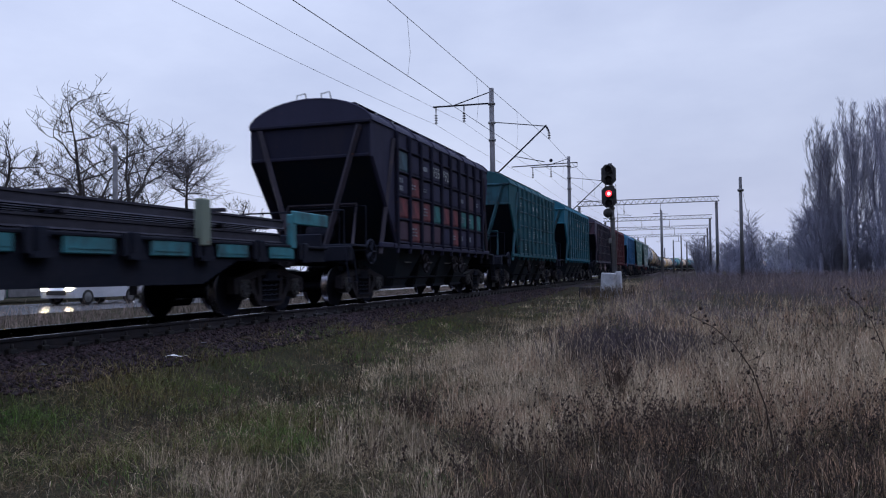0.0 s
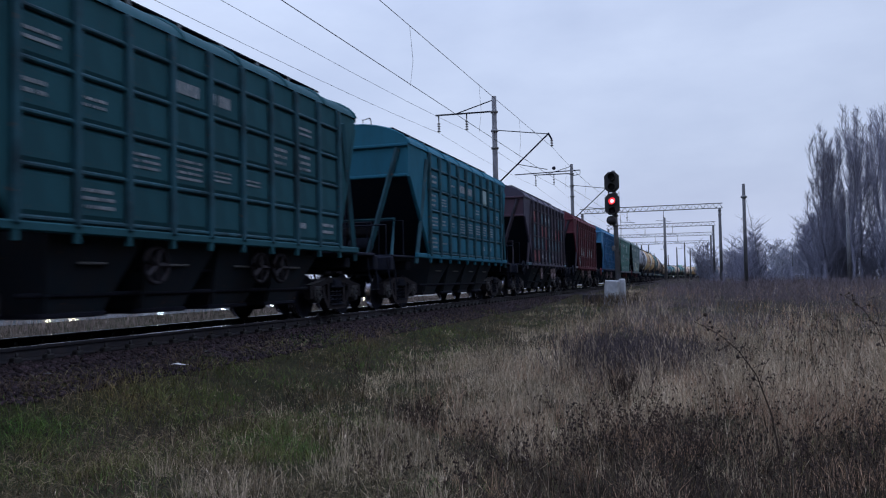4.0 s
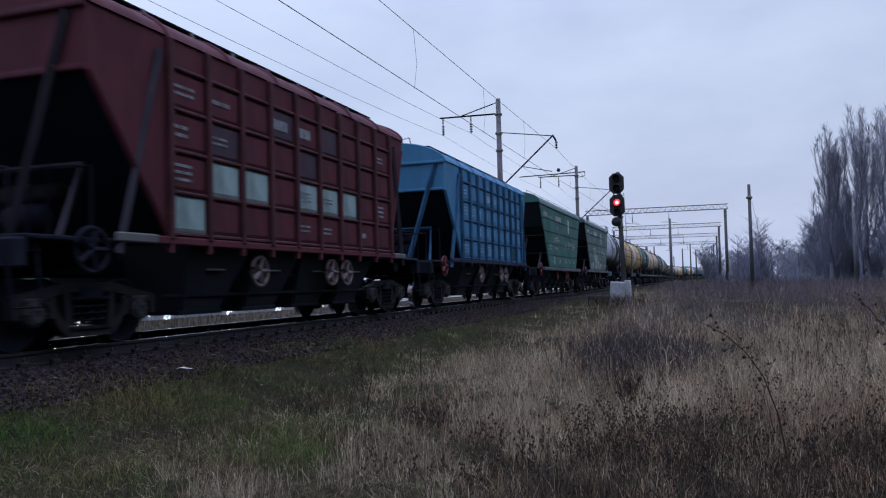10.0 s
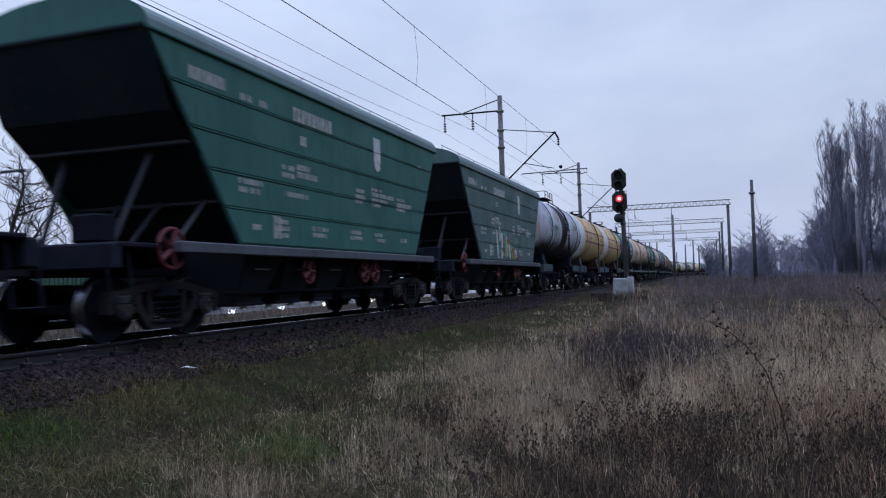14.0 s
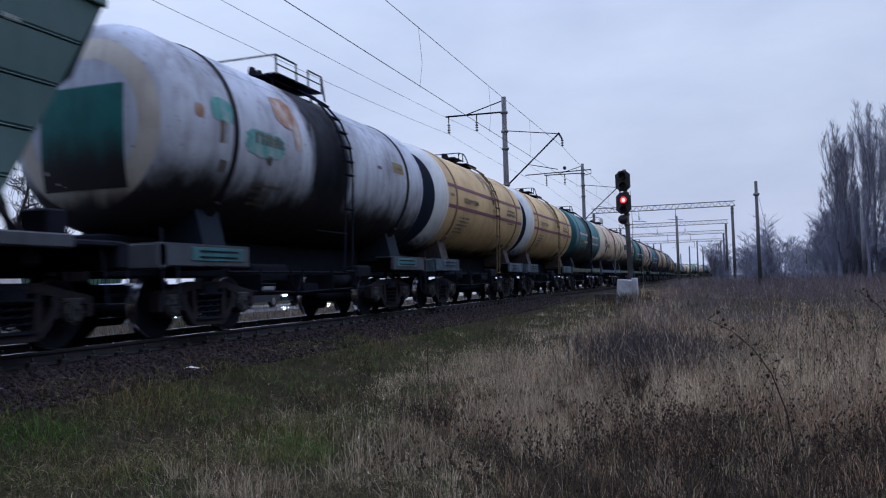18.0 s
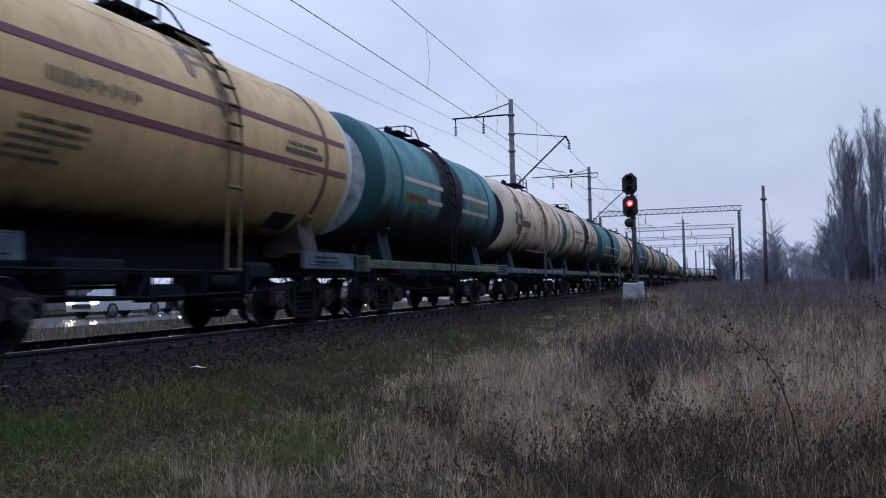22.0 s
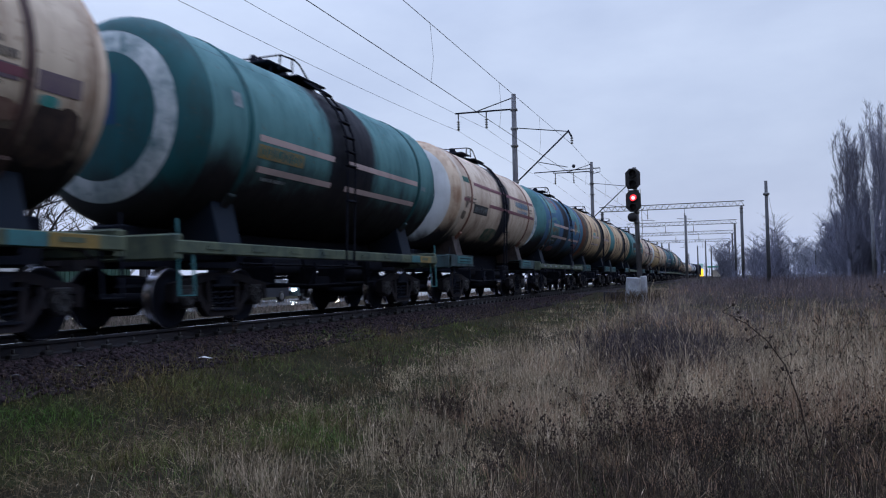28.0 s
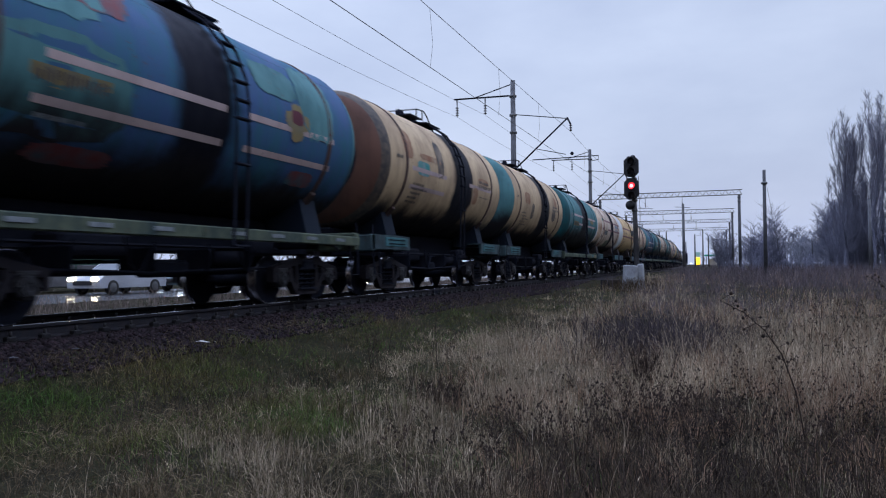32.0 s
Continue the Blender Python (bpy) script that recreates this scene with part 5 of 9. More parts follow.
def panicles(name, label, mat, x, y, h, seed, size=1.0):
    """Thin upright straws, each with a slim nodding seed head."""
    rs = np.random.RandomState(seed)
    n = len(x)
    z = ground_z(x, y) - 0.01
    a, la = rs.uniform(0, 2 * np.pi, n), rs.uniform(0, 2 * np.pi, n)
    lean = rs.beta(1.3, 2.6, n) * 0.75
    far = np.hypot(x, y)
    w = 0.0011 * (0.5 + 0.11 * far) * size
    ux, uy = np.cos(a) * w, np.sin(a) * w
    dx, dy = np.cos(la) * lean * h, np.sin(la) * lean * h
    k = rs.uniform(0.10, 0.22, n)
    hw = w * rs.uniform(1.6, 2.8, n)
    v = np.empty((n, 8, 3))
    v[:, 0] = np.stack([x - ux, y - uy, z], -1)
    v[:, 1] = np.stack([x + ux, y + uy, z], -1)
    v[:, 2] = np.stack([x + dx * 0.4 + ux, y + dy * 0.4 + uy, z + h * 0.6], -1)
    v[:, 3] = np.stack([x + dx * 0.4 - ux, y + dy * 0.4 - uy, z + h * 0.6], -1)
    tx, ty, tz = x + dx, y + dy, z + h * np.sqrt(np.clip(1 - lean ** 2 * 0.6, 0.2, 1))
    v[:, 4] = np.stack([tx, ty, tz], -1)
    nod = rs.uniform(0.2, 0.9, n) * k * h
    ex, ey, ez = tx + np.cos(la) * nod, ty + np.sin(la) * nod, tz + (k * h - nod * 0.6)
    v[:, 5] = np.stack([(tx + ex) / 2 + np.cos(a) * hw, (ty + ey) / 2 + np.sin(a) * hw, (tz + ez) / 2], -1)
    v[:, 6] = np.stack([(tx + ex) / 2 - np.cos(a) * hw, (ty + ey) / 2 - np.sin(a) * hw, (tz + ez) / 2], -1)
    v[:, 7] = np.stack([ex, ey, ez], -1)
    o = (np.arange(n) * 8)[:, None]
    f = np.concatenate([o + np.array(q) for q in ((0, 1, 2), (0, 2, 3), (3, 2, 4), (4, 5, 6), (5, 7, 6))], 0)
    return raw_mesh(name, v.reshape(-1, 3), f, 3, mat, label, "grass")


BLEACHED = surface("bleached_straw", (0.52, 0.43, 0.31), (0.34, 0.26, 0.18), rough=0.85, scale=0.8, fine=30, bump=0.05, island=True, spread=0.4, specular=0.15)
x, y, rs = spread(26000, 141, 4.0, 34, -46, 52)
want = open_ground(x, y) * np.clip((x - TRACK_X - 3.6) / 3, 0.02, 1) * np.clip(0.04 + 0.5 * patch_noise(x, y, 1.1, 15) + 0.9 * patch_noise(x, y, 3.4, 14) + 0.6 * spots_field(x, y, STRAW_SPOTS), 0.01, 1) * (1 - 0.8 * dark_zone(x, y)) * (1 - 0.9 * np.clip(spots_field(x, y, HOLLOWS), 0, 1))
keep = (x - TRACK_X > 3.0) & (rs.uniform(0, 1, len(x)) < want)
x, y = x[keep], y[keep]
n = len(x)
rs = np.random.RandomState(47)
panicles("bleached_straws", "long bleached straws with nodding seed heads over the grass", BLEACHED, x, y, rs.uniform(0.18, 0.58, n) * np.clip((x - TRACK_X - 2) / 5, 0.45, 1) * np.clip(0.5 + 0.05 * np.hypot(x, y), 0.6, 1.1), 48)

def ribbons(name, label, mat, x, y, z, length, width, way, rise0, rise1, seed):
    """Bent straws: each sets out at slope rise0 and bends over to rise1 (degrees) along its length."""
    rs = np.random.RandomState(seed)
    n, k = len(x), 4
    p = np.stack([x, y, ground_z(x, y) + z], -1)
    a = rs.uniform(0, 2 * np.pi, n)
    side = np.stack([np.cos(a) * 0.8, np.sin(a) * 0.8, np.full(n, 0.6)], -1) * width[:, None] / 2
    v = np.empty((n, 2 * k + 1, 3))
    for i in range(k):
        v[:, 2 * i], v[:, 2 * i + 1] = p - side * (1 - 0.15 * i), p + side * (1 - 0.15 * i)
        e = np.radians(rise0 + (rise1 - rise0) * i / (k - 1.0))
        p = p + np.stack([np.cos(way) * np.cos(e), np.sin(way) * np.cos(e), np.sin(e)], -1) * (length / k)[:, None]
    v[:, 2 * k] = p
    o = (np.arange(n) * (2 * k + 1))[:, None]
    quads = [(0, 1, 3), (0, 3, 2), (2, 3, 5), (2, 5, 4), (4, 5, 7), (4, 7, 6), (6, 7, 8)]
    f = np.concatenate([o + np.array(q) for q in quads], 0)
    return raw_mesh(name, v.reshape(-1, 3), f, 3, mat, label, "grass")


# dry leaf ends that curl over the tussocks
x, y, rs = spread(42000, 151, 4.4, 17, -46, 50)
want = open_ground(x, y) * np.clip((x - TRACK_X - 2.8) / 2.6, 0.03, 1) * np.clip(0.10 + 0.5 * patch_noise(x, y, 1.1, 15) + 0.7 * patch_noise(x, y, 3.4, 14) + 0.5 * spots_field(x, y, STRAW_SPOTS), 0.02, 1) * (1 - 0.9 * dark_zone(x, y)) * smooth_step(5.0, 6.6, y)
keep = rs.uniform(0, 1, len(x)) < want
x, y = x[keep], y[keep]
n = len(x)
rs = np.random.RandomState(152)
far = np.hypot(x, y)
ribbons("curled_straws", "short curled ends of dry grass leaves", BLEACHED, x, y, rs.uniform(0.08, 0.40, n) * np.clip((x - TRACK_X - 2) / 4, 0.35, 1) * np.clip(0.5 + 0.05 * far, 0.6, 1.1), rs.uniform(0.02, 0.075, n), rs.uniform(0.0018, 0.0036, n) * (0.5 + 0.10 * far), rs.uniform(0, 2 * np.pi, n), rs.uniform(40, 95, n), rs.uniform(-75, 20, n), 153)

# long fallen straws that lie across the others, most of them pushed over the same way
x, y, rs = spread(9000, 161, 4.2, 15, -46, 50)
keep = (x - TRACK_X > 2.9) & (rs.uniform(0, 1, len(x)) < np.clip(0.30 + 0.4 * patch_noise(x, y, 1.6, 19) - 0.1 * dark_zone(x, y), 0.05, 1))
x, y = x[keep], y[keep]
n = len(x)
rs = np.random.RandomState(162)
way = np.where(rs.uniform(0, 1, n) < 0.65, math.pi + rs.normal(0, 0.5, n), rs.uniform(0, 2 * np.pi, n))
ribbons("fallen_straws", "long dry straws fallen across the grass", THATCH, x, y, rs.uniform(0.02, 0.18, n), rs.uniform(0.14, 0.40, n), rs.uniform(0.0014, 0.0026, n) * (0.55 + 0.09 * np.hypot(x, y)), way, rs.uniform(25, 70, n), rs.uniform(-10, 35, n), 163)

# longer arching leaves in the lush spots
LUSH = surface("lush_green_leaves", (0.066, 0.138, 0.034), (0.105, 0.108, 0.040), rough=0.9, scale=0.9, fine=30, bump=0.1, island=True, spread=0.45, specular=0.08)
x, y, rs = spread(70000, 181, 4.2, 18, 4, 62)
keep = (x - TRACK_X > 1.9) & (rs.uniform(0, 1, len(x)) < np.clip(0.75 * spots_field(x, y, LUSH_SPOTS) - 0.25 + 0.25 * patch_noise(x, y, 2.2, 25), 0, 0.6))
x, y = x[keep], y[keep]
n = len(x)
rs = np.random.RandomState(182)
ribbons("lush_grass", "lush green grass leaves bending over in spots", LUSH, x, y, rs.uniform(0.0, 0.03, n), rs.uniform(0.06, 0.22, n), rs.uniform(0.0025, 0.0045, n) * (0.55 + 0.09 * np.hypot(x, y)), rs.uniform(0, 2 * np.pi, n), rs.uniform(50, 95, n), rs.uniform(-45, 45, n), 183)

# short bent brown leaves matted over the green edge of the field
MATTED = surface("brown_bent_leaves", (0.250, 0.190, 0.122), (0.120, 0.100, 0.056), rough=1.0, scale=0.6, fine=30, bump=0.1, island=True, spread=0.5, specular=0.03)
x, y, rs = spread(60000, 171, 4.2, 26, 4, 62)
keep = (x - TRACK_X > 1.75 - 0.35 * smooth_step(7, 12, y)) & (x < -1.6) & (rs.uniform(0, 1, len(x)) < np.clip(0.42 + 0.55 * patch_noise(x, y, 1.3, 21) - 0.5 * spots_field(x, y, LUSH_SPOTS), 0.04, 1))
x, y = x[keep], y[keep]
n = len(x)
rs = np.random.RandomState(172)
ribbons("matted_leaves", "short bent brown leaves over the green grass", MATTED, x, y, rs.uniform(0.01, 0.07, n), rs.uniform(0.05, 0.17, n), rs.uniform(0.0022, 0.0042, n) * (0.55 + 0.09 * np.hypot(x, y)), rs.uniform(0, 2 * np.pi, n), rs.uniform(15, 80, n), rs.uniform(-50, 30, n), 173)

# russet weeds further from the track
x, y, rs = spread(11000, 121, 4.0, 65, -46, 26)
lush = 0.6 * patch_noise(x, y, 0.7, 23) + 0.6 * patch_noise(x, y, 2.9, 24)
want = open_ground(x, y) * np.clip(0.12 + 0.10 * (x + 2) + 1.0 * lush, 0.01, 1) * (1 - 0.70 * dark_zone(x, y)) * (1 - 0.8 * np.clip(spots_field(x, y, HOLLOWS), 0, 1))
keep = (x > -3.8 + 0.6 * lush) & (rs.uniform(0, 1, len(x)) < want)
x, y = x[keep], y[keep]
tx, ty, way = tufts(x, y, 24, 0.06 + 0.012 * np.hypot(x, y), rs)
n = len(tx)
blades("russet_weeds", "russet-brown dry weeds", RUSSET, tx, ty, rs.uniform(0.08, 0.50, n) * np.clip(0.35 + 0.062 * np.hypot(tx, ty), 0.6, 1.1), width_at(tx, ty, rs), rs.beta(1.3, 1.7, n) * 1.2, 28, "weeds", way=way)

# the same short grass goes on under and behind the viewpoint
rs = np.random.RandomState(63)
a, r = rs.uniform(0, 2 * np.pi, 60000), 16 * np.sqrt(rs.uniform(0.0005, 1, 60000))
x, y = np.cos(a) * r, np.sin(a) * r
keep = (x > -6.4) & ((r < 3.9) | (np.arctan2(x, y) > 0.85) | (np.arctan2(x, y) < -1.1))
x, y = x[keep], y[keep]
n = len(x)
blades("near_grass", "short dead grass round the viewpoint", THATCH, x, y, rs.uniform(0.04, 0.2, n), rs.uniform(0.004, 0.010, n), rs.uniform(0.3, 1.3, n), 64)

# mauve scrub that closes the far end of the field
MAUVE = surface("mauve_leafless_weeds", (0.150, 0.122, 0.128), (0.104, 0.086, 0.091), rough=1.0, scale=0.25, fine=30, bump=0.1, island=True, spread=0.25, specular=0.03)
rs = np.random.RandomState(29)
y = rs.uniform(42, 118, 26000)
x = rs.uniform(0, 1, 26000) * (0.27 * y + 4.5) - 3.2
keep = rs.uniform(0, 1, 26000) < np.clip(0.6 + 0.5 * patch_noise(x, y, 0.25, 31), 0.1, 1)
x, y = x[keep], y[keep]
n = len(x)
blades("field_scrub", "low mauve-brown scrub at the far end of the field", MAUVE, x, y, rs.uniform(0.3, 1.25, n), rs.uniform(0.010, 0.024, n), rs.beta(1.5, 1.5, n) * 1.2, 30, "weeds")

# the same scrub comes forward in loose drifts between the dry grass
rs = np.random.RandomState(39)
y = rs.uniform(17, 46, 60000)
x = rs.uniform(0, 1, 60000) * (0.34 * y + 4.0) - 3.0
keep = rs.uniform(0, 1, 60000) < np.clip(0.34 + 0.6 * patch_noise(x, y, 0.5, 35), 0.04, 1) * smooth_step(16, 25, y)
x, y = x[keep], y[keep]
n = len(x)
blades("drifting_scrub", "loose drifts of mauve-brown dead weeds", MAUVE, x, y, rs.uniform(0.12, 0.55, n), rs.uniform(0.005, 0.011, n), rs.beta(1.5, 1.5, n) * 1.2, 40, "weeds")

# low dark dead weeds close by
x, y, rs = spread(90000, 131, 3.8, 18, -46, 45)
keep = (x > -5.4) & (rs.uniform(0, 1, len(x)) < np.clip(dark_zone(x, y) * (x > -2.6) + 0.6 * spots_field(x, y, HOLLOWS), 0, 1))
x, y = x[keep], y[keep]
n = len(x)
rs = np.random.RandomState(37)
blades("dark_weeds", "low dark dead weeds", DARKWEED, x, y, rs.uniform(0.08, 0.34, n), width_at(x, y, rs, 0.003, 0.006), rs.uniform(0.05, 1.1, n), 38, "weeds")

# weeds between the track and the road
VERGE = surface("brown_verge_weeds", (0.235, 0.185, 0.155), (0.105, 0.085, 0.080), rough=1.0, scale=0.8, fine=30, bump=0.1, island=True, spread=0.5, specular=0.03)
rs = np.random.RandomState(31)
x, y = rs.uniform(-18.8, -12.0, 38000), rs.uniform(5, 70, 38000)
keep = rs.uniform(0, 1, 38000) < np.clip(0.6 + 0.6 * patch_noise(x, y, 0.6, 41), 0.08, 1)
x, y = x[keep], y[keep]
n = len(x)
blades("verge_weeds", "straggling dry weeds between the railway and the road", VERGE, x, y, rs.uniform(0.08, 0.40, n), rs.uniform(0.006, 0.012, n), rs.uniform(0.05, 1.1, n), 33, "weeds")
x, y = rs.uniform(-18.5, -13.0, 1500), rs.uniform(8, 60, 1500)
keep = patch_noise(x, y, 0.5, 43) > 0.2
x, y = x[keep], y[keep]
n = len(x)
blades("tall_verge_weeds", "dark tall dead stalks beside the road", DARKWEED, x, y, rs.uniform(0.2, 0.6, n), rs.uniform(0.008, 0.016, n), rs.uniform(0.05, 0.6, n), 34, "weeds")


def stalks(name, label, places, seed, hmin, hmax, heads=True, branch=5, thick=0.0032, mat=None, lean=0.35):
    """Dead stalks with side twigs and small dark seed heads, one object."""
    rnd = random.Random(seed)
    g = Geo()
    for x, y in places:
        z = float(ground_z(x, y))
        h = rnd.uniform(hmin, hmax)
        d = Vector((rnd.uniform(-lean, lean), rnd.uniform(-lean, lean), 1)).normalized()
        p = Vector((x, y, z - 0.02))
        mid = p + d * h * 0.55 + Vector((rnd.uniform(-0.02, 0.02), rnd.uniform(-0.02, 0.02), 0))
        top = p + d * h + Vector((rnd.uniform(-0.06, 0.06), rnd.uniform(-0.06, 0.06), 0))
        g.tube([p, mid, top], thick, 3, r2=thick * 0.5, cap=False)
        for k in range(branch):
            f = rnd.uniform(0.4, 1.0)
            b = p + (top - p) * f
            a = rnd.uniform(0, 6.28)
            e = b + Vector((math.cos(a) * 0.6, math.sin(a) * 0.6, 0.8)) * h * rnd.uniform(0.08, 0.2)
            g.tube([b, e], thick * 0.5, 3, r2=thick * 0.35, cap=False)
            if heads:
                r = rnd.uniform(0.0055, 0.0115)
                g.add([(e.x + r, e.y, e.z), (e.x - r, e.y, e.z), (e.x, e.y + r, e.z), (e.x, e.y - r, e.z), (e.x, e.y, e.z + r * 1.5), (e.x, e.y, e.z - r)], [(0, 2, 4), (2, 1, 4), (1, 3, 4), (3, 0, 4), (2, 0, 5), (1, 2, 5), (3, 1, 5), (0, 3, 5)])
    tagged(part(name, g, mat or DARKWEED, None), label, "weeds", kind="stuff")


rnd = random.Random(55)
BUSH = surface("dark_mauve_twigs", (0.082, 0.067, 0.071), (0.052, 0.043, 0.046), rough=1.0, scale=0.6, fine=30, bump=0.1, island=True, spread=0.2, specular=0.03)
def cluster(cx, cy, sx, sy, n):
    return [(rnd.gauss(cx, sx), rnd.gauss(cy, sy)) for _ in range(n)]
stalks("dark_bush", "dark leafless weed bush", cluster(-1.05, 13.0, 0.58, 1.0, 1150), 56, 0.25, 0.68, False, 8, 0.0048, BUSH, 0.6)
stalks("far_dark_bush", "dark leafless scrub further off", cluster(1.5, 32, 2.8, 6, 600) + cluster(6, 40, 3, 6, 500), 57, 0.4, 0.9, False, 7, 0.006, MAUVE, 0.5)
stalks("pedestal_weeds", "dead weeds in front of the signal's pedestal", cluster(-3.2, 31.2, 0.7, 0.25, 260), 67, 0.30, 0.62, False, 6, 0.007, THATCH, 0.5)
stalks("seed_stalks", "dead stalks with small dark seed heads", cluster(-0.45, 7.4, 0.5, 0.4, 150) + cluster(0.3, 6.2, 0.9, 0.6, 110) + cluster(-1.7, 5.9, 0.45, 0.35, 70) + cluster(1.0, 9.0, 1.0, 1.5, 130) + cluster(1.6, 7.2, 0.5, 0.7, 60) + cluster(0.3, 12.5, 1.0, 1.6, 90), 58, 0.18, 0.5, True, 7, 0.0025, None, 0.55)
stalks("tall_stalks", "single tall dead stalks standing over the grass", [(-3.35, 9.2), (-3.9, 8.2), (-3.75, 8.35), (0.9, 10.2), (1.35, 9.4), (1.9, 10.6), (2.4, 9.9), (2.7, 11.5), (-0.9, 11.9), (0.35, 9.6), (1.7, 8.6), (-4.6, 6.2), (-5.2, 7.5)] + cluster(2.6, 12, 1.1, 2.2, 40), 59, 0.6, 1.1, True, 9, 0.004, None, 0.28)

stalks("verge_tangle", "tangled bare brown weeds on the verge before the road", [(rnd.uniform(-18.6, -15.0), rnd.uniform(8, 55)) for _ in range(520)], 72, 0.25, 0.62, False, 7, 0.0055, VERGE, 0.6)

# arching burr stalks that stand out over the grass
def burr_stalk(arc, seed, label):
    arc = [Vector(p) for p in arc]
    g = Geo()
    g.tube(arc, 0.006, 5, r2=0.003)
    rnd = random.Random(seed)
    for k in range(16):
        f = 1.6 + 3.4 * k / 15
        i = min(4, int(f))
        p0 = arc[i] + (arc[i + 1] - arc[i]) * (f - i)
        e = p0 + Vector((rnd.uniform(-0.1, 0.1), rnd.uniform(-0.08, 0.08), rnd.uniform(-0.05, 0.09)))
        g.tube([p0, e], 0.003, 3)
        r = rnd.uniform(0.009, 0.016)
        g.lathe([(0.001, -r), (r * 0.8, -r * 0.5), (r, 0.1 * r), (r * 0.6, r * 0.8), (0.001, r)], 2, e, 7, cap=False)
    tagged(part("burr_stalk", g, DARKWEED, None), label, "weed")


burr_stalk([(0.56, 6.9, 0.1), (0.50, 6.85, 0.46), (0.40, 6.8, 0.76), (0.27, 6.72, 0.96), (0.12, 6.66, 1.10), (-0.06, 6.6, 1.20)], 61, "arching dark stalk with dry burrs over the grass")
burr_stalk([(1.90, 9.05, 0.05), (1.86, 9.03, 0.42), (1.78, 9.0, 0.74), (1.68, 8.97, 1.0), (1.55, 8.94, 1.20), (1.38, 8.9, 1.34)], 62, "leaning dark stalk with dry burrs over russet weeds")
burr_stalk([(2.75, 11.0, 0.1), (2.72, 11.0, 0.4), (2.70, 11.0, 0.7), (2.66, 11.0, 0.95), (2.60, 11.0, 1.15), (2.50, 11.0, 1.3)], 63, "upright dark stalk with dry burrs over russet weeds")
stalks("leaning_weed", "dark bushy weed on a narrow foot over the straw", cluster(-0.86, 8.95, 0.035, 0.05, 46), 68, 0.42, 0.62, False, 9, 0.004, DARKWEED, 0.30)
stalks("dark_clump", "dark clump of dead stems in the straw", cluster(-2.95, 8.0, 0.22, 0.12, 90), 69, 0.16, 0.36, False, 7, 0.004, DARKWEED, 0.6)
panicles("pale_plume", "single pale feathery grass plume before the dark scrub", BLEACHED, np.full(14, -0.5) + np.random.RandomState(3).normal(0, 0.03, 14), np.full(14, 12.5), np.random.RandomState(4).uniform(0.45, 0.68, 14), 70, 1.2)
stalks("lone_stalk", "single bare dark stalk standing over the green", [(-3.85, 10.5)], 65, 0.86, 0.9, False, 3, 0.006, None, 0.03)
stalks("branching_weed", "thin dark weed with steep bare branches", [(-4.56, 9.95), (-4.50, 9.9), (-4.62, 10.0), (-4.52, 10.02)], 66, 0.5, 0.74, True, 9, 0.0042, None, 0.22)

# ---------------------------------------------------------------- the train: running gear
WHEEL_R = 0.46
ROLLING = []      # (wheelset, place on its bogie)
TRAIN = []        # (wagon, place in the train)


def wheelset_mesh():
    g = Geo()
    for sx in (-1, 1):
        prof = [(0.0, 0.80), (0.13, 0.80), (0.16, 0.775), (0.36, 0.765), (0.40, 0.80), (WHEEL_R - 0.012, 0.80), (WHEEL_R, 0.785), (WHEEL_R + 0.004, 0.70), (WHEEL_R + 0.028, 0.685), (WHEEL_R + 0.024, 0.665), (0.40, 0.665), (0.36, 0.70), (0.15, 0.69), (0.09, 0.66)]
        prof = [(r, sx * h) for r, h in prof]
        g.lathe(prof, 0, (0, 0, 0), 28, [0, 0, 0, 0, 0, 1, 1, 1, 1, 0, 0, 0, 0], cap=False)
    g.lathe([(0.085, -1.05), (0.085, 1.05)], 0, (0, 0, 0), 10)
    return g.mesh("wheelset", [GRIME, TREAD])


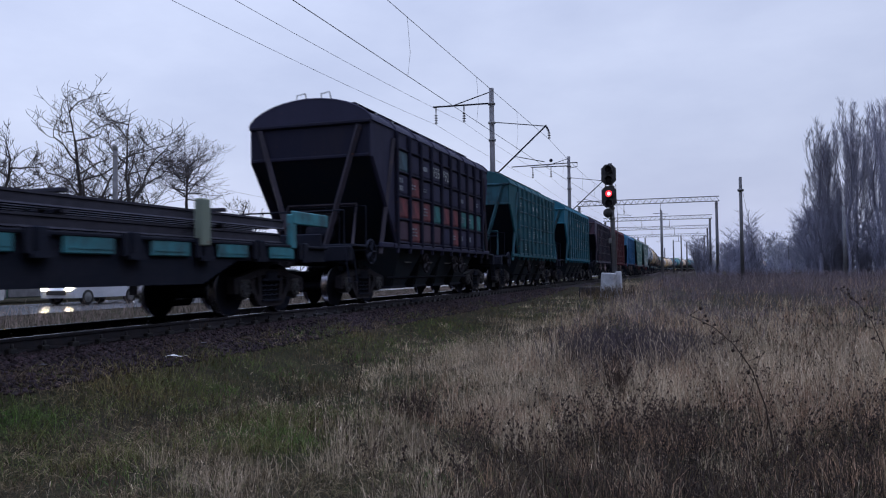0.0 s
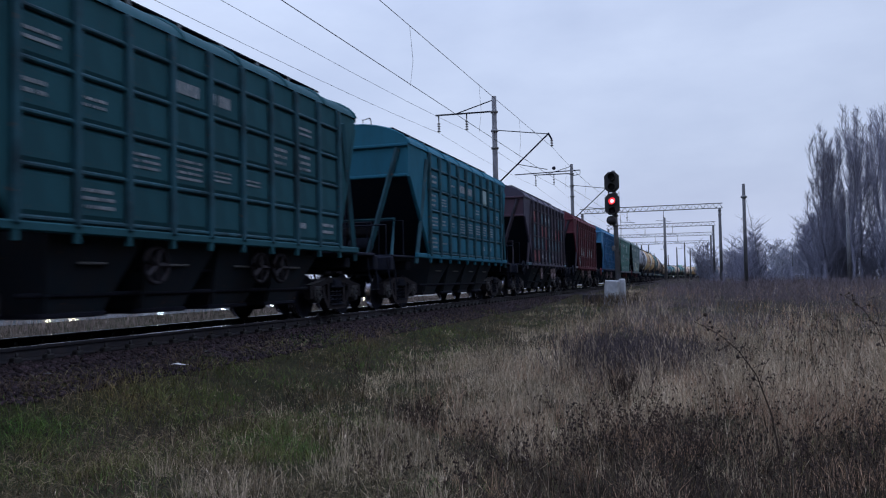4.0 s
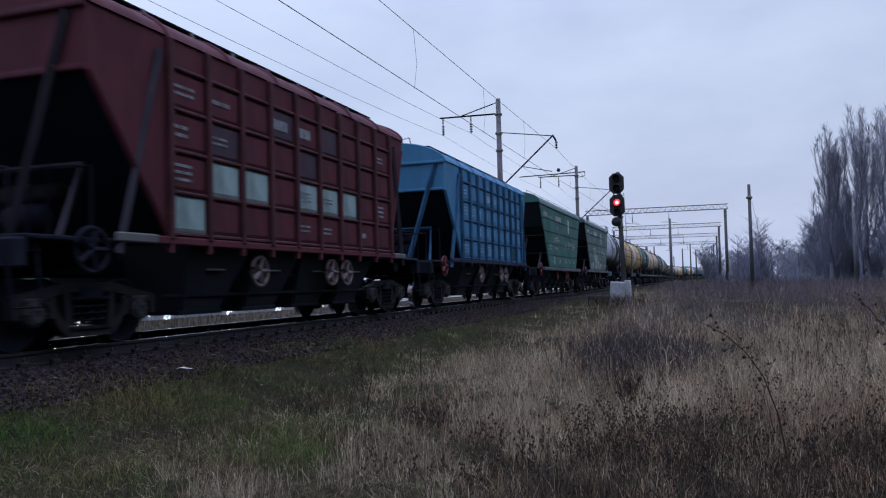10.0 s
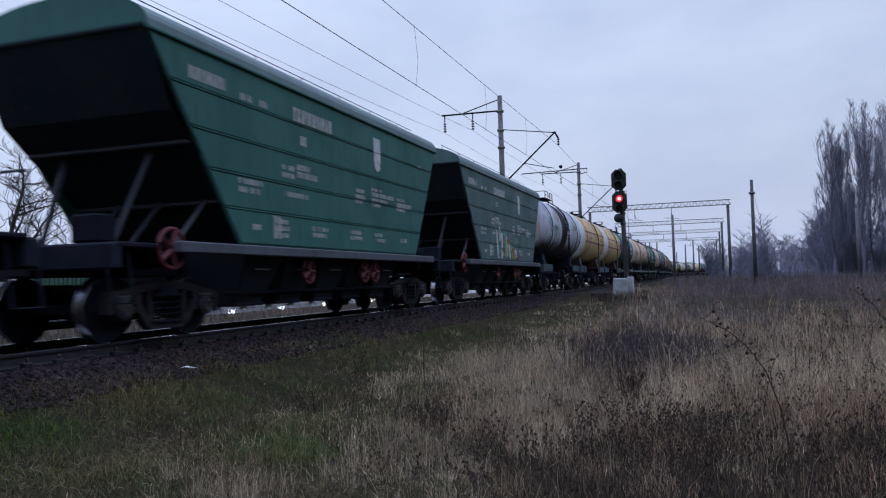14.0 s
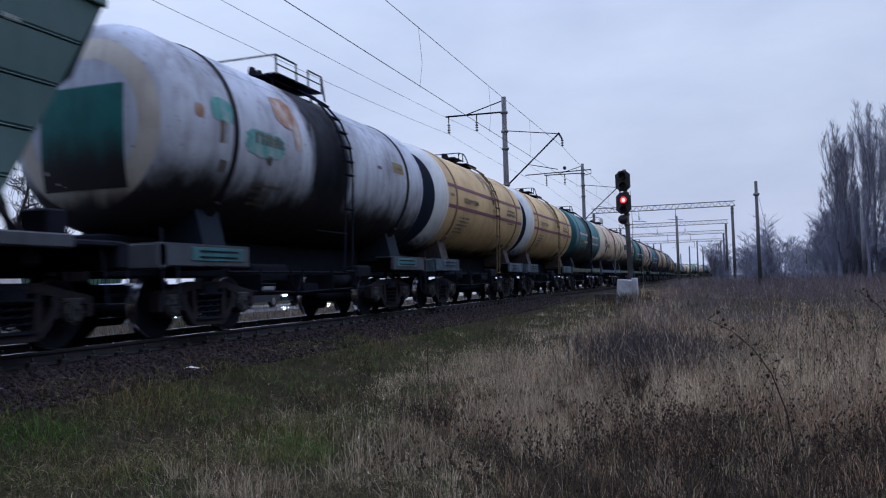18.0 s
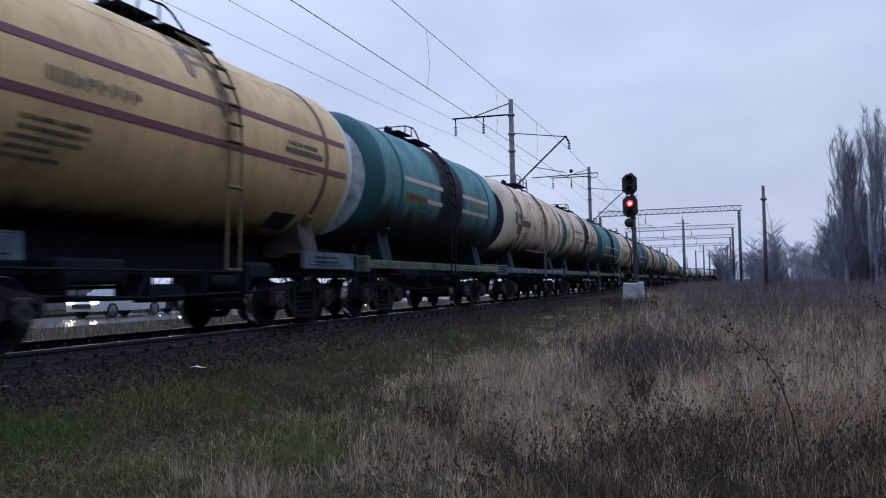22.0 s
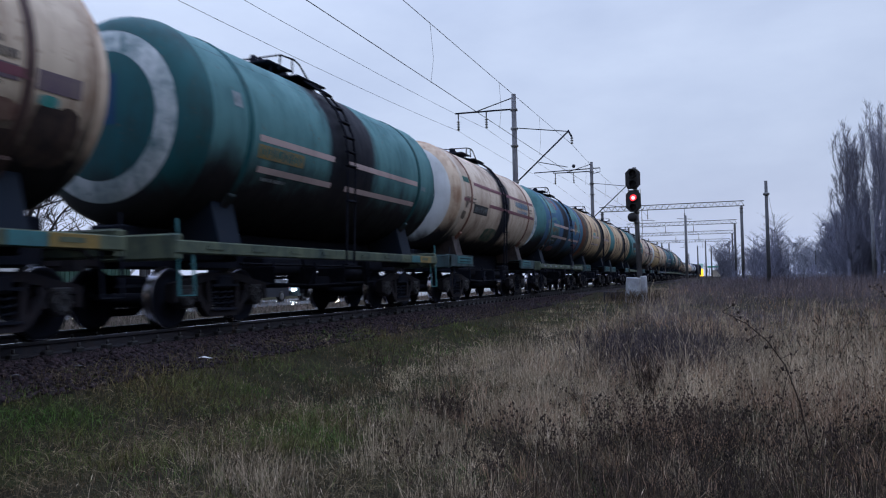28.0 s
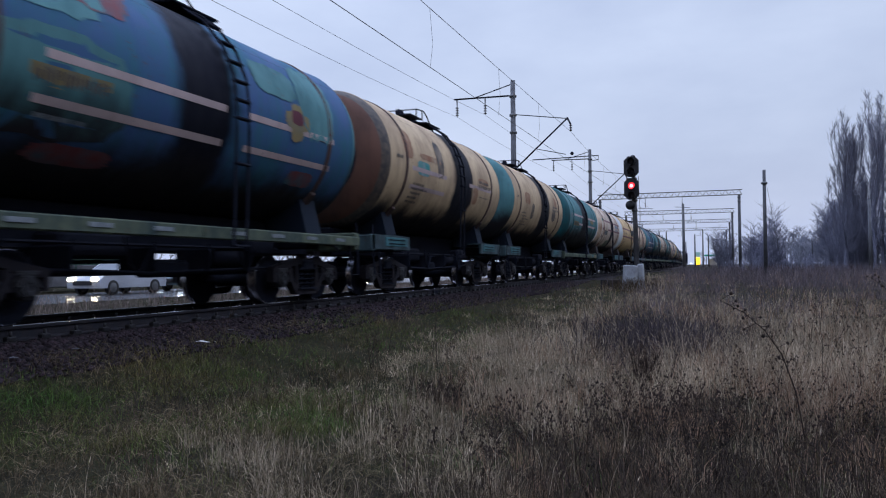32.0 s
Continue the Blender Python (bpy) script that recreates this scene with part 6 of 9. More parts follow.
def side_frame_mesh():
    """Cast bogie side: bowed top chord, two pedestals, open windows and the spring pocket."""
    g = Geo()
    def bar(pts, w, x0, x1):
        for a, b in zip(pts, pts[1:]):
            a, b = Vector((0, *a)), Vector((0, *b))
            d = (b - a).normalized()
            n = Vector((0, -d.z, d.y)) * w / 2
            g.prism([((a + n).y, (a + n).z), ((b + n).y, (b + n).z), ((b - n).y, (b - n).z), ((a - n).y, (a - n).z)], 0, x0, x1)
    bar([(-1.2, 0.62), (-0.75, 0.70), (-0.42, 0.78), (0.42, 0.78), (0.75, 0.70), (1.2, 0.62)], 0.12, -0.08, 0.08)
    bar([(-0.70, 0.62), (-0.52, 0.34), (-0.38, 0.20), (0.38, 0.20), (0.52, 0.34), (0.70, 0.62)], 0.11, -0.075, 0.075)
    for s in (-1, 1):
        bar([(s * 0.40, 0.74), (s * 0.36, 0.22)], 0.10, -0.07, 0.07)
        bar([(s * 1.21, 0.66), (s * 1.20, 0.40)], 0.09, -0.08, 0.08)
        bar([(s * 0.62, 0.66), (s * 0.66, 0.40)], 0.09, -0.08, 0.08)
        g.lathe([(0.0, 0.10), (0.05, 0.10), (0.055, 0.125), (0.105, 0.125), (0.11, 0.10), (0.15, 0.095), (0.165, 0.07), (0.165, -0.1)], 0, (0, s * 0.925, WHEEL_R), 16, [1] * 7, cap=False, smooth=False)
        for q in range(6):
            g.lathe([(0.014, 0.09), (0.014, 0.12), (0.0, 0.122)], 0, (0, s * 0.925 + 0.13 * math.cos(q * 1.047), WHEEL_R + 0.13 * math.sin(q * 1.047)), 6, [1, 1], cap=False)
        g.cbox((0.0, s * 0.925, WHEEL_R + 0.16), (0.19, 0.36, 0.09), 0.03, 1)
        g.box((0.082, s * 0.47, 0.72), (0.02, 0.06, 0.05))
    return g.mesh("side_frame", [GRIME_WARM, AXLEBOX])


def spring_mesh():
    g = Geo()
    for y in (-0.2, 0.0, 0.2):
        pts = [(0.075 * math.cos(a * 0.9), y + 0.075 * math.sin(a * 0.9), 0.27 + a * 0.0125) for a in range(0, 28)]
        g.tube(pts, 0.018, 5)
    g.box((0, 0, 0.255), (0.22, 0.66, 0.03))
    g.box((0, 0, 0.64), (0.22, 0.66, 0.04))
    return g.mesh("spring_nest", GRIME)


def bolster_mesh():
    g = Geo()
    g.cbox((0, 0, 0.70), (2.3, 0.42, 0.22), 0.04)
    g.lathe([(0.2, 0.8), (0.2, 0.9)], 2, (0, 0, 0), 16)
    g.cbox((0, 0, 0.50), (1.3, 1.2, 0.36), 0.05)
    for s in (-1, 1):
        g.cbox((0, s * 0.4, 0.42), (1.7, 0.10, 0.12), 0.02)
        g.tube([(-0.7, s * 0.43, 0.42), (-0.1, s * 0.2, 0.6)], 0.03, 5)
        for x in (-0.76, 0.76):
            g.cbox((x, s * 0.40, 0.45), (0.09, 0.07, 0.32), 0.02)
    return g.mesh("bogie", GRIME)


M_WHEEL, M_SIDE, M_SPRING, M_BOLSTER = wheelset_mesh(), side_frame_mesh(), spring_mesh(), bolster_mesh()


def add_bogies(wagon, half, near=True):
    for s in (-1, 1):
        bog = part("bogie", M_BOLSTER, None, wagon, "greasy black cast bogie", at=pose(0, s * half, 0))
        for k in (-1, 1):
            part("side_frame", M_SIDE, None, bog, at=pose(k * 1.03, 0, 0))
            part("spring_nest", M_SPRING, None, bog, at=pose(k * 1.03, 0, 0))
            w = part("wheelset", M_WHEEL, None, bog, "steel wheelset with bright worn treads", at=pose(0, k * 0.925, WHEEL_R))
            if near:
                ROLLING.append((w, k * 0.925))


def coupler(wagon, end):
    for s in (-1, 1):
        g = Geo()
        g.cbox((0, s * (end - 0.42), 1.02), (0.18, 0.75, 0.2), 0.03)
        g.prism([(-0.24, s * (end - 0.12)), (0.05, s * (end - 0.16)), (0.22, s * (end - 0.02)), (0.24, s * (end + 0.07)), (0.06, s * (end + 0.04)), (-0.1, s * (end + 0.10)), (-0.24, s * (end + 0.02))], 2, 0.88, 1.16)
        g.tube([(0.3, s * (end - 0.6), 1.15), (0.5, s * (end - 0.62), 1.18), (0.95, s * (end - 0.62), 1.12), (1.1, s * (end - 0.62), 1.0)], 0.018, 5)
        g.tube([(-0.25, s * (end - 0.55), 0.98), (-0.3, s * (end - 0.2), 0.62), (-0.28, s * (end + 0.05), 0.55)], 0.03, 6)
        part("coupler", g, GRIME_WARM, wagon)


def handwheel(name_parent, x, y, z, r, mat):
    g = Geo()
    n = 18
    ring = [(x, y + r * math.cos(a * 2 * math.pi / n), z + r * math.sin(a * 2 * math.pi / n)) for a in range(n + 1)]
    g.tube(ring, 0.034, 6, cap=False)
    for k in range(5):
        a = k * 2 * math.pi / 5
        g.tube([(x, y, z), (x, y + r * math.cos(a), z + r * math.sin(a))], 0.046, 4)
    g.tube([(x + 0.03, y, z), (x - 0.35, y, z)], 0.035, 6)
    part("handwheel", g, mat, name_parent, "spoked handwheel")


# ---------------------------------------------------------------- ribbed grain hopper
def lettering(rows, x, mat_geo, seed):
    """Unreadable stencilled lines: rows of small bars on the plane x; rows = (y, z, width, height)."""
    rnd = random.Random(seed)
    for y, z, w, h in rows:
        k = y
        while k < y + w - 0.02:
            step = min(y + w - k, h * rnd.uniform(0.35, 0.75))
            if h > 0.25 or rnd.random() < 0.88:
                mat_geo.box((x, k + step * 0.45, z), (0.006, step * 0.72, h))
            k += step


def roof_points(half, eave, rise, n=14, power=0.62):
    pts = []
    for i in range(n + 1):
        x = half * math.cos(math.pi * (1 - i / n))
        pts.append((x, eave + rise * max(0.0, 1 - (x / half) ** 2) ** power))
    return pts


CHUTE = paint("sooty_chute_steel", (0.013, 0.020, 0.028), amount=0.6, scale=2.0, rough=0.8, specular=0.1)
# the shade under the sloping end plate is painted in as near-black
P_ENDSHADE = paint("shade_black_end_plate", (0.008, 0.014, 0.026), amount=0.4, rough=0.8, specular=0.08)
GREYBAR = paint("grey_bar_paint", (0.09, 0.095, 0.10), amount=0.4)


def hopper_underside(w, wheel_mat, wheels, chutes=4, lowz=0.36):
    g = Geo()
    g.cbox((0, 0, 1.08), (0.42, 12.7, 0.30), 0.03)
    part("centre_sill", g, GRIME, w)
    for s in (-1, 1):
        for name, y, z, sx, sy, sz in (("headstock", 6.5, 1.18, 2.9, 0.22, 0.36), ("cross_beam", 5.1, 1.16, 2.7, 0.3, 0.24)):
            g = Geo()
            g.cbox((0, s * y, z), (sx, sy, sz), 0.03)
            part(name, g, GRIME, w)
    L = 7.0 / chutes
    for k in range(chutes):
        y = -3.5 + L * (k + 0.5)
        for s in (-1, 1):
            g = Geo()
            top = [(s * 1.5, y - L * 0.49, 1.40), (s * 1.5, y + L * 0.49, 1.40), (s * 0.10, y + L * 0.49, 1.40), (s * 0.10, y - L * 0.49, 1.40)]
            bot = [(s * 1.02, y - L * 0.30, lowz), (s * 1.02, y + L * 0.30, lowz), (s * 0.35, y + L * 0.30, lowz), (s * 0.35, y - L * 0.30, lowz)]
            g.add(top + bot, [(0, 1, 5, 4), (1, 2, 6, 5), (2, 3, 7, 6), (3, 0, 4, 7), (4, 5, 6, 7)])
            g.tube([(s * 1.42, y - L * 0.45, 1.34), (s * 1.06, y - L * 0.27, lowz + 0.05)], 0.035, 4)
            chute = part("chute", g, CHUTE, w)
            g = Geo()
            g.cbox((s * 0.70, y, lowz), (0.75, L * 0.66, 0.07), 0.015)
            part("chute_gate", g, GRIME, chute)
            g = Geo()
            g.cbox((s * 1.36, y, 1.02), (0.03, 0.5, 0.035), 0.01)
            part("gate_bar", g, GREYBAR, chute)
    for s in (-1, 1):
        g = Geo()
        g.tube([(s * 1.12, -3.6, 0.62), (s * 1.12, 3.6, 0.62)], 0.04, 6)
        g.tube([(s * 1.2, -1.6, 0.95), (s * 1.2, 1.9, 0.95)], 0.03, 5)
        part("gate_shaft", g, GRIME, w)
    for y, z, r in wheels:
        handwheel(w, 1.5, y, z, r, wheel_mat)


def ribbed_hopper(label, paint_mat, end_mat, cells=None, wheel_mat=GRIME_WARM, wheels=((-1.55, 1.0, 0.25), (1.2, 1.0, 0.25), (1.9, 1.0, 0.25)), letters=(), seed=1, brake=GRIME, skirt=None, strut=None, tip=None, rib=None, text=WHITE_TEXT):
    """A grain hopper wagon with a grid of ribs on its sides; cells = {(column, row): material} of repainted panels."""
    w = thing("hopper_wagon", label, "freight wagon", "hopper wagons of the train")
    X, zb, ze, bl = 1.57, 1.45, 4.33, 4.1
    ends = {-1: 5.66, 1: 5.04}
    knee = {-1: 3.46, 1: 4.05}
    tl = 5.4
    cols, rows = 9, 4
    # sides: far side plate, near side panels one by one
    for s in (-1, 1):
        g = Geo()
        outline = [(-bl, zb), (bl, zb), (ends[1], knee[1]), (ends[1], ze), (-ends[-1], ze), (-ends[-1], knee[-1])]
        g.prism(outline, 0, s * X - 0.02, s * X + 0.02)
        part("side_wall", g, paint_mat, w)
    cw, chh = 2 * bl / cols, (ze - 0.42 - zb - 0.06) / rows
    cellg = Geo()
    a, b, d = cw / 2 - 0.045, chh / 2 - 0.04, 0.05
    cellg.add([(0, -a, -b), (0, a, -b), (0, a, b), (0, -a, b), (0.022, -a + d, -b + d), (0.022, a - d, -b + d), (0.022, a - d, b - d), (0.022, -a + d, b - d)],
              [(0, 1, 5, 4), (1, 2, 6, 5), (2, 3, 7, 6), (3, 0, 4, 7), (4, 5, 6, 7)])
    meshes = {}
    for i in range(cols):
        for j in range(rows):
            m = (cells or {}).get((i, j), paint_mat)
            if m.name not in meshes:
                meshes[m.name] = cellg.mesh("panel", m)
            part("panel", meshes[m.name], None, w, at=pose(X + 0.022, -bl + cw * (i + 0.5), zb + 0.06 + chh * (j + 0.5)))
    for i in range(cols + 1):
        g = Geo()
        g.cbox((X + 0.065, -bl + cw * i, (zb + ze) / 2 - 0.02), (0.12, 0.10, ze - zb + 0.02), 0.025)
        part("rib", g, rib or strut or paint_mat, w)
    for j in range(0, rows + 1):
        g = Geo()
        g.cbox((X + 0.045, 0, zb + 0.06 + chh * j), (0.07, 2 * bl, 0.065), 0.02)
        part("horizontal_rib", g, rib or strut or paint_mat, w)
    for s in (-1, 1):
        g = Geo()
        g.tube([(X + 0.03, s * (ends[s] - 0.03), knee[s] + 0.02), (X + 0.03, s * bl, zb + 0.04)], 0.035, 4)
        part("edge_stiffener", g, paint_mat, w)
        g = Geo()
        g.tube([(X + 0.06, s * (bl + 0.2), ze - 0.25), (X - 0.02, s * (bl + 0.95), 1.2)], 0.065, 4)
        part("side_brace", g, strut or paint_mat, w)
    for i in range(cols + 1):
        g = Geo()
        g.box((-X - 0.06, -bl + cw * i, (zb + ze) / 2), (0.1, 0.1, ze - zb))
        part("rib", g, paint_mat, w)
    for s in (-1, 1):
        g = Geo()
        g.cbox((s * (X + 0.02), 0, zb - 0.04), (0.14, 2 * bl + 0.5, 0.12), 0.02)
        for i in range(0, cols + 1, 1):
            g.box((s * (X + 0.06), -bl + cw * i, zb - 0.14), (0.07, 0.07, 0.14))
        part("bottom_rail", g, skirt or paint_mat, w)
    # ends: upright band on top, sloping hopper plate below in a shade-dark tone, ribs and struts
    for s in (-1, 1):
        g = Geo()
        tl = ends[s]
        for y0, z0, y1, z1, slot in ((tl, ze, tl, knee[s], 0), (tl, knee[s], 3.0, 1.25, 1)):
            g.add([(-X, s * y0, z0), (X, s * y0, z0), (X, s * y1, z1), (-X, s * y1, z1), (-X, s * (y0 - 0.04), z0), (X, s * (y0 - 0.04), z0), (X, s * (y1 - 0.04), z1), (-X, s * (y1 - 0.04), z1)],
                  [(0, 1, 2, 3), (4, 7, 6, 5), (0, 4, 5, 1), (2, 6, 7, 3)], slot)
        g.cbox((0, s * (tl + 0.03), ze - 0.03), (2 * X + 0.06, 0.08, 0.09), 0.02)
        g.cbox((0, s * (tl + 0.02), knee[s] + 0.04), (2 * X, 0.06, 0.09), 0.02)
        part("end_wall", g, [end_mat, P_ENDSHADE], w)
        for x in (-1.0, 1.0):
            g = Geo()
            g.tube([(x * 1.32, s * (tl + 0.04), ze - 0.1), (x * 0.45, s * 5.75, 1.4)], 0.075, 4)
            part("end_strut", g, strut or end_mat, w)
        for x in (-1, 1):
            g = Geo()
            g.cbox((x * (X + 0.01), s * (bl + 0.62), zb - 0.03), (0.10, 0.78, 0.13), 0.02)
            part("rail_tip", g, tip or skirt or paint_mat, w)
        g = Geo()
        g.cbox((0, s * 5.6, 1.37), (2.9, 1.7, 0.07), 0.02)
        for x in (-0.5, 0.55):
            g.tube([(x, s * 5.2, 1.4), (x, s * 5.2, 2.35), (x + 0.7, s * 5.2, 2.35), (x + 0.7, s * 5.2, 1.4)], 0.022, 5)
        part("end_platform", g, GRIME, w)
        g = Geo()
        g.tube([(-1.05, s * 5.55, 1.4), (-0.92, s * 5.0, 2.42), (0.92, s * 5.0, 2.42), (1.05, s * 5.55, 1.4)], 0.045, 5)
        part("end_frame", g, strut or end_mat, w)
        g = Geo()
        g.lathe([(0, -0.62), (0.12, -0.6), (0.15, -0.5), (0.15, 0.5), (0.12, 0.6), (0, 0.62)], 0, (-0.35, s * 4.62, 2.12), 14, cap=False)
        part("air_reservoir", g, GRIME_WARM, w)
        g = Geo()
        g.tube([(-1.3, s * 6.55, 1.4), (-1.3, s * 6.55, 2.15), (1.3, s * 6.55, 2.15), (1.3, s * 6.55, 1.4)], 0.02, 5)
        part("end_handrail", g, GRIME, w)
        g = Geo()
        g.lathe([(0, -0.35), (0.17, -0.33), (0.2, -0.1), (0.2, 0.25), (0.12, 0.33), (0, 0.35)], 0, (-0.1, s * 4.9, 1.75), 14, cap=False)
        part("brake_cylinder", g, GRIME, w)
        g = Geo()
        g.tube([(1.35, s * 6.2, 1.3), (1.45, s * 6.2, 0.55), (1.45, s * 6.62, 0.55), (1.35, s * 6.62, 1.3)], 0.022, 5)
        part("footstep", g, GRIME, w)
    if brake:
        handwheel(w, 1.46, -5.42, 1.24, 0.28, brake)
    # roof
    g = Geo()
    arc = roof_points(X + 0.05, ze, 0.58)
    n = len(arc)
    for s in (-1, 1):
        g.add([(x, s * (ends[s] + 0.02), z) for x, z in arc], [tuple(range(n)) if s < 0 else tuple(range(n))[::-1]])
    tl = 5.4
    steps = [-ends[-1] - 0.02, -2.8, 0, 2.8, ends[1] + 0.02]
    g.add([(x, y, z) for y in steps for x, z in arc], [(k * n + i, k * n + i + 1, (k + 1) * n + i + 1, (k + 1) * n + i) for k in range(4) for i in range(n - 1)], 0, True)
    part("roof", g, paint_mat, w)
    for y in np.linspace(-ends[-1], ends[1], 8):
        g = Geo()
        g.tube([(x, y, z + 0.01) for x, z in arc], 0.03, 4)
        part("roof_rib", g, paint_mat, w)
    for s in (-1, 1):
        g = Geo()
        g.cbox((s * 0.78, -0.3, ze + 0.545), (0.40, 9.7, 0.035), 0.01)
        for k in range(9):
            g.box((s * 0.97, -5.0 + k * 1.17, ze + 0.50), (0.05, 0.06, 0.11), 1)
        part("roof_walkway", g, [GRIME, WHITE_TEXT], w, "dark plank walkway on the roof")
    for y in (-3.6, -1.2, 1.2, 3.6):
        g = Geo()
        g.lathe([(0.3, 0), (0.3, 0.1), (0.24, 0.16), (0, 0.18)], 2, (0, y, ze + 0.55), 14, cap=False)
        part("roof_hatch", g, paint_mat, w)
    g = Geo()
    for x in (-0.4, 0.25):
        g.tube([(x, -5.5, ze + 0.53), (x, -5.5, ze + 0.74), (x + 0.22, -5.5, ze + 0.78), (x + 0.28, -5.5, ze + 0.53)], 0.016, 5)
    part("hand_loop", g, GRIME, w)
    if letters:
        g = Geo()
        lettering(letters, X + 0.052, g, seed)
        tagged(part("stencilling", g, text, w, "rows of faded white stencilled marks"), kind="stuff")
    hopper_underside(w, wheel_mat, wheels)
    add_bogies(w, 5.05)
    coupler(w, 7.12)
    return w


def painted_word(body, height):
    """Outline of a word in the built-in font, as flat points and faces."""
    cu = bpy.data.curves.new("word", "FONT")
    cu.body, cu.size, cu.resolution_u = body, height * 1.38, 3
    ob = new("word", cu)
    me = ob.evaluated_get(bpy.context.evaluated_depsgraph_get()).to_mesh()
    v, f = [(p.co.x, p.co.y) for p in me.vertices], [tuple(p.vertices) for p in me.polygons]
    bpy.data.objects.remove(ob)
    bpy.data.curves.remove(cu)
    return v, f


def cell_text(spec, bl=4.1, zb=1.45, cols=9, chh=0.6):
    """Rows of marks inside panels; spec = (column, row, lines, height, width share)."""
    cw, out = 2 * bl / cols, []
    for i, j, lines, h, share in spec:
        for k in range(lines):
            out.append((-bl + cw * i + 0.11, zb + 0.06 + chh * (j + 0.5) + (k - (lines - 1) / 2) * -h * 1.7, (cw - 0.22) * share, h * (0.72 if h < 0.1 else 1.0)))
    return out


def smooth_hopper(label, paint_mat, roof_mat, end_mat, graffiti=False, seed=3):
    """A hopper wagon with smooth creased sides, a rounded roof and sloping ends."""
    w = thing("hopper_wagon", label, "freight wagon", "hopper wagons of the train")
    X, zb, ze, bl, tl = 1.57, 1.42, 4.38, 4.28, 6.05
    rows = 5
    levels = [zb, 2.0, 2.56, 3.14, 3.74, ze]
    def yl(z, foot=4.28):
        return foot + (tl - foot) * (z - zb) / (ze - zb)

    def yf(z):
        return -yl(z, 3.82)
    for s in (-1, 1):
        for k in range(rows):
            z0, z1 = levels[k], levels[k + 1] - 0.02
            g = Geo()
            x = s * X
            g.add([(x, yf(z0), z0), (x, yl(z0), z0), (x, yl(z1), z1), (x, yf(z1), z1), (x + s * 0.02, yf(z0) + 0.03, z0 + 0.03), (x + s * 0.02, yl(z0) - 0.03, z0 + 0.03), (x + s * 0.02, yl(z1) - 0.03, z1 - 0.02), (x + s * 0.02, yf(z1) + 0.03, z1 - 0.02)],
                  [(0, 1, 5, 4), (1, 2, 6, 5), (2, 3, 7, 6), (3, 0, 4, 7), (4, 5, 6, 7)])
            part("side_panel", g, paint_mat, w)
    for s in (-1, 1):
        g = Geo()
        g.prism([(-3.82, zb), (bl, zb), (tl, ze), (-tl, ze)], 0, s * (X - 0.03) - 0.02, s * (X - 0.03) + 0.02)
        part("side_wall", g, paint_mat, w)
        for k in range(1, rows):
            g = Geo()
            g.cbox((s * (X + 0.012), (yl(levels[k]) + yf(levels[k])) / 2, levels[k] - 0.01), (0.038, yl(levels[k]) - yf(levels[k]) - 0.1, 0.022), 0.008)
            part("crease_rib", g, paint_mat, w)
        g = Geo()
        g.cbox((s * (X + 0.02), 0, zb - 0.10), (0.16, 2 * bl + 2.3, 0.17), 0.02)
        part("bottom_rail", g, P_FRAMEGREY, w, "grey painted bottom rail")
        g = Geo()
        g.cbox((s * (X + 0.03), 0, ze - 0.04), (0.07, 2 * tl, 0.06), 0.015)
        part("eave_rail", g, paint_mat, w)
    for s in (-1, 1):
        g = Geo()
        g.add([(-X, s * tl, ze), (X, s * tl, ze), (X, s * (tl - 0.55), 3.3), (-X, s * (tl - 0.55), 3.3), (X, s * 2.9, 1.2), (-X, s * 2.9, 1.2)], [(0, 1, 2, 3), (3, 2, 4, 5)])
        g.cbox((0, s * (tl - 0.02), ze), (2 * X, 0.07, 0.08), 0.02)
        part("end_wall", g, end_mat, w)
        g = Geo()
        for z in (2.9, 2.1):
            y = 2.9 + (tl - 0.55 - 2.9) * (z - 1.2) / 2.1
            g.cbox((0, s * (y + 0.05), z), (2 * X - 0.1, 0.1, 0.07), 0.02)
        for x in (-0.95, 0.75):
            g.tube([(x, s * 4.8, 3.05), (x + (0.2 if x < 0 else -0.2), s * 5.6, 1.35)], 0.06, 4)
        for x in (-0.4, 0.4, 1.25):
            g.tube([(x, s * 4.3, 2.1), (x, s * 5.1, 1.35)], 0.05, 4)
        part("end_strut", g, P_STRUT, w)
        g = Geo()
        g.cbox((0, s * 5.65, 1.33), (2.9, 1.7, 0.08), 0.02)
        g.cbox((0.6, s * 6.0, 1.6), (0.5, 0.35, 0.4), 0.03)
        g.lathe([(0, -0.35), (0.18, -0.33), (0.2, 0.25), (0, 0.35)], 0, (-0.1, s * 5.0, 1.65), 12, cap=False)
        part("end_platform", g, GRIME, w)
        g = Geo()
        g.tube([(1.35, s * 6.2, 1.3), (1.45, s * 6.2, 0.55), (1.45, s * 6.62, 0.55), (1.35, s * 6.62, 1.3)], 0.022, 5)
        part("footstep", g, GRIME, w)
    g = Geo()
    arc = roof_points(X + 0.05, ze - 0.02, 0.60, 24, 0.42)
    n = len(arc)
    steps = [-tl - 0.0, -1.9, 1.9, tl + 0.0]
    g.add([(x, y, z) for y in steps for x, z in arc], [(k * n + i, k * n + i + 1, (k + 1) * n + i + 1, (k + 1) * n + i) for k in range(3) for i in range(4, n - 5)], 0, True)
    for i in (0, 1, 2, 3, n - 5, n - 4, n - 3, n - 2):
        g.add([(x, y, z) for y in (steps[0], steps[-1]) for x, z in arc[i:i + 2]], [(0, 1, 3, 2)], 1, True)
    part("roof", g, [roof_mat, P_FASCIA], w, "rounded pale grey-green roof")
    for s in (-1, 1):
        g = Geo()
        g.add([(x, s * (tl + 0.004), z) for x, z in arc], [tuple(range(n)) if s < 0 else tuple(range(n))[::-1]])
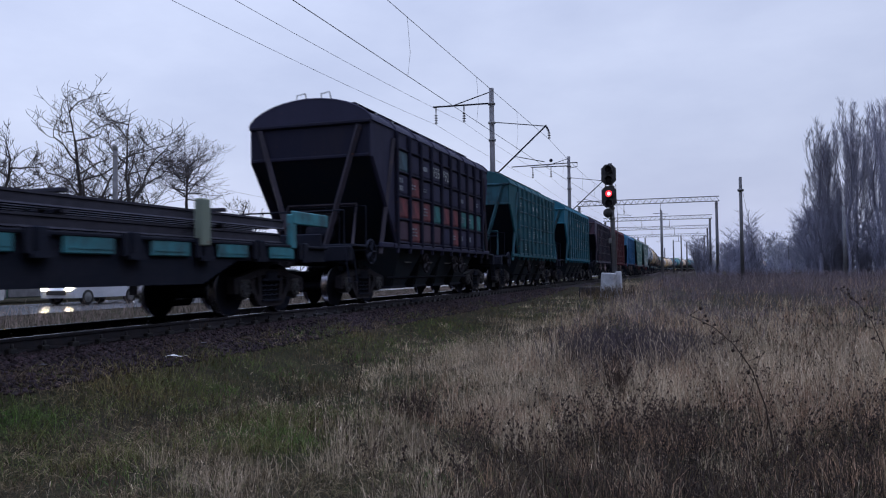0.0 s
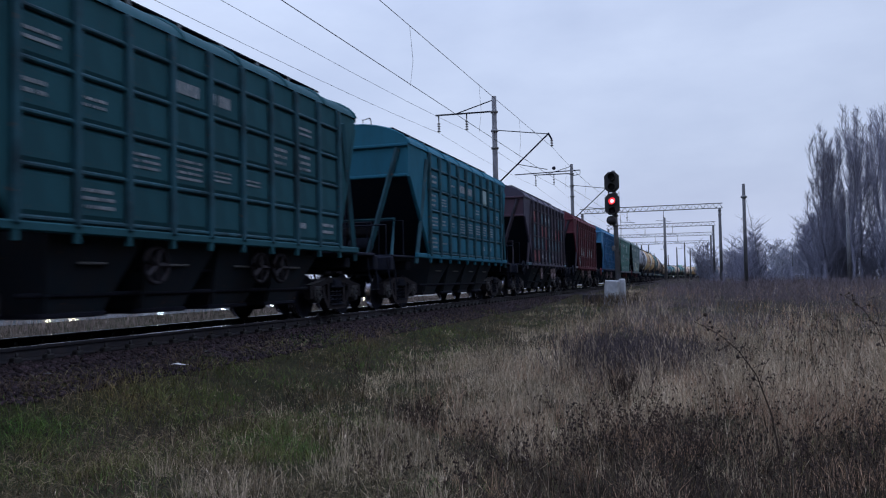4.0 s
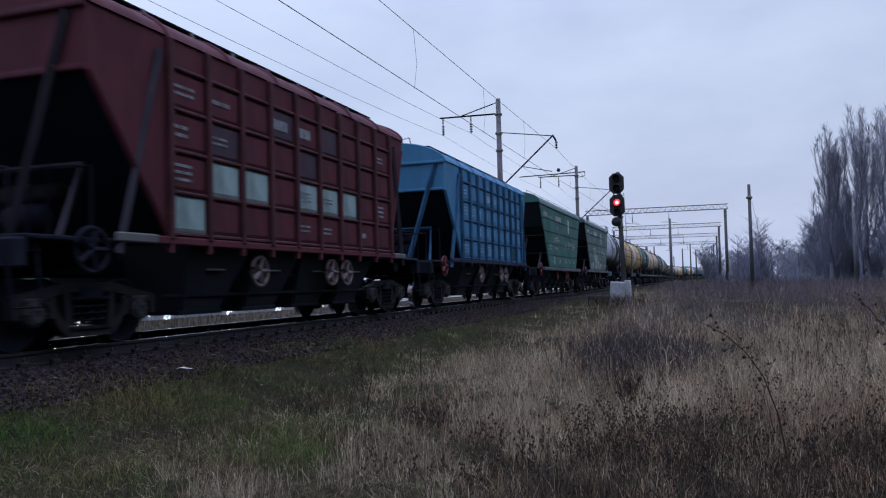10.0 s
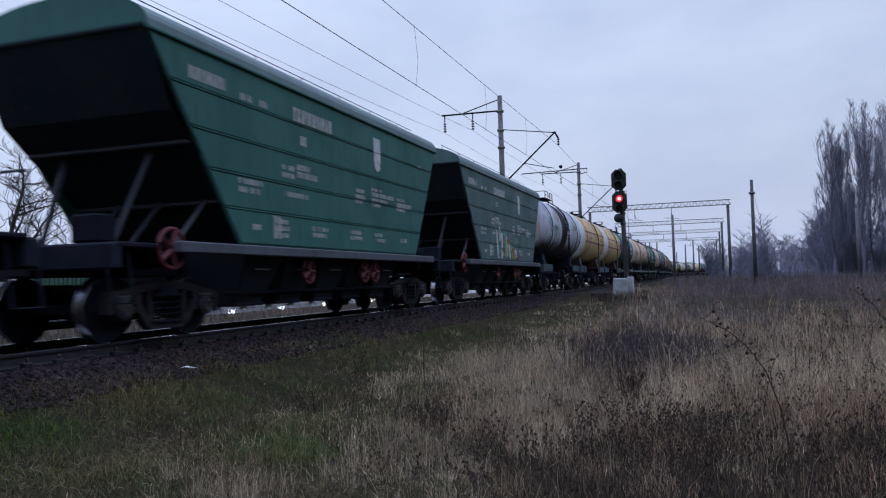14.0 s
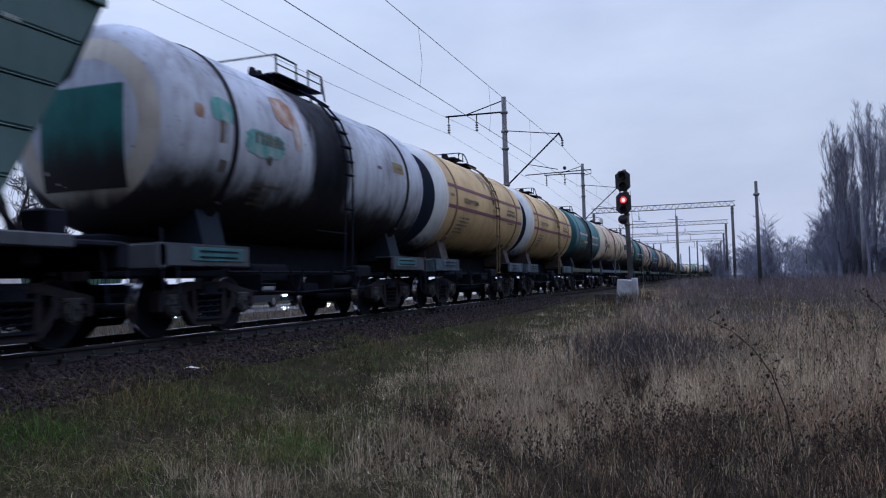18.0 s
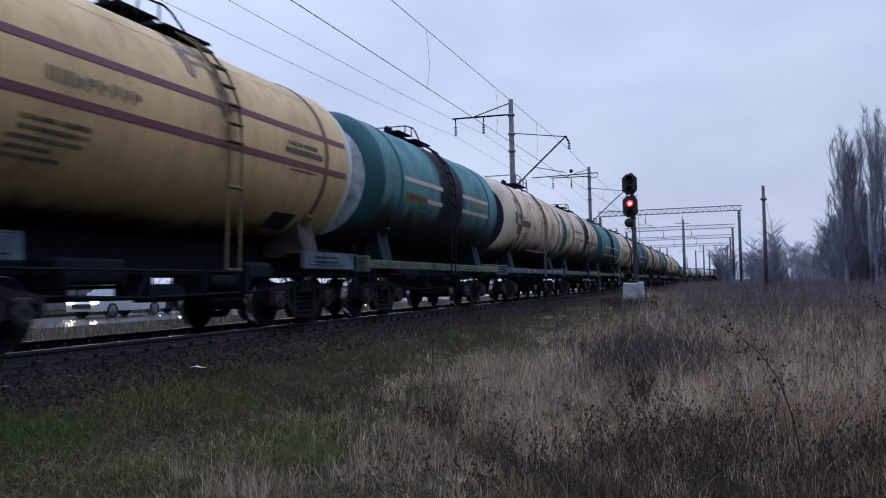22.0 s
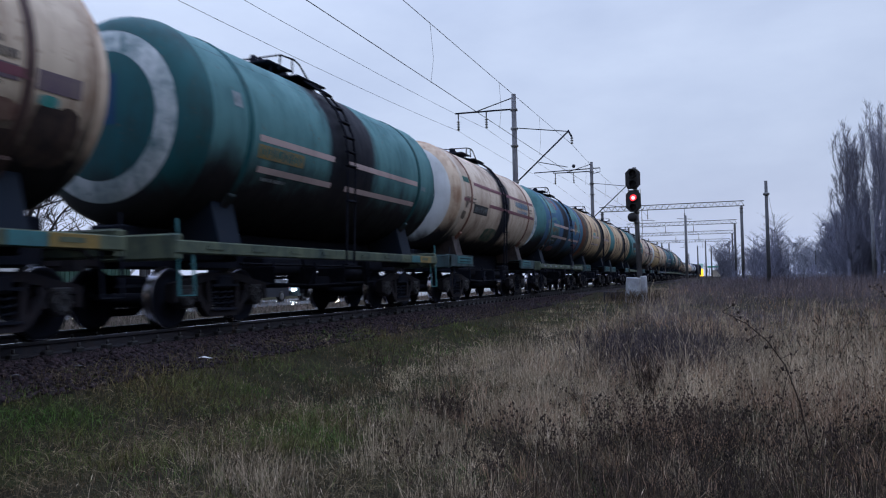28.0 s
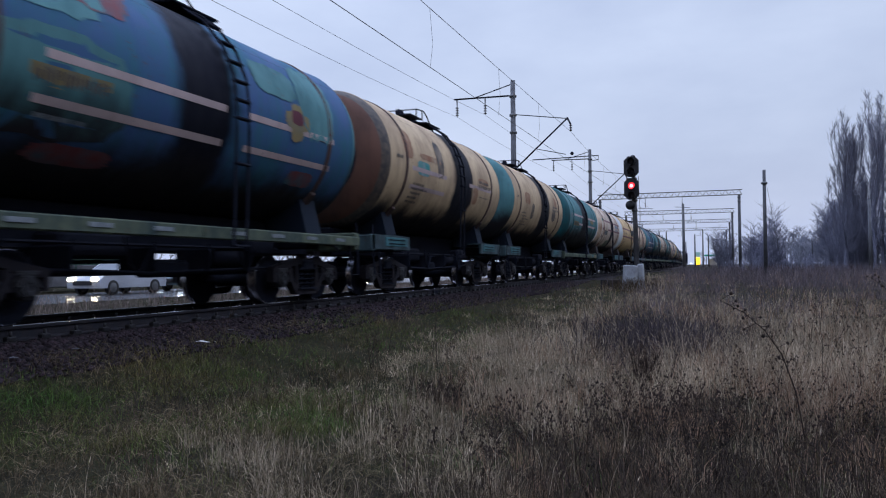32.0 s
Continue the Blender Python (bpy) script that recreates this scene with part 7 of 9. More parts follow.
        part("end_cap", g, paint_mat, w)
    g = Geo()
    g.tube([(0.95, -tl + 0.2, ze + 0.62), (0.95, tl - 0.2, ze + 0.62)], 0.009, 5)
    for k in range(7):
        g.tube([(0.95, -tl + 0.3 + k * 1.75, ze + 0.40), (0.95, -tl + 0.3 + k * 1.75, ze + 0.62)], 0.009, 4)
    g.cbox((0.2, tl - 1.0, ze + 0.56), (0.18, 0.18, 0.2), 0.03)
    part("roof_rail", g, GRIME, w)
    g = Geo()
    rnd = random.Random(seed)
    rows_txt = [(-4.85, 3.94, 0.95, 0.20), (-1.75, 3.90, 1.6, 0.26), (-1.5, 3.44, 0.25, 0.18), (-3.5, 3.86, 0.35, 0.11), (-2.9, 3.86, 0.25, 0.11), (-4.0, 2.46, 0.75, 0.09), (-4.0, 2.32, 0.65, 0.09), (0.6, 2.75, 0.5, 0.06), (0.6, 2.62, 0.55, 0.06), (0.6, 2.5, 0.4, 0.05),
                (1.5, 2.85, 0.6, 0.05), (1.5, 2.74, 1.3, 0.07), (1.5, 2.62, 0.9, 0.05), (1.5, 2.5, 0.5, 0.05), (3.0, 2.75, 0.5, 0.05), (3.0, 2.62, 1.0, 0.08), (3.0, 2.5, 0.6, 0.05), (-2.6, 2.86, 0.5, 0.09), (-2.05, 2.92, 0.5, 0.11), (-2.05, 2.78, 0.8, 0.11), (-2.6, 2.72, 0.45, 0.09), (-2.5, 2.38, 0.85, 0.09),
                (-3.6, 1.72, 0.3, 0.1), (-2.9, 1.86, 0.5, 0.06), (-2.9, 1.74, 0.55, 0.06), (-2.9, 1.62, 0.5, 0.06), (-1.5, 1.8, 0.7, 0.06), (-1.5, 1.68, 0.6, 0.06), (0.3, 1.82, 0.6, 0.06), (0.3, 1.7, 0.65, 0.06), (1.6, 1.82, 0.5, 0.06), (1.6, 1.7, 0.6, 0.06), (3.2, 1.75, 0.4, 0.1), (4.5, 3.75, 0.25, 0.05)]
    lettering([(y - (0.28 if z > 3.4 and y < 0 else 0.0) + (0.12 if z < 3.0 and y < -1.0 else 0.0), z, lw, lh * (1.35 if lh < 0.085 else 1.0)) for y, z, lw, lh in rows_txt], X + 0.024, g, seed)
    for y in (-2.95, -2.8):
        g.box((X + 0.024, y + 0.2, 1.75), (0.006, 0.10, 0.40))
    tagged(part("stencilling", g, BRIGHT_TEXT, w, "rows of faded white stencilled marks"), kind="stuff")
    g = Geo()
    g.prism([(1.72, 3.36), (1.86, 3.28), (2.0, 3.36), (2.05, 3.6), (2.05, 4.06), (1.67, 4.06), (1.67, 3.6)], 0, X + 0.02, X + 0.027)
    part("crest", g, BRIGHT_TEXT, w, "pale painted crest")
    if graffiti:
        mats = [paint("graffiti_paint", c, amount=0.3) for c in ((0.40, 0.43, 0.42), (0.20, 0.028, 0.045), (0.03, 0.27, 0.28), (0.28, 0.29, 0.05), (0.04, 0.10, 0.085), (0.05, 0.22, 0.12))]
        g = Geo()
        order = (0, 0, 1, 2, 4, 3, 1, 2, 0, 2, 1, 3, 2, 2, 4, 1, 3, 0, 1, 0)
        for k in range(20):
            y = -1.75 + k * 0.165
            lo, hi = 1.47 + rnd.uniform(0, 0.12), (2.95 - 0.055 * k) * rnd.uniform(0.9, 1.0)
            mid, lean = lo + (hi - lo) * rnd.uniform(0.55, 0.85), rnd.uniform(-0.16, 0.16)
            x = X + 0.026 + 0.0004 * k
            g.add([(x, y, lo), (x, y + 0.20, lo), (x, y + 0.22 + lean, mid), (x, y - 0.03 + lean, mid)], [(0, 1, 2, 3)], order[(k * 7) % 20])
            g.add([(x, y - 0.03 + lean, mid), (x, y + 0.22 + lean, mid), (x, y + 0.1 + lean * 2, hi)], [(0, 1, 2)], order[k])
        for k in range(16):
            y, z, r = -1.55 + k * 0.2, rnd.uniform(1.6, 2.4), rnd.uniform(0.10, 0.24)
            x = X + 0.036 + 0.0004 * k
            t0 = rnd.uniform(0, 6.28)
            g.add([(x, y + r * math.cos(t0 + q), max(1.46, z + r * math.sin(t0 + q))) for q in (0, 1.9, 4.0)], [(0, 1, 2)], rnd.choice((0, 2, 3, 4, 1)))
        part("graffiti", g, mats, w, "bright many-coloured graffiti")
    hopper_underside(w, RED_WHEEL, ((-1.4, 0.98, 0.22), (1.2, 0.98, 0.22), (1.75, 0.98, 0.22)), chutes=5, lowz=0.42)
    handwheel(w, 1.47, -5.42, 1.3, 0.29, RED_WHEEL)
    add_bogies(w, 5.05)
    coupler(w, 7.12)
    return w


# ---------------------------------------------------------------- tank wagon
STRAP = paint("brown_strap_steel", (0.075, 0.048, 0.045), amount=0.6, scale=2.0)


def curved_patch(g, R, zc, y0, y1, a0, a1, lift=0.006, slot=0, n=6):
    """A patch on the tank's skin between two angles (degrees above the horizontal, on the near side)."""
    v = []
    for i in range(n + 1):
        a = radians(a0 + (a1 - a0) * i / n)
        v += [((R + lift) * math.cos(a), y0, zc + (R + lift) * math.sin(a)), ((R + lift) * math.cos(a), y1, zc + (R + lift) * math.sin(a))]
    g.add(v, [(2 * i, 2 * i + 1, 2 * i + 3, 2 * i + 2) for i in range(n)], slot, True)


def skin_text(g, R, zc, y, a, w, h, rnd, slot=0):
    """A line of unreadable marks on the tank's skin."""
    da = math.degrees(h / R)
    k = y
    while k < y + w - 0.02:
        step = min(y + w - k, h * rnd.uniform(0.35, 0.75))
        if rnd.random() < 0.9:
            curved_patch(g, R, zc, k, k + step * 0.72, a, a + da, 0.008, slot, 2)
        k += step


def blotch(g, R, zc, y, a, ry, ra, seed, lift=0.004, slot=0):
    """A worn patch with a ragged outline on the tank's skin; ry in metres along, ra in degrees round."""
    rnd = random.Random(seed)
    n = 40
    reach = [rnd.uniform(0.90, 1.06) / (abs(math.cos(k * 2 * math.pi / n)) ** 3.4 + abs(math.sin(k * 2 * math.pi / n)) ** 3.4) ** (1 / 3.4) * 0.92 for k in range(n)]
    def at(u, k):
        b = radians(a + ra * u * math.sin(k * 2 * math.pi / n))
        return ((R + lift) * math.cos(b), y + ry * u * math.cos(k * 2 * math.pi / n), zc + (R + lift) * math.sin(b))
    v = [at(0, 0)] + [at(0.5 * reach[k], k) for k in range(n)] + [at(reach[k], k) for k in range(n)]
    g.add(v, [(0, 1 + k, 1 + (k + 1) % n) for k in range(n)] + [(1 + k, 1 + n + k, 1 + n + (k + 1) % n, 1 + (k + 1) % n) for k in range(n)], slot, True)


def tank_wagon(label, skin, head_mats, stripe=None, frame_mat=GRIME, long_frame=True, ladder_mat=GRIME, text=BLACK_TEXT, patches=(), strap_mat=None, near=True, seed=5, platform=False, rim=2, head_patch=None, shift=0.0, stripes=(), number=None, plate=None, block=(-3.3, -18, 5), blots=(), band=None, rail=None, marks=(), beam_mat=None, saddle_mat=None, post_mat=GRIME):
    """A four-axle tank wagon; head_mats = materials of the end's disc, ring and rim; patches = (y0, y1, a0, a1, material);
    shift moves hatch, platform and ladder along; stripes = (angle, (start, end), ...); number and plate = (start, end, low, high, material); block = (start, top angle, lines) of small marks; blots = (along, angle, half length, half angle, material)."""
    rnd = random.Random(seed)
    w = thing("tank_wagon", label, "tank wagon", "tank wagons of the train")
    R, zc, hl = 1.64, 3.21, 4.74
    g = Geo()
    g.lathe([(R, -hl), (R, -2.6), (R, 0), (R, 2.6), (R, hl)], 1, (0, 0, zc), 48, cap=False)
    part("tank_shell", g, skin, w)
    for s in (-1, 1):
        ratio = (1, 0.985, 0.93, 0.87, 0.80, 0.60, 0.42, 0.0006)
        depth = (0, 0.16, 0.31, 0.39, 0.445, 0.52, 0.545, 0.565)
        g = Geo()
        g.lathe([(R * r, s * (hl + h)) for r, h in zip(ratio, depth)], 1, (0, 0, zc), 48, [2] * rim + [1] * (5 - rim) + [0, 0], cap=False)
        head = part("tank_head", g, head_mats, w, "domed tank end with painted rings")
        if head_patch:
            x0, x1, z0, z1, pm = head_patch
            g = Geo()
            n = 8
            grid = [(x0 + (x1 - x0) * i / n, z0 + (z1 - z0) * j / n) for j in range(n + 1) for i in range(n + 1)]
            g.add([(x, s * (hl + 0.007 + float(np.interp(math.hypot(x, z) / R, ratio[::-1], depth[::-1]))), zc + z) for x, z in grid], [(j * (n + 1) + i, j * (n + 1) + i + 1, (j + 1) * (n + 1) + i + 1, (j + 1) * (n + 1) + i) for j in range(n) for i in range(n)], 0, True)
            part("head_patch", g, pm, head, "worn rectangular paint patch")
    for y in (-3.75, 3.75):
        g = Geo()
        g.lathe([(R + 0.003, y - 0.07), (R + 0.02, y - 0.06), (R + 0.02, y - 0.03), (R + 0.008, y - 0.02), (R + 0.008, y + 0.02), (R + 0.02, y + 0.03), (R + 0.02, y + 0.06), (R + 0.003, y + 0.07)], 1, (0, 0, zc), 48, cap=False)
        part("strap", g, strap_mat or STRAP, w)
        for e in (-1, 1):
            g = Geo()
            g.cbox((e * (R + 0.03) * math.cos(radians(47)), y, zc - (R + 0.03) * math.sin(radians(47))), (0.09, 0.17, 0.34), 0.02, 0, Matrix.Rotation(radians(e * 43), 3, "Y"))
            part("strap_clamp", g, strap_mat or STRAP, w)
    for y in (-hl, -1.55, 1.55, hl):
        g = Geo()
        g.lathe([(R, y - 0.02), (R + 0.008, y), (R, y + 0.02)], 1, (0, 0, zc), 48, cap=False)
        part("weld_seam", g, skin, w)
    for a in (42,):
        g = Geo()
        curved_patch(g, R, zc, -hl, hl, a, a + 0.3, 0.004, 0, 1)
        part("weld_seam", g, GRIME_WARM, w)
    if band:
        for y0, y1 in ((-hl, -hl + band[0]), (hl - band[0] * 0.4, hl)):
            g = Geo()
            g.lathe([(R + 0.002, y0), (R + 0.004, y0 + 0.01), (R + 0.004, y1 - 0.01), (R + 0.002, y1)], 1, (0, 0, zc), 48, cap=False)
            part("shell_band", g, band[1], w, "painted band round the tank")
    for a, *runs in stripes:
        for y0, y1 in runs:
            g = Geo()
            curved_patch(g, R, zc, y0, y1, a - 1.9, a + 1.9, 0.006)
            part("stripe", g, stripe, w, "faded painted stripe")
    if plate:
        g = Geo()
        curved_patch(g, R, zc, *plate[:4], 0.004)
        part("number_plate", g, plate[4], w, "worn painted plate")
    if number:
        y0, y1, a0, a1, m = number
        g = Geo()
        step = (y1 - y0) / 8
        for k in range(8):
            y, q = y0 + step * (k + 0.12), (a1 - a0)
            curved_patch(g, R, zc, y, y + step * 0.20, a0, a1, 0.009, 0, 3)
            curved_patch(g, R, zc, y + step * rnd.uniform(0.30, 0.44), y + step * 0.70, a0 + q * rnd.uniform(0, 0.4), a1 - q * rnd.uniform(0, 0.3), 0.009, 0, 3)
        tagged(part("number", g, m, w, "faded stencilled number"), kind="stuff")
    g = Geo()
    for k in range(block[2]):
        skin_text(g, R, zc, block[0] + rnd.uniform(0, 0.15), block[1] - k * 4.2, rnd.uniform(0.6, 1.2), 0.06, rnd)
    for y, a, lw, lh in marks or ((-4.4, 1, 0.4, 0.08), (2.3, 1.5, 1.1, 0.08), (2.2, -3.5, 1.4, 0.10), (2.4, -14, 1.0, 0.04)):
        skin_text(g, R, zc, y, a, lw, lh, rnd)
    tagged(part("stencilling", g, text, w, "rows of faded stencilled marks"), kind="stuff")
    for k, (y, a, ry, ra, m) in enumerate(blots):
        g = Geo()
        blotch(g, R, zc, y, a, ry, ra, seed * 10 + k, 0.005 + 0.001 * k)
        part("worn_patch", g, m, w, "worn patch of flaking paint")
    for y0, y1, a0, a1, m in patches:
        g = Geo()
        curved_patch(g, R, zc, y0, y1, a0, a1, 0.004)
        part("paint_patch", g, m, w, "worn paint patch")
    # dome, platform and railing on top
    g = Geo()
    g.lathe([(0.36, 0), (0.36, 0.16), (0.30, 0.22), (0, 0.25)], 2, (0, 0.15, zc + R - 0.02), 18, cap=False)
    g.cbox((0.0, 0.15, zc + R + 0.24), (0.12, 0.75, 0.05), 0.01)
    for y in (-0.55, -0.8):
        g.lathe([(0.08, 0), (0.08, 0.22), (0.05, 0.3)], 2, (0.2, y, zc + R - 0.03), 10)
    part("hatch_dome", g, GRIME, w, at=pose(0, shift, 0))
    top = zc + R + 0.03
    if platform:
        g = Geo()
        for k in range(5):
            g.cbox((-0.64 + 0.32 * k, 0.1, top + 0.06), (0.29, 1.9, 0.04), 0.01)
        for x in (-0.6, 0.6):
            for y in (-0.7, 0.9):
                g.tube([(x, y, top - 0.3), (x, y, top + 0.05)], 0.03, 4)
        part("top_platform", g, GRIME, w, "dark slatted platform", at=pose(0, shift, 0))
        g = Geo()
        z1 = top + 0.42
        for x in (-0.78, 0.78):
            for y in (-0.85, -0.05, 0.45, 1.05):
                g.tube([(x, y, top + 0.04), (x, y, z1)], 0.022, 5)
            g.tube([(x, -0.85, z1), (x, -0.05, z1)], 0.022, 5)
            g.tube([(x, 0.45, z1), (x, 1.05, z1), (x, 1.2, top - 0.1)], 0.022, 5)
            g.tube([(x, -0.85, top + 0.24), (x, 1.05, top + 0.24)], 0.016, 5)
        g.tube([(-0.78, -0.85, z1), (0.78, -0.85, z1)], 0.022, 5)
        part("top_railing", g, STEEL_GREY, w, at=pose(0, shift, 0))
    else:
        g = Geo()
        g.cbox((0.0, -0.55, top + 0.05), (1.3, 0.9, 0.04), 0.01)
        g.cbox((0.62, 0.4, top - 0.07), (0.42, 1.2, 0.04), 0.01)
        for x in (-0.55, 0.55):
            g.tube([(x, -0.75, top - 0.3), (x, -0.75, top + 0.04)], 0.03, 4)
        part("top_platform", g, GRIME, w, at=pose(0, shift, 0))
        g = Geo()
        for x in (-0.66, 0.66):
            g.tube([(x, -0.62, top - 0.05), (x, -0.55, top + 0.26), (x, 0.0, top + 0.30), (x, 0.2, top + 0.24), (x, 0.95, top - 0.25)], 0.02, 5)
            g.tube([(x, -0.1, top), (x, -0.1, top + 0.29)], 0.018, 5)
        g.tube([(-0.66, -0.55, top + 0.26), (0.66, -0.55, top + 0.26)], 0.018, 5)
        part("top_railing", g, GRIME, w, at=pose(0, shift, 0))
    # ladder that follows the skin, near side and far side
    for s in (-1, 1):
        g = Geo()
        pts = [(s * (R + 0.12) * math.cos(radians(a)), 0, zc + (R + 0.12) * math.sin(radians(a))) for a in (84, 66, 48, 30, 14, 0)] + [(s * (R + 0.12), 0, zc - 0.4), (s * (R + 0.06), 0, 1.0)]
        for y in (0.12, 0.46):
            g.tube([(p[0], y, p[2]) for p in pts], 0.024, 5)
        for k in range(11):
            f = k / 10 * (len(pts) - 1)
            i = min(len(pts) - 2, int(f))
            a, b = Vector(pts[i]), Vector(pts[i + 1])
            p = a + (b - a) * (f - i)
            g.cbox((p.x, 0.29, p.z), (0.10, 0.36, 0.035), 0.008)
        part("ladder", g, ladder_mat, w, at=pose(0, shift, 0))
    if rail:
        g = Geo()
        a = radians(rail[2])
        hx, hz = (R + 0.08) * math.cos(a), zc + (R + 0.08) * math.sin(a)
        g.tube([(hx - 0.09, rail[0] - 0.03, hz + 0.02), (hx, rail[0], hz), (hx, rail[1], hz), (hx - 0.09, rail[1] + 0.03, hz + 0.02)], 0.026, 6)
        part("side_handrail", g, rail[3], w)
    # frame
    g = Geo()
    g.cbox((0, 0, 1.25), (0.62, 10.4, 0.66), 0.03)
    part("centre_sill", g, GRIME, w)
    for s in (-1, 1):
        for name, y, z, sx, sy, sz in (("headstock", 5.34, 1.20, 2.9, 0.20, 0.38), ("cross_beam", 3.8, 1.15, 2.5, 0.4, 0.26)):
            g = Geo()
            g.cbox((0, s * y, z), (sx, sy, sz), 0.03)
            part(name, g, (beam_mat or frame_mat) if name == "headstock" else GRIME, w)
    for s in (-1, 1):
        for e in (-1, 1):
            g = Geo()
            if long_frame:
                g.cbox((e * 1.42, s * 2.72, 1.20), (0.09, 5.42, 0.20), 0.02)
                g.box((e * 1.36, s * 2.72, 1.285), (0.16, 5.4, 0.02))
                for k in range(4):
                    g.box((e * 1.472, s * (0.9 + k * 1.2), 1.21), (0.012, 0.4, 0.06), 1)
            else:
                g.cbox((e * 1.40, s * 4.30, 1.22), (0.10, 2.3, 0.34), 0.02)
                g.box((e * 1.2, s * 4.30, 1.38), (0.5, 2.25, 0.03))
            if long_frame and s > 0 and e > 0 and seed % 2 == 0:
                for y0, y1, m in ((3.6, 4.15, F_TEAL), (4.17, 4.95, YELLOW_TEXT)):
                    gm = Geo()
                    gm.cbox((1.468, (y0 + y1) / 2, 1.20), (0.012, y1 - y0, 0.17), 0.004)
                    part("frame_mark", gm, m, w, "painted section of the frame beam")
            beam = part("side_frame_beam", g, [frame_mat, WHITE_TEXT if seed % 2 else frame_mat] if long_frame else (beam_mat or frame_mat), w, "painted steel frame beam")
            if not long_frame:
                g = Geo()
                g.cbox((e * 1.456, s * 4.02, 1.245), (0.02, 1.35, 0.21), 0.006)
                g.box((e * 1.470, s * 4.02, 1.29), (0.010, 1.0, 0.025), 1)
                g.box((e * 1.470, s * 4.02, 1.20), (0.010, 1.0, 0.025), 1)
                part("frame_plate", g, [frame_mat, GRIME], beam, "painted steel plate")
        for e in (-1, 1):
            g = Geo()
            g.add([(e * 0.35, s * 3.5, zc - R + 0.02), (e * 1.08, s * 3.5, zc - R * 0.74), (e * 1.25, s * 3.5, 1.3), (e * 0.35, s * 3.5, 1.3), (e * 0.35, s * 4.1, zc - R + 0.02), (e * 1.08, s * 4.1, zc - R * 0.74), (e * 1.25, s * 4.1, 1.3), (e * 0.35, s * 4.1, 1.3)],
                  [(0, 1, 2, 3), (7, 6, 5, 4), (0, 4, 5, 1), (1, 5, 6, 2), (2, 6, 7, 3)])
            part("saddle", g, saddle_mat or H_BLACK, w)
        g = Geo()
        g.tube([(1.42, s * 5.0, 1.15), (1.46, s * 5.0, 0.5), (1.46, s * 5.35, 0.5), (1.42, s * 5.35, 1.6)], 0.024, 5)
        part("footstep", g, post_mat, w)
    g = Geo()
    g.lathe([(0.14, -0.3), (0.14, 0.3)], 2, (0, 0.2, 1.15), 12)
    g.lathe([(0.0, -0.4), (0.17, -0.38), (0.18, 0.4), (0.0, 0.42)], 1, (0.75, 1.5, 0.85), 12, cap=False)
    g.lathe([(0.0, -0.5), (0.2, -0.48), (0.2, 0.5), (0.0, 0.52)], 1, (-0.7, -1.0, 0.85), 12, cap=False)
    g.cbox((0.55, -1.4, 0.98), (0.5, 1.3, 0.36), 0.05)
    g.cbox((0.9, 2.3, 1.02), (0.3, 0.8, 0.3), 0.05)
    g.tube([(0.3, -2.6, 0.75), (0.35, 2.4, 0.8)], 0.03, 5)
    g.tube([(0.9, -3.0, 1.0), (0.9, 3.0, 1.0)], 0.025, 5)
    part("brake_gear", g, GRIME, w)
    g = Geo()
    g.tube([(0.95, -2.7, 0.66), (0.95, -0.6, 0.60), (0.95, 2.7, 0.66)], 0.028, 5)
    g.tube([(0.45, -2.7, 0.60), (0.45, 2.7, 0.60)], 0.035, 5)
    for y in (-2.1, -0.55, 0.75, 1.9):
        g.cbox((0.7, y, 0.80), (0.66, 0.05, 0.34), 0.015)
        g.tube([(0.95, y, 0.66), (0.95, y + 0.1, 1.05)], 0.022, 5)
    g.cbox((0.62, 0.1, 0.66), (0.34, 0.9, 0.26), 0.05)
    for y in (-1.3, 1.35):
        g.tube([(1.15, y, 1.1), (1.18, y + 0.05, 0.72), (1.12, y + 0.32, 0.60), (1.1, y + 0.6, 0.95)], 0.02, 5)
    part("brake_rigging", g, GRIME, w, "hanging rods and levers of the brake")
    add_bogies(w, 3.78, near)
    coupler(w, 5.84)
    return w


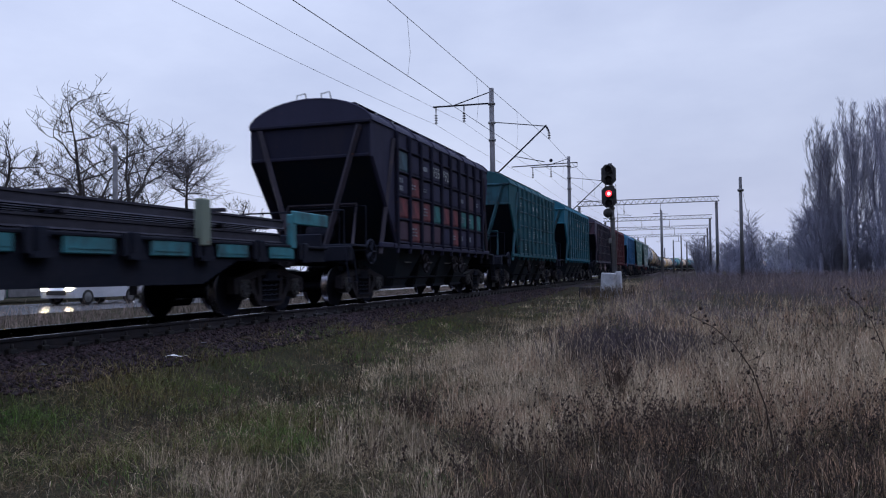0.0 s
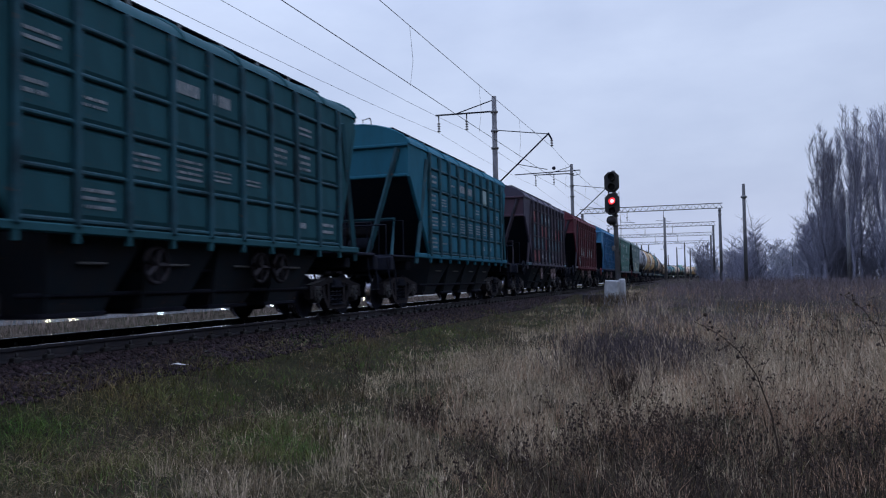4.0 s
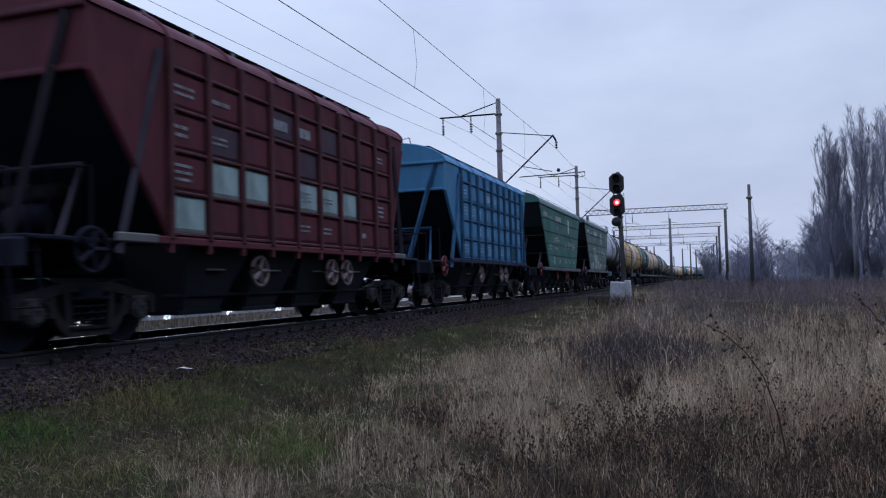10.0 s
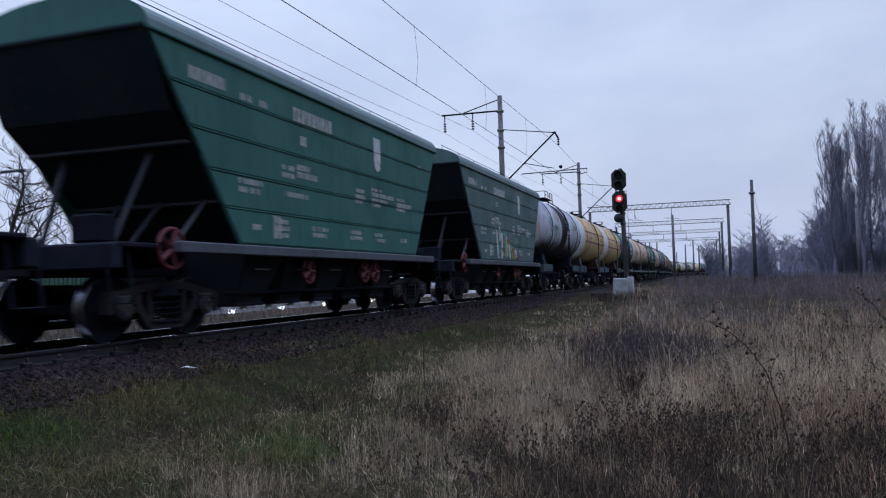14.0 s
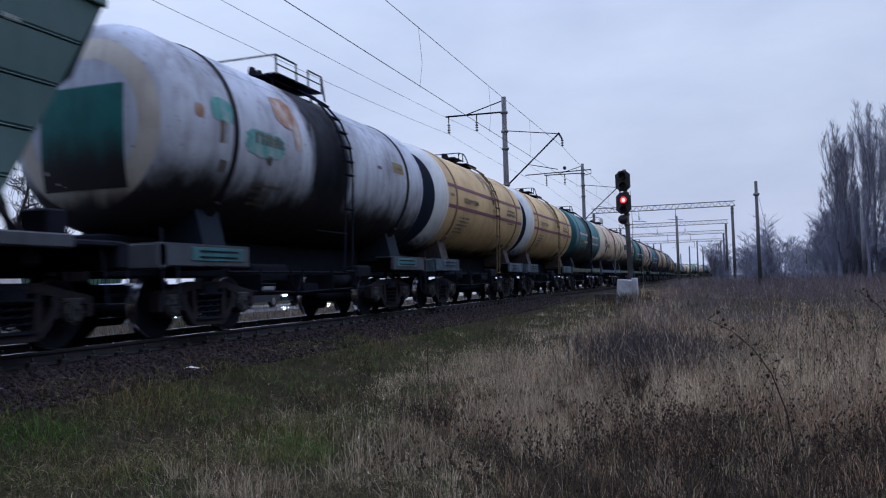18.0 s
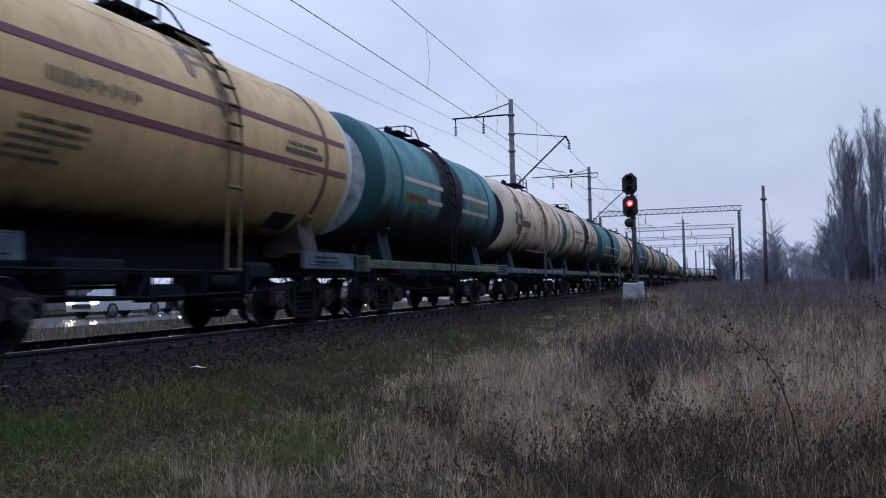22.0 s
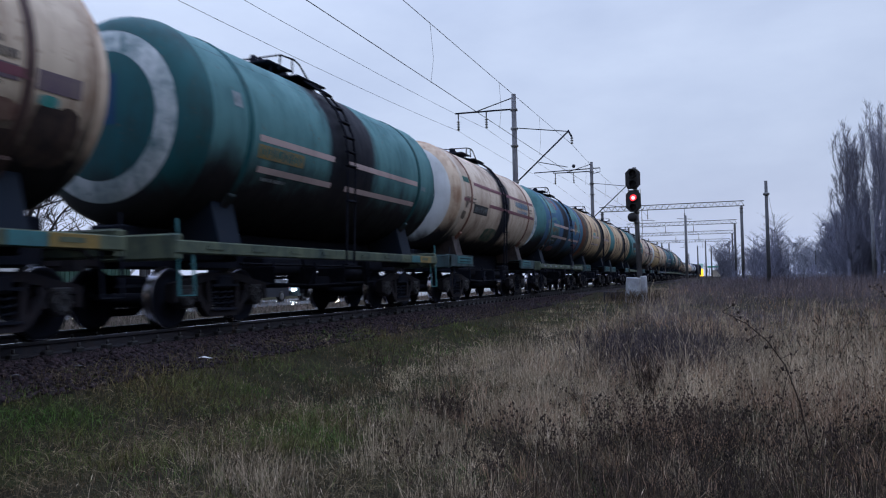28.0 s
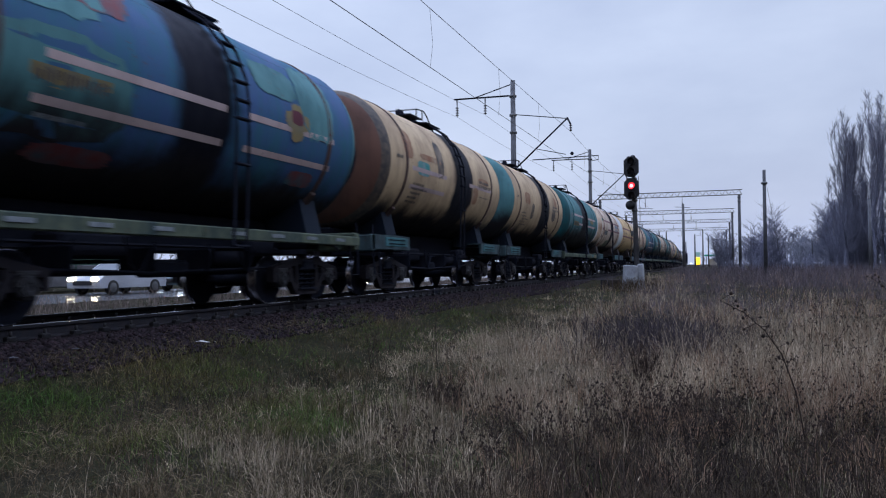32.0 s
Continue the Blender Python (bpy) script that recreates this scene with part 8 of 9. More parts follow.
# ---------------------------------------------------------------- flat wagon with old rails
def flat_wagon():
    teal = paint("worn_teal_paint", (0.030, 0.145, 0.17), amount=0.75, scale=2.5)
    pale = paint("pale_green_post_paint", (0.12, 0.15, 0.12), amount=0.8)
    rusty = surface("stacked_rusty_rails", (0.030, 0.031, 0.044), (0.018, 0.018, 0.027), rough=0.75, scale=5, bump=0.4, specular=0.2)
    w = thing("flat_wagon", "teal flat wagon loaded with long dark rails between pale posts", "freight wagon")
    g = Geo()
    g.cbox((0, 0, 1.02), (0.5, 13.3, 0.42), 0.03)
    for s in (-1, 1):
        g.prism([(-6.6, 1.24), (6.6, 1.24), (6.6, 0.98), (3.3, 0.98), (2.3, 0.60), (-2.3, 0.60), (-3.3, 0.98), (-6.6, 0.98)], 0, s * 1.3 - 0.06, s * 1.3 + 0.06)
    part("underframe", g, GRIME, w)
    g = Geo()
    g.cbox((0, 0, 1.265), (2.85, 13.3, 0.06), 0.015)
    part("deck", g, GRIME, w)
    for s in (-1, 1):
        for k in range(8):
            y = -5.09 + k * 1.64
            if abs(y) > 6.3:
                continue
            g = Geo()
            g.cbox((s * 1.39, y, 1.14), (0.05, 0.90, 0.24), 0.015)
            g.box((s * 1.418, y, 1.10), (0.012, 0.8, 0.03))
            part("side_board", g, teal, w, "worn teal side board")
            g = Geo()
            g.cbox((s * 1.42, y + 0.82, 1.16), (0.12, 0.2, 0.36), 0.02)
            g.box((s * 1.44, y + 0.82, 1.0), (0.1, 0.34, 0.08))
            g.box((s * 1.44, y + 0.62, 1.16), (0.06, 0.1, 0.3))
            part("stake_pocket", g, GRIME, w)
    for k in range(2):
        for j in range(10):
            g = Geo()
            x, z = -1.2 + j * 0.265, 1.42 + k * 0.27
            prof = [(x - 0.075, z - 0.09), (x + 0.075, z - 0.09), (x + 0.02, z - 0.06), (x + 0.018, z + 0.045), (x + 0.037, z + 0.055), (x + 0.037, z + 0.09), (x - 0.037, z + 0.09), (x - 0.037, z + 0.055), (x - 0.018, z + 0.045), (x - 0.02, z - 0.06)]
            g.prism(prof, 1, -6.0 + 0.13 * ((j * 7 + k * 3) % 5), 4.9 + 0.13 * ((j * 5 + k) % 4))
            part("loaded_rail", g, rusty, w, "long dark rusty rail")
    for y in (-4.4, -0.4, 3.1):
        for z in (1.53, 1.80):
            g = Geo()
            g.cbox((0, y, z + 0.03), (2.5, 0.14, 0.06), 0.01)
            part("timber_packing", g, rusty, w)
    for y in (-3.6, 2.2):
        for s in (-1, 1):
            g = Geo()
            g.cbox((s * 1.44, y, 1.56), (0.14, 0.26, 0.74), 0.02)
            part("stake", g, pale, w, "pale green wooden stake")
    for s in (-1, 1):
        for x in (-1.38, 1.38):
            g = Geo()
            g.cbox((x, s * 5.15, 1.55), (0.12, 0.2, 0.66), 0.02)
            part("end_post", g, teal, w)
            g = Geo()
            g.cbox((x * 1.03, s * 5.85, 1.82), (0.06, 1.5, 0.26), 0.02)
            part("end_board", g, teal, w, "worn teal end board")
        g = Geo()
        g.cbox((0, s * 6.5, 1.42), (2.7, 0.08, 0.3), 0.02)
        part("end_sill", g, GRIME, w)
    add_bogies(w, 4.85)
    coupler(w, 7.12)
    return w


# ---------------------------------------------------------------- the train made up
P_DARK = paint("sooty_purple_black_paint", (0.021, 0.022, 0.042), amount=0.4, specular=0.10, rough=0.7, dirt=(0.014, 0.014, 0.026))
# darker than the sides: shade of the end and ribs put into the paint
P_DARKEND = paint("shade_black_end_paint", (0.009, 0.010, 0.021), amount=0.3, specular=0.08, rough=0.8)
P_DKTEAL = paint("dark_teal_paint", (0.015, 0.060, 0.074), amount=0.5, dirt=(0.013, 0.034, 0.042), rough=0.75, specular=0.09)
P_TEAL = paint("teal_paint", (0.016, 0.090, 0.132), amount=0.55, dirt=(0.016, 0.058, 0.080), rough=0.75, specular=0.09)
P_BROWN = paint("brown_maroon_paint", (0.046, 0.028, 0.042), amount=0.45, dirt=(0.026, 0.020, 0.028))
P_RED = paint("dark_red_paint", (0.074, 0.020, 0.028), amount=0.65, dirt=(0.036, 0.016, 0.022), specular=0.12, rough=0.7)
P_BLUE = paint("mid_blue_paint", (0.040, 0.146, 0.265), amount=0.5, dirt=(0.030, 0.092, 0.150))
P_GREEN = paint("bottle_green_paint", (0.030, 0.104, 0.090), amount=0.6, dirt=(0.019, 0.058, 0.053), scale=0.6)
P_GREYGREEN = paint("washed_grey_green_paint", (0.066, 0.112, 0.112), amount=0.7, dirt=(0.036, 0.072, 0.070), scale=0.7)
# near-black green for the undercut ends: their shade is put into the paint
P_ENDGREEN = paint("shade_dark_green_paint", (0.006, 0.012, 0.016), amount=0.4, rough=0.8, specular=0.1)
P_GREENROOF = paint("pale_roof_paint", (0.30, 0.34, 0.37), amount=0.5, dirt=(0.14, 0.165, 0.175))
P_FASCIA = paint("grey_green_eave_paint", (0.085, 0.125, 0.130), amount=0.5, dirt=(0.06, 0.085, 0.085))
P_FRAMEGREY = paint("slate_grey_frame_paint", (0.060, 0.070, 0.085), amount=0.6)
P_STRUT = paint("dull_end_frame_paint", (0.020, 0.024, 0.032), amount=0.6)
P_PATCH_RED = paint("brick_red_patch_paint", (0.135, 0.036, 0.040), amount=1.0, scale=2.2, dirt=(0.036, 0.026, 0.034))
P_PATCH_TEAL = paint("teal_patch_paint", (0.022, 0.120, 0.118), amount=0.9, scale=2.0, dirt=(0.022, 0.036, 0.046))
P_PATCH_PALE = paint("pale_mint_patch_paint", (0.225, 0.315, 0.32), amount=0.6)
P_PATCH_BLUE = paint("slate_blue_patch_paint", (0.040, 0.080, 0.102), amount=0.9, scale=2.2, dirt=(0.026, 0.032, 0.040))

def worn(name, col, skin, k=1.0):
    """Flaking paint through which the older coat shows."""
    return paint(name, col, dirt=skin, amount=k, scale=2.6, rust=tuple(c * 0.6 for c in skin))


W_TEAL = worn("flaking_teal_paint", (0.018, 0.20, 0.18), (0.30, 0.34, 0.36))
W_RUST = worn("flaking_rust_paint", (0.20, 0.085, 0.04), (0.42, 0.40, 0.38))
W_RUSTC = worn("rust_streaked_cream", (0.21, 0.085, 0.04), (0.40, 0.31, 0.21))
W_YELLOW = worn("flaking_yellow_plate", (0.21, 0.155, 0.055), (0.14, 0.14, 0.11), 1.0)
W_RED = worn("flaking_red_paint", (0.15, 0.04, 0.045), (0.05, 0.13, 0.16))
W_BLACK = worn("flaking_black_paint", (0.035, 0.032, 0.033), (0.30, 0.24, 0.18), 1.0)
W_BLUE = worn("flaking_blue_letters", (0.045, 0.15, 0.26), (0.30, 0.30, 0.27))
# strut and rib paints: grime, plus their shade put in as a darker tone
S_TEAL = paint("grimy_shaded_teal_paint", (0.014, 0.060, 0.080), amount=0.9, dirt=(0.010, 0.020, 0.026), scale=1.6)
S_BLUE = paint("grimy_shaded_blue_paint", (0.020, 0.078, 0.160), amount=0.9, dirt=(0.012, 0.030, 0.058), scale=1.6)
S_RED = paint("grimy_shaded_dark_red_paint", (0.058, 0.017, 0.022), amount=0.9, dirt=(0.022, 0.012, 0.015), scale=1.6)
S_DARK = paint("grimy_shaded_dark_paint", (0.024, 0.021, 0.031), amount=0.9, dirt=(0.013, 0.013, 0.020), scale=1.6)
P_PURPLE = paint("dark_purple_paint", (0.034, 0.031, 0.050), amount=0.5, dirt=(0.022, 0.020, 0.033), specular=0.2)
_red, _tea, _pal, _slt = P_PATCH_RED, P_PATCH_TEAL, P_PATCH_PALE, P_PATCH_BLUE
_marks = cell_text([(3, 3, 1, 0.22, 1.0), (4, 3, 1, 0.22, 0.9), (2, 3, 1, 0.07, 0.8), (0, 2, 3, 0.08, 0.7), (5, 2, 2, 0.06, 0.8), (4, 1, 4, 0.05, 0.9), (5, 1, 4, 0.05, 0.9), (0, 0, 3, 0.07, 0.8), (6, 0, 1, 0.14, 0.5), (7, 0, 1, 0.14, 0.5), (1, 2, 3, 0.05, 0.8), (8, 2, 2, 0.05, 0.7)])
_few = cell_text([(3, 3, 1, 0.18, 0.8), (4, 3, 1, 0.18, 0.7), (1, 2, 2, 0.05, 0.6), (4, 1, 3, 0.04, 0.7), (5, 1, 2, 0.04, 0.7), (0, 2, 2, 0.07, 0.5), (7, 0, 1, 0.1, 0.4)])
hop_dark = ribbed_hopper("sooty black-purple ribbed grain hopper wagon with brick-red repainted panels", P_DARK, P_DARKEND,
                         {(0, 3): _slt, (0, 1): _red, (1, 2): _red, (1, 1): _red, (1, 0): _red, (2, 1): _red, (2, 0): P_BROWN, (3, 1): _tea, (4, 1): _red, (5, 1): _red, (5, 0): _red, (6, 1): _tea, (7, 1): _tea, (8, 1): _tea, (3, 0): P_BROWN, (7, 2): P_BROWN, (0, 0): P_BROWN}, letters=cell_text([(2, 3, 1, 0.12, 0.7), (1, 2, 2, 0.05, 0.6), (6, 2, 1, 0.12, 0.7), (0, 2, 2, 0.12, 0.5), (7, 0, 1, 0.16, 0.5), (6, 0, 1, 0.14, 0.5), (2, 1, 3, 0.05, 0.7), (1, 0, 3, 0.05, 0.7), (6, 1, 3, 0.04, 0.7), (8, 2, 2, 0.05, 0.6), (5, 0, 2, 0.05, 0.6), (2, 2, 2, 0.04, 0.6), (7, 1, 2, 0.06, 0.5)]), seed=11, strut=S_DARK, rib=P_DARKEND)
for _word, _col in (("955", 3), ("792", 4)):
    g = Geo()
    _v, _f = painted_word(_word, 0.30)
    g.add([(1.57 + 0.056, -4.1 + 8.2 / 9 * _col + 0.13 + y * 1.08, 1.51 + 0.6 * 3 + 0.16 + z) for y, z in _v], _f)
    part("fleet_number", g, BRIGHT_TEXT, hop_dark, "white stencilled number")
hop_dkteal = ribbed_hopper("dark teal ribbed grain hopper wagon with faded white marks", P_DKTEAL, S_TEAL, {}, letters=_few + cell_text([(1, 0, 3, 0.06, 0.8), (2, 1, 3, 0.05, 0.8), (3, 1, 4, 0.05, 0.9), (6, 2, 3, 0.07, 0.7), (7, 2, 3, 0.07, 0.7), (0, 3, 2, 0.06, 0.8), (7, 3, 2, 0.06, 0.8), (8, 0, 2, 0.08, 0.8)]), seed=12, strut=S_TEAL)
hop_teal = ribbed_hopper("bright teal ribbed grain hopper wagon with white plate", P_TEAL, P_TEAL, {(6, 3): _pal}, letters=_marks + cell_text([(0, 3, 2, 0.09, 0.8), (0, 1, 3, 0.06, 0.9), (1, 1, 2, 0.06, 0.7), (2, 1, 2, 0.05, 0.6), (3, 1, 5, 0.05, 0.9), (6, 1, 4, 0.05, 0.8), (7, 1, 4, 0.05, 0.8), (7, 3, 2, 0.06, 0.7), (1, 0, 1, 0.06, 0.8)]), seed=13, strut=S_TEAL, wheels=(), brake=None)
hop_brown = ribbed_hopper("dark purple-brown ribbed grain hopper wagon with patched red and slate panels", P_PURPLE, P_BROWN,
                          {(0, 3): _red, (0, 2): _slt, (0, 1): _slt, (0, 0): _red, (1, 3): P_BROWN, (1, 1): _slt, (1, 0): _red, (2, 3): _slt, (2, 2): _red, (2, 1): _slt, (3, 3): _slt, (3, 2): _red, (3, 1): P_RED, (4, 3): _slt, (4, 2): _slt, (4, 1): _slt, (4, 0): _slt, (5, 1): _slt, (6, 2): _red, (6, 1): _slt, (7, 3): _slt, (7, 2): P_RED, (7, 1): _slt, (8, 3): _slt, (8, 2): _slt, (8, 0): P_BROWN}, wheel_mat=WHITE_WHEEL, letters=_few + cell_text([(2, 0, 1, 0.17, 0.75), (3, 0, 2, 0.10, 0.6), (4, 0, 1, 0.10, 0.4), (5, 0, 1, 0.20, 0.7), (6, 0, 1, 0.14, 0.6), (7, 0, 1, 0.24, 0.55), (0, 3, 2, 0.05, 0.6), (3, 3, 2, 0.06, 0.8), (5, 2, 2, 0.05, 0.7), (6, 2, 2, 0.06, 0.7), (6, 3, 1, 0.12, 0.5), (1, 1, 2, 0.06, 0.5), (2, 1, 1, 0.08, 0.5)]), seed=14, strut=S_DARK, tip=P_PATCH_BLUE)
hop_red = ribbed_hopper("dark red ribbed grain hopper wagon with a row of mint panels", P_RED, P_RED,
                        {(0, 0): _pal, (1, 1): _pal, (2, 1): _pal, (4, 1): _pal, (5, 1): _pal, (6, 1): _pal, (4, 2): P_BROWN, (1, 2): P_BROWN, (5, 3): P_BROWN, (3, 3): P_BROWN}, wheel_mat=WHITE_WHEEL, letters=_few + cell_text([(0, 3, 2, 0.06, 0.7), (1, 3, 1, 0.09, 0.7), (0, 1, 3, 0.06, 0.6), (8, 1, 3, 0.06, 0.6), (8, 3, 2, 0.05, 0.6), (5, 0, 2, 0.05, 0.6), (4, 0, 2, 0.05, 0.6)]), seed=15, strut=S_DARK, tip=GREYBAR, rib=S_RED)
hop_blue = ribbed_hopper("mid-blue ribbed grain hopper wagon with large pale letters", P_BLUE, P_BLUE, {(7, 0): P_DKTEAL}, wheel_mat=WHITE_WHEEL, brake=RED_WHEEL, skirt=P_DARK,
                         letters=cell_text([(i, j, 1, 0.30, 0.42) for i in (2, 3, 4, 5, 6) for j in (1, 2)] + [(0, 3, 2, 0.06, 0.7), (3, 3, 1, 0.22, 0.8), (4, 3, 1, 0.22, 0.7), (0, 2, 3, 0.06, 0.8), (1, 2, 3, 0.06, 0.7), (8, 3, 1, 0.07, 0.8), (8, 2, 3, 0.06, 0.8), (3, 0, 4, 0.05, 0.8), (5, 0, 3, 0.05, 0.8), (0, 0, 3, 0.06, 0.9), (2, 0, 2, 0.06, 0.8), (8, 1, 4, 0.05, 0.8), (6, 0, 3, 0.05, 0.8)]), seed=16, strut=S_BLUE, text=surface("worn_pale_blue_letters", (0.29, 0.38, 0.45), (0.10, 0.20, 0.30), rough=0.7, scale=6, bump=0.1))
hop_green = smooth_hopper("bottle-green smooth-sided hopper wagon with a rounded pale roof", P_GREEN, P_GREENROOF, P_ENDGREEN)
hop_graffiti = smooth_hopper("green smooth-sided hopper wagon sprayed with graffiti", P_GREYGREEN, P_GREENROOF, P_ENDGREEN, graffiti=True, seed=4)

K_WHITE = paint("greyish_white_tank_paint", (0.40, 0.435, 0.50), amount=1.0, dirt=(0.165, 0.165, 0.185), spill=(-0.35, 0.78), scale=0.8, grime_shade=(2.5, 0.55), specular=0.12)
K_OCHRE = paint("ochre_yellow_tank_paint", (0.515, 0.372, 0.190), amount=0.75, dirt=(0.27, 0.190, 0.115), scale=0.8, grime_shade=(1.80, 0.28), specular=0.12)
K_GREEN = paint("sea_green_tank_paint", (0.080, 0.196, 0.204), amount=0.95, dirt=(0.048, 0.112, 0.124), spill=(0.05, 1.0), grime_shade=(2.62, 0.6), specular=0.12)
K_CREAM = paint("cream_tank_paint", (0.53, 0.43, 0.325), amount=1.15, dirt=(0.235, 0.142, 0.095), scale=1.1, rust=(0.13, 0.058, 0.032), grime_shade=(2.28, 0.5), specular=0.12)
K_CREAMSPILL = paint("stained_cream_tank_paint", (0.53, 0.445, 0.355), amount=1.05, dirt=(0.25, 0.180, 0.140), spill=(0.30, 0.50), scale=0.8, grime_shade=(2.0, 0.28), specular=0.12)
K_BLUE = paint("patchy_blue_tank_paint", (0.042, 0.088, 0.195), dirt=(0.030, 0.125, 0.145), amount=0.95, spill=(-0.1, 0.6), scale=0.7, grime_shade=(2.2, 0.55), specular=0.12)
K_OCHRESPILL = paint("stained_ochre_tank_paint", (0.48, 0.36, 0.22), amount=0.75, dirt=(0.17, 0.12, 0.09), spill=(0.8, 0.75), scale=0.8, grime_shade=(2.15, 0.45), specular=0.12)
W_STAIN = worn("grey_hatch_stain", (0.085, 0.075, 0.075), (0.40, 0.29, 0.16), 1.1)
P_SADDLE = paint("pale_brown_saddle_paint", (0.055, 0.045, 0.046), amount=1.0, scale=3, dirt=(0.016, 0.014, 0.016))
W_MAUVE = worn("flaking_mauve_bar", (0.115, 0.085, 0.120), (0.22, 0.18, 0.16), 0.7)
W_OXIDE = worn("flaking_oxide_patch", (0.095, 0.042, 0.040), (0.25, 0.18, 0.14))
K_SCORCHED = paint("scorched_cream_tank_paint", (0.53, 0.445, 0.345), amount=1.1, dirt=(0.22, 0.155, 0.115), spill=(0.30, 0.50), scale=0.9, grime_shade=(2.5, 0.6), specular=0.12)
W_SOOT = worn("sooty_scorch", (0.022, 0.019, 0.021), (0.090, 0.062, 0.052), 0.9)
HEAD_TEAL = paint("teal_head_patch_paint", (0.018, 0.130, 0.122), amount=0.7, scale=1.6, dirt=(0.016, 0.060, 0.062), grime_shade=(2.85, 0.55), specular=0.14)
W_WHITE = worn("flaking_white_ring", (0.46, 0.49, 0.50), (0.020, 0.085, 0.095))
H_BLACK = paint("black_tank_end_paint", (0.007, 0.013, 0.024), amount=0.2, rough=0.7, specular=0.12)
H_WHITE = paint("white_ring_paint", (0.52, 0.55, 0.56), amount=0.3, grime_shade=(1.95, 0.4))
H_TEAL = paint("dark_teal_end_paint", (0.012, 0.075, 0.085), amount=0.55, scale=1.5, grime_shade=(2.2, 0.5))
H_BUFF = paint("buff_ring_paint", (0.50, 0.435, 0.35), amount=0.55, dirt=(0.22, 0.17, 0.13), grime_shade=(2.1, 0.4))
H_CREAM = paint("cream_ring_paint", (0.42, 0.40, 0.35), amount=0.5, dirt=(0.14, 0.09, 0.075), grime_shade=(2.1, 0.4))
H_MAROON = paint("maroon_end_paint", (0.12, 0.025, 0.04), amount=0.4, grime_shade=(2.2, 0.4))
S_PINK = paint("faded_magenta_stripe", (0.150, 0.055, 0.078), amount=0.55, dirt=(0.16, 0.12, 0.10))
S_PALE = paint("pale_pink_stripe", (0.42, 0.33, 0.32), amount=0.35)
F_GREEN = paint("pale_green_frame_paint", (0.088, 0.108, 0.070), amount=1.0, scale=2.4, dirt=(0.026, 0.042, 0.044))
F_BLUE = paint("slate_blue_frame_paint", (0.066, 0.104, 0.134), amount=1.0, scale=2.4, dirt=(0.024, 0.030, 0.038))
F_TEAL = paint("teal_frame_paint", (0.045, 0.15, 0.165), amount=0.6, scale=2)
F_DULLTEAL = paint("dull_teal_beam_paint", (0.050, 0.088, 0.098), amount=0.9, scale=2, dirt=(0.020, 0.024, 0.028))
L_YEL = paint("ochre_ladder_paint", (0.12, 0.085, 0.045), amount=0.6)
RUSTY = paint("rust_streak_paint", (0.135, 0.066, 0.045), amount=0.5)

F_STRIPES = ((-3.6, -0.8), (1.0, 3.8))
tank_white = tank_wagon("greyish-white tank wagon with a broad black spill and teal patches", K_WHITE, [K_WHITE, H_CREAM, K_WHITE], None, F_TEAL, False, GRIME, BLACK_TEXT, [(2.84, 3.5, 6, 15, W_YELLOW)], seed=21, strap_mat=GRIME_WARM, platform=True, rim=4, head_patch=(-0.80, 0.74, -0.98, 0.56, HEAD_TEAL), shift=-0.18, block=(-3.1, -28, 4), rail=(0.0, 1.4, -52, GRIME), beam_mat=P_FRAMEGREY,
                        blots=((-4.1, 10, 0.32, 8, W_TEAL), (-2.86, -2.5, 0.66, 8.5, W_TEAL), (-2.05, 24, 0.42, 12, W_RUST), (-1.75, 12, 0.16, 14, W_RUST), (-4.7, 6, 0.12, 4, W_RUST), (2.0, 6, 0.14, 1.5, W_RED)), marks=((-4.2, -8, 0.2, 0.35), (-2.8, -14, 0.18, 0.16), (-4.2, -24, 0.3, 0.2), (-3.2, 2, 0.8, 0.06), (-3.2, -3, 0.9, 0.16), (3.0, 9, 0.4, 0.06)))
tank_ochre = tank_wagon("ochre-yellow tank wagon with magenta stripes and black-and-white end", K_OCHRE, [H_BLACK, H_BLACK, H_WHITE], S_PINK, F_BLUE, False, L_YEL, BLACK_TEXT, [(2.5, 3.3, -58, -43, BLACKPAINT)], strap_mat=paint("brown_strap_paint", (0.16, 0.10, 0.07), amount=0.4), seed=22, rim=3, shift=0.2, stripes=((12.5, (-4.5, 4.6)), (-9.2, (-4.5, 4.6))), saddle_mat=P_SADDLE, number=(-3.05, -1.45, -3.2, 3.2, BLACK_TEXT), block=(-3.45, -20, 5), band=(0.2, H_WHITE), blots=((0.15, 56, 0.42, 26, W_STAIN), (0.45, 26, 0.16, 22, W_STAIN), (-0.2, 34, 0.12, 12, W_STAIN)))
tank_green = tank_wagon("sea-green tank wagon with pale stripes on a pale green frame", K_GREEN, [H_TEAL, W_WHITE, H_TEAL], S_PALE, F_GREEN, True, GRIME, WHITE_TEXT, seed=24, strap_mat=H_TEAL, rim=4, shift=-0.5, stripes=((4.0, *F_STRIPES), (-11.0, (-1.95, -0.8), (1.0, 3.8))), plate=(-3.5, -2.0, -15, -7, W_YELLOW), number=(-3.45, -2.05, -14, -8, BLACKPAINT), block=(-2.7, -22, 1), blots=((2.6, -1, 0.5, 4, W_YELLOW), (1.95, 1, 0.12, 5, W_YELLOW)), marks=((-4.5, -2, 0.5, 0.22), (-4.35, -12, 0.2, 0.2), (3.95, -12, 0.3, 0.1)))
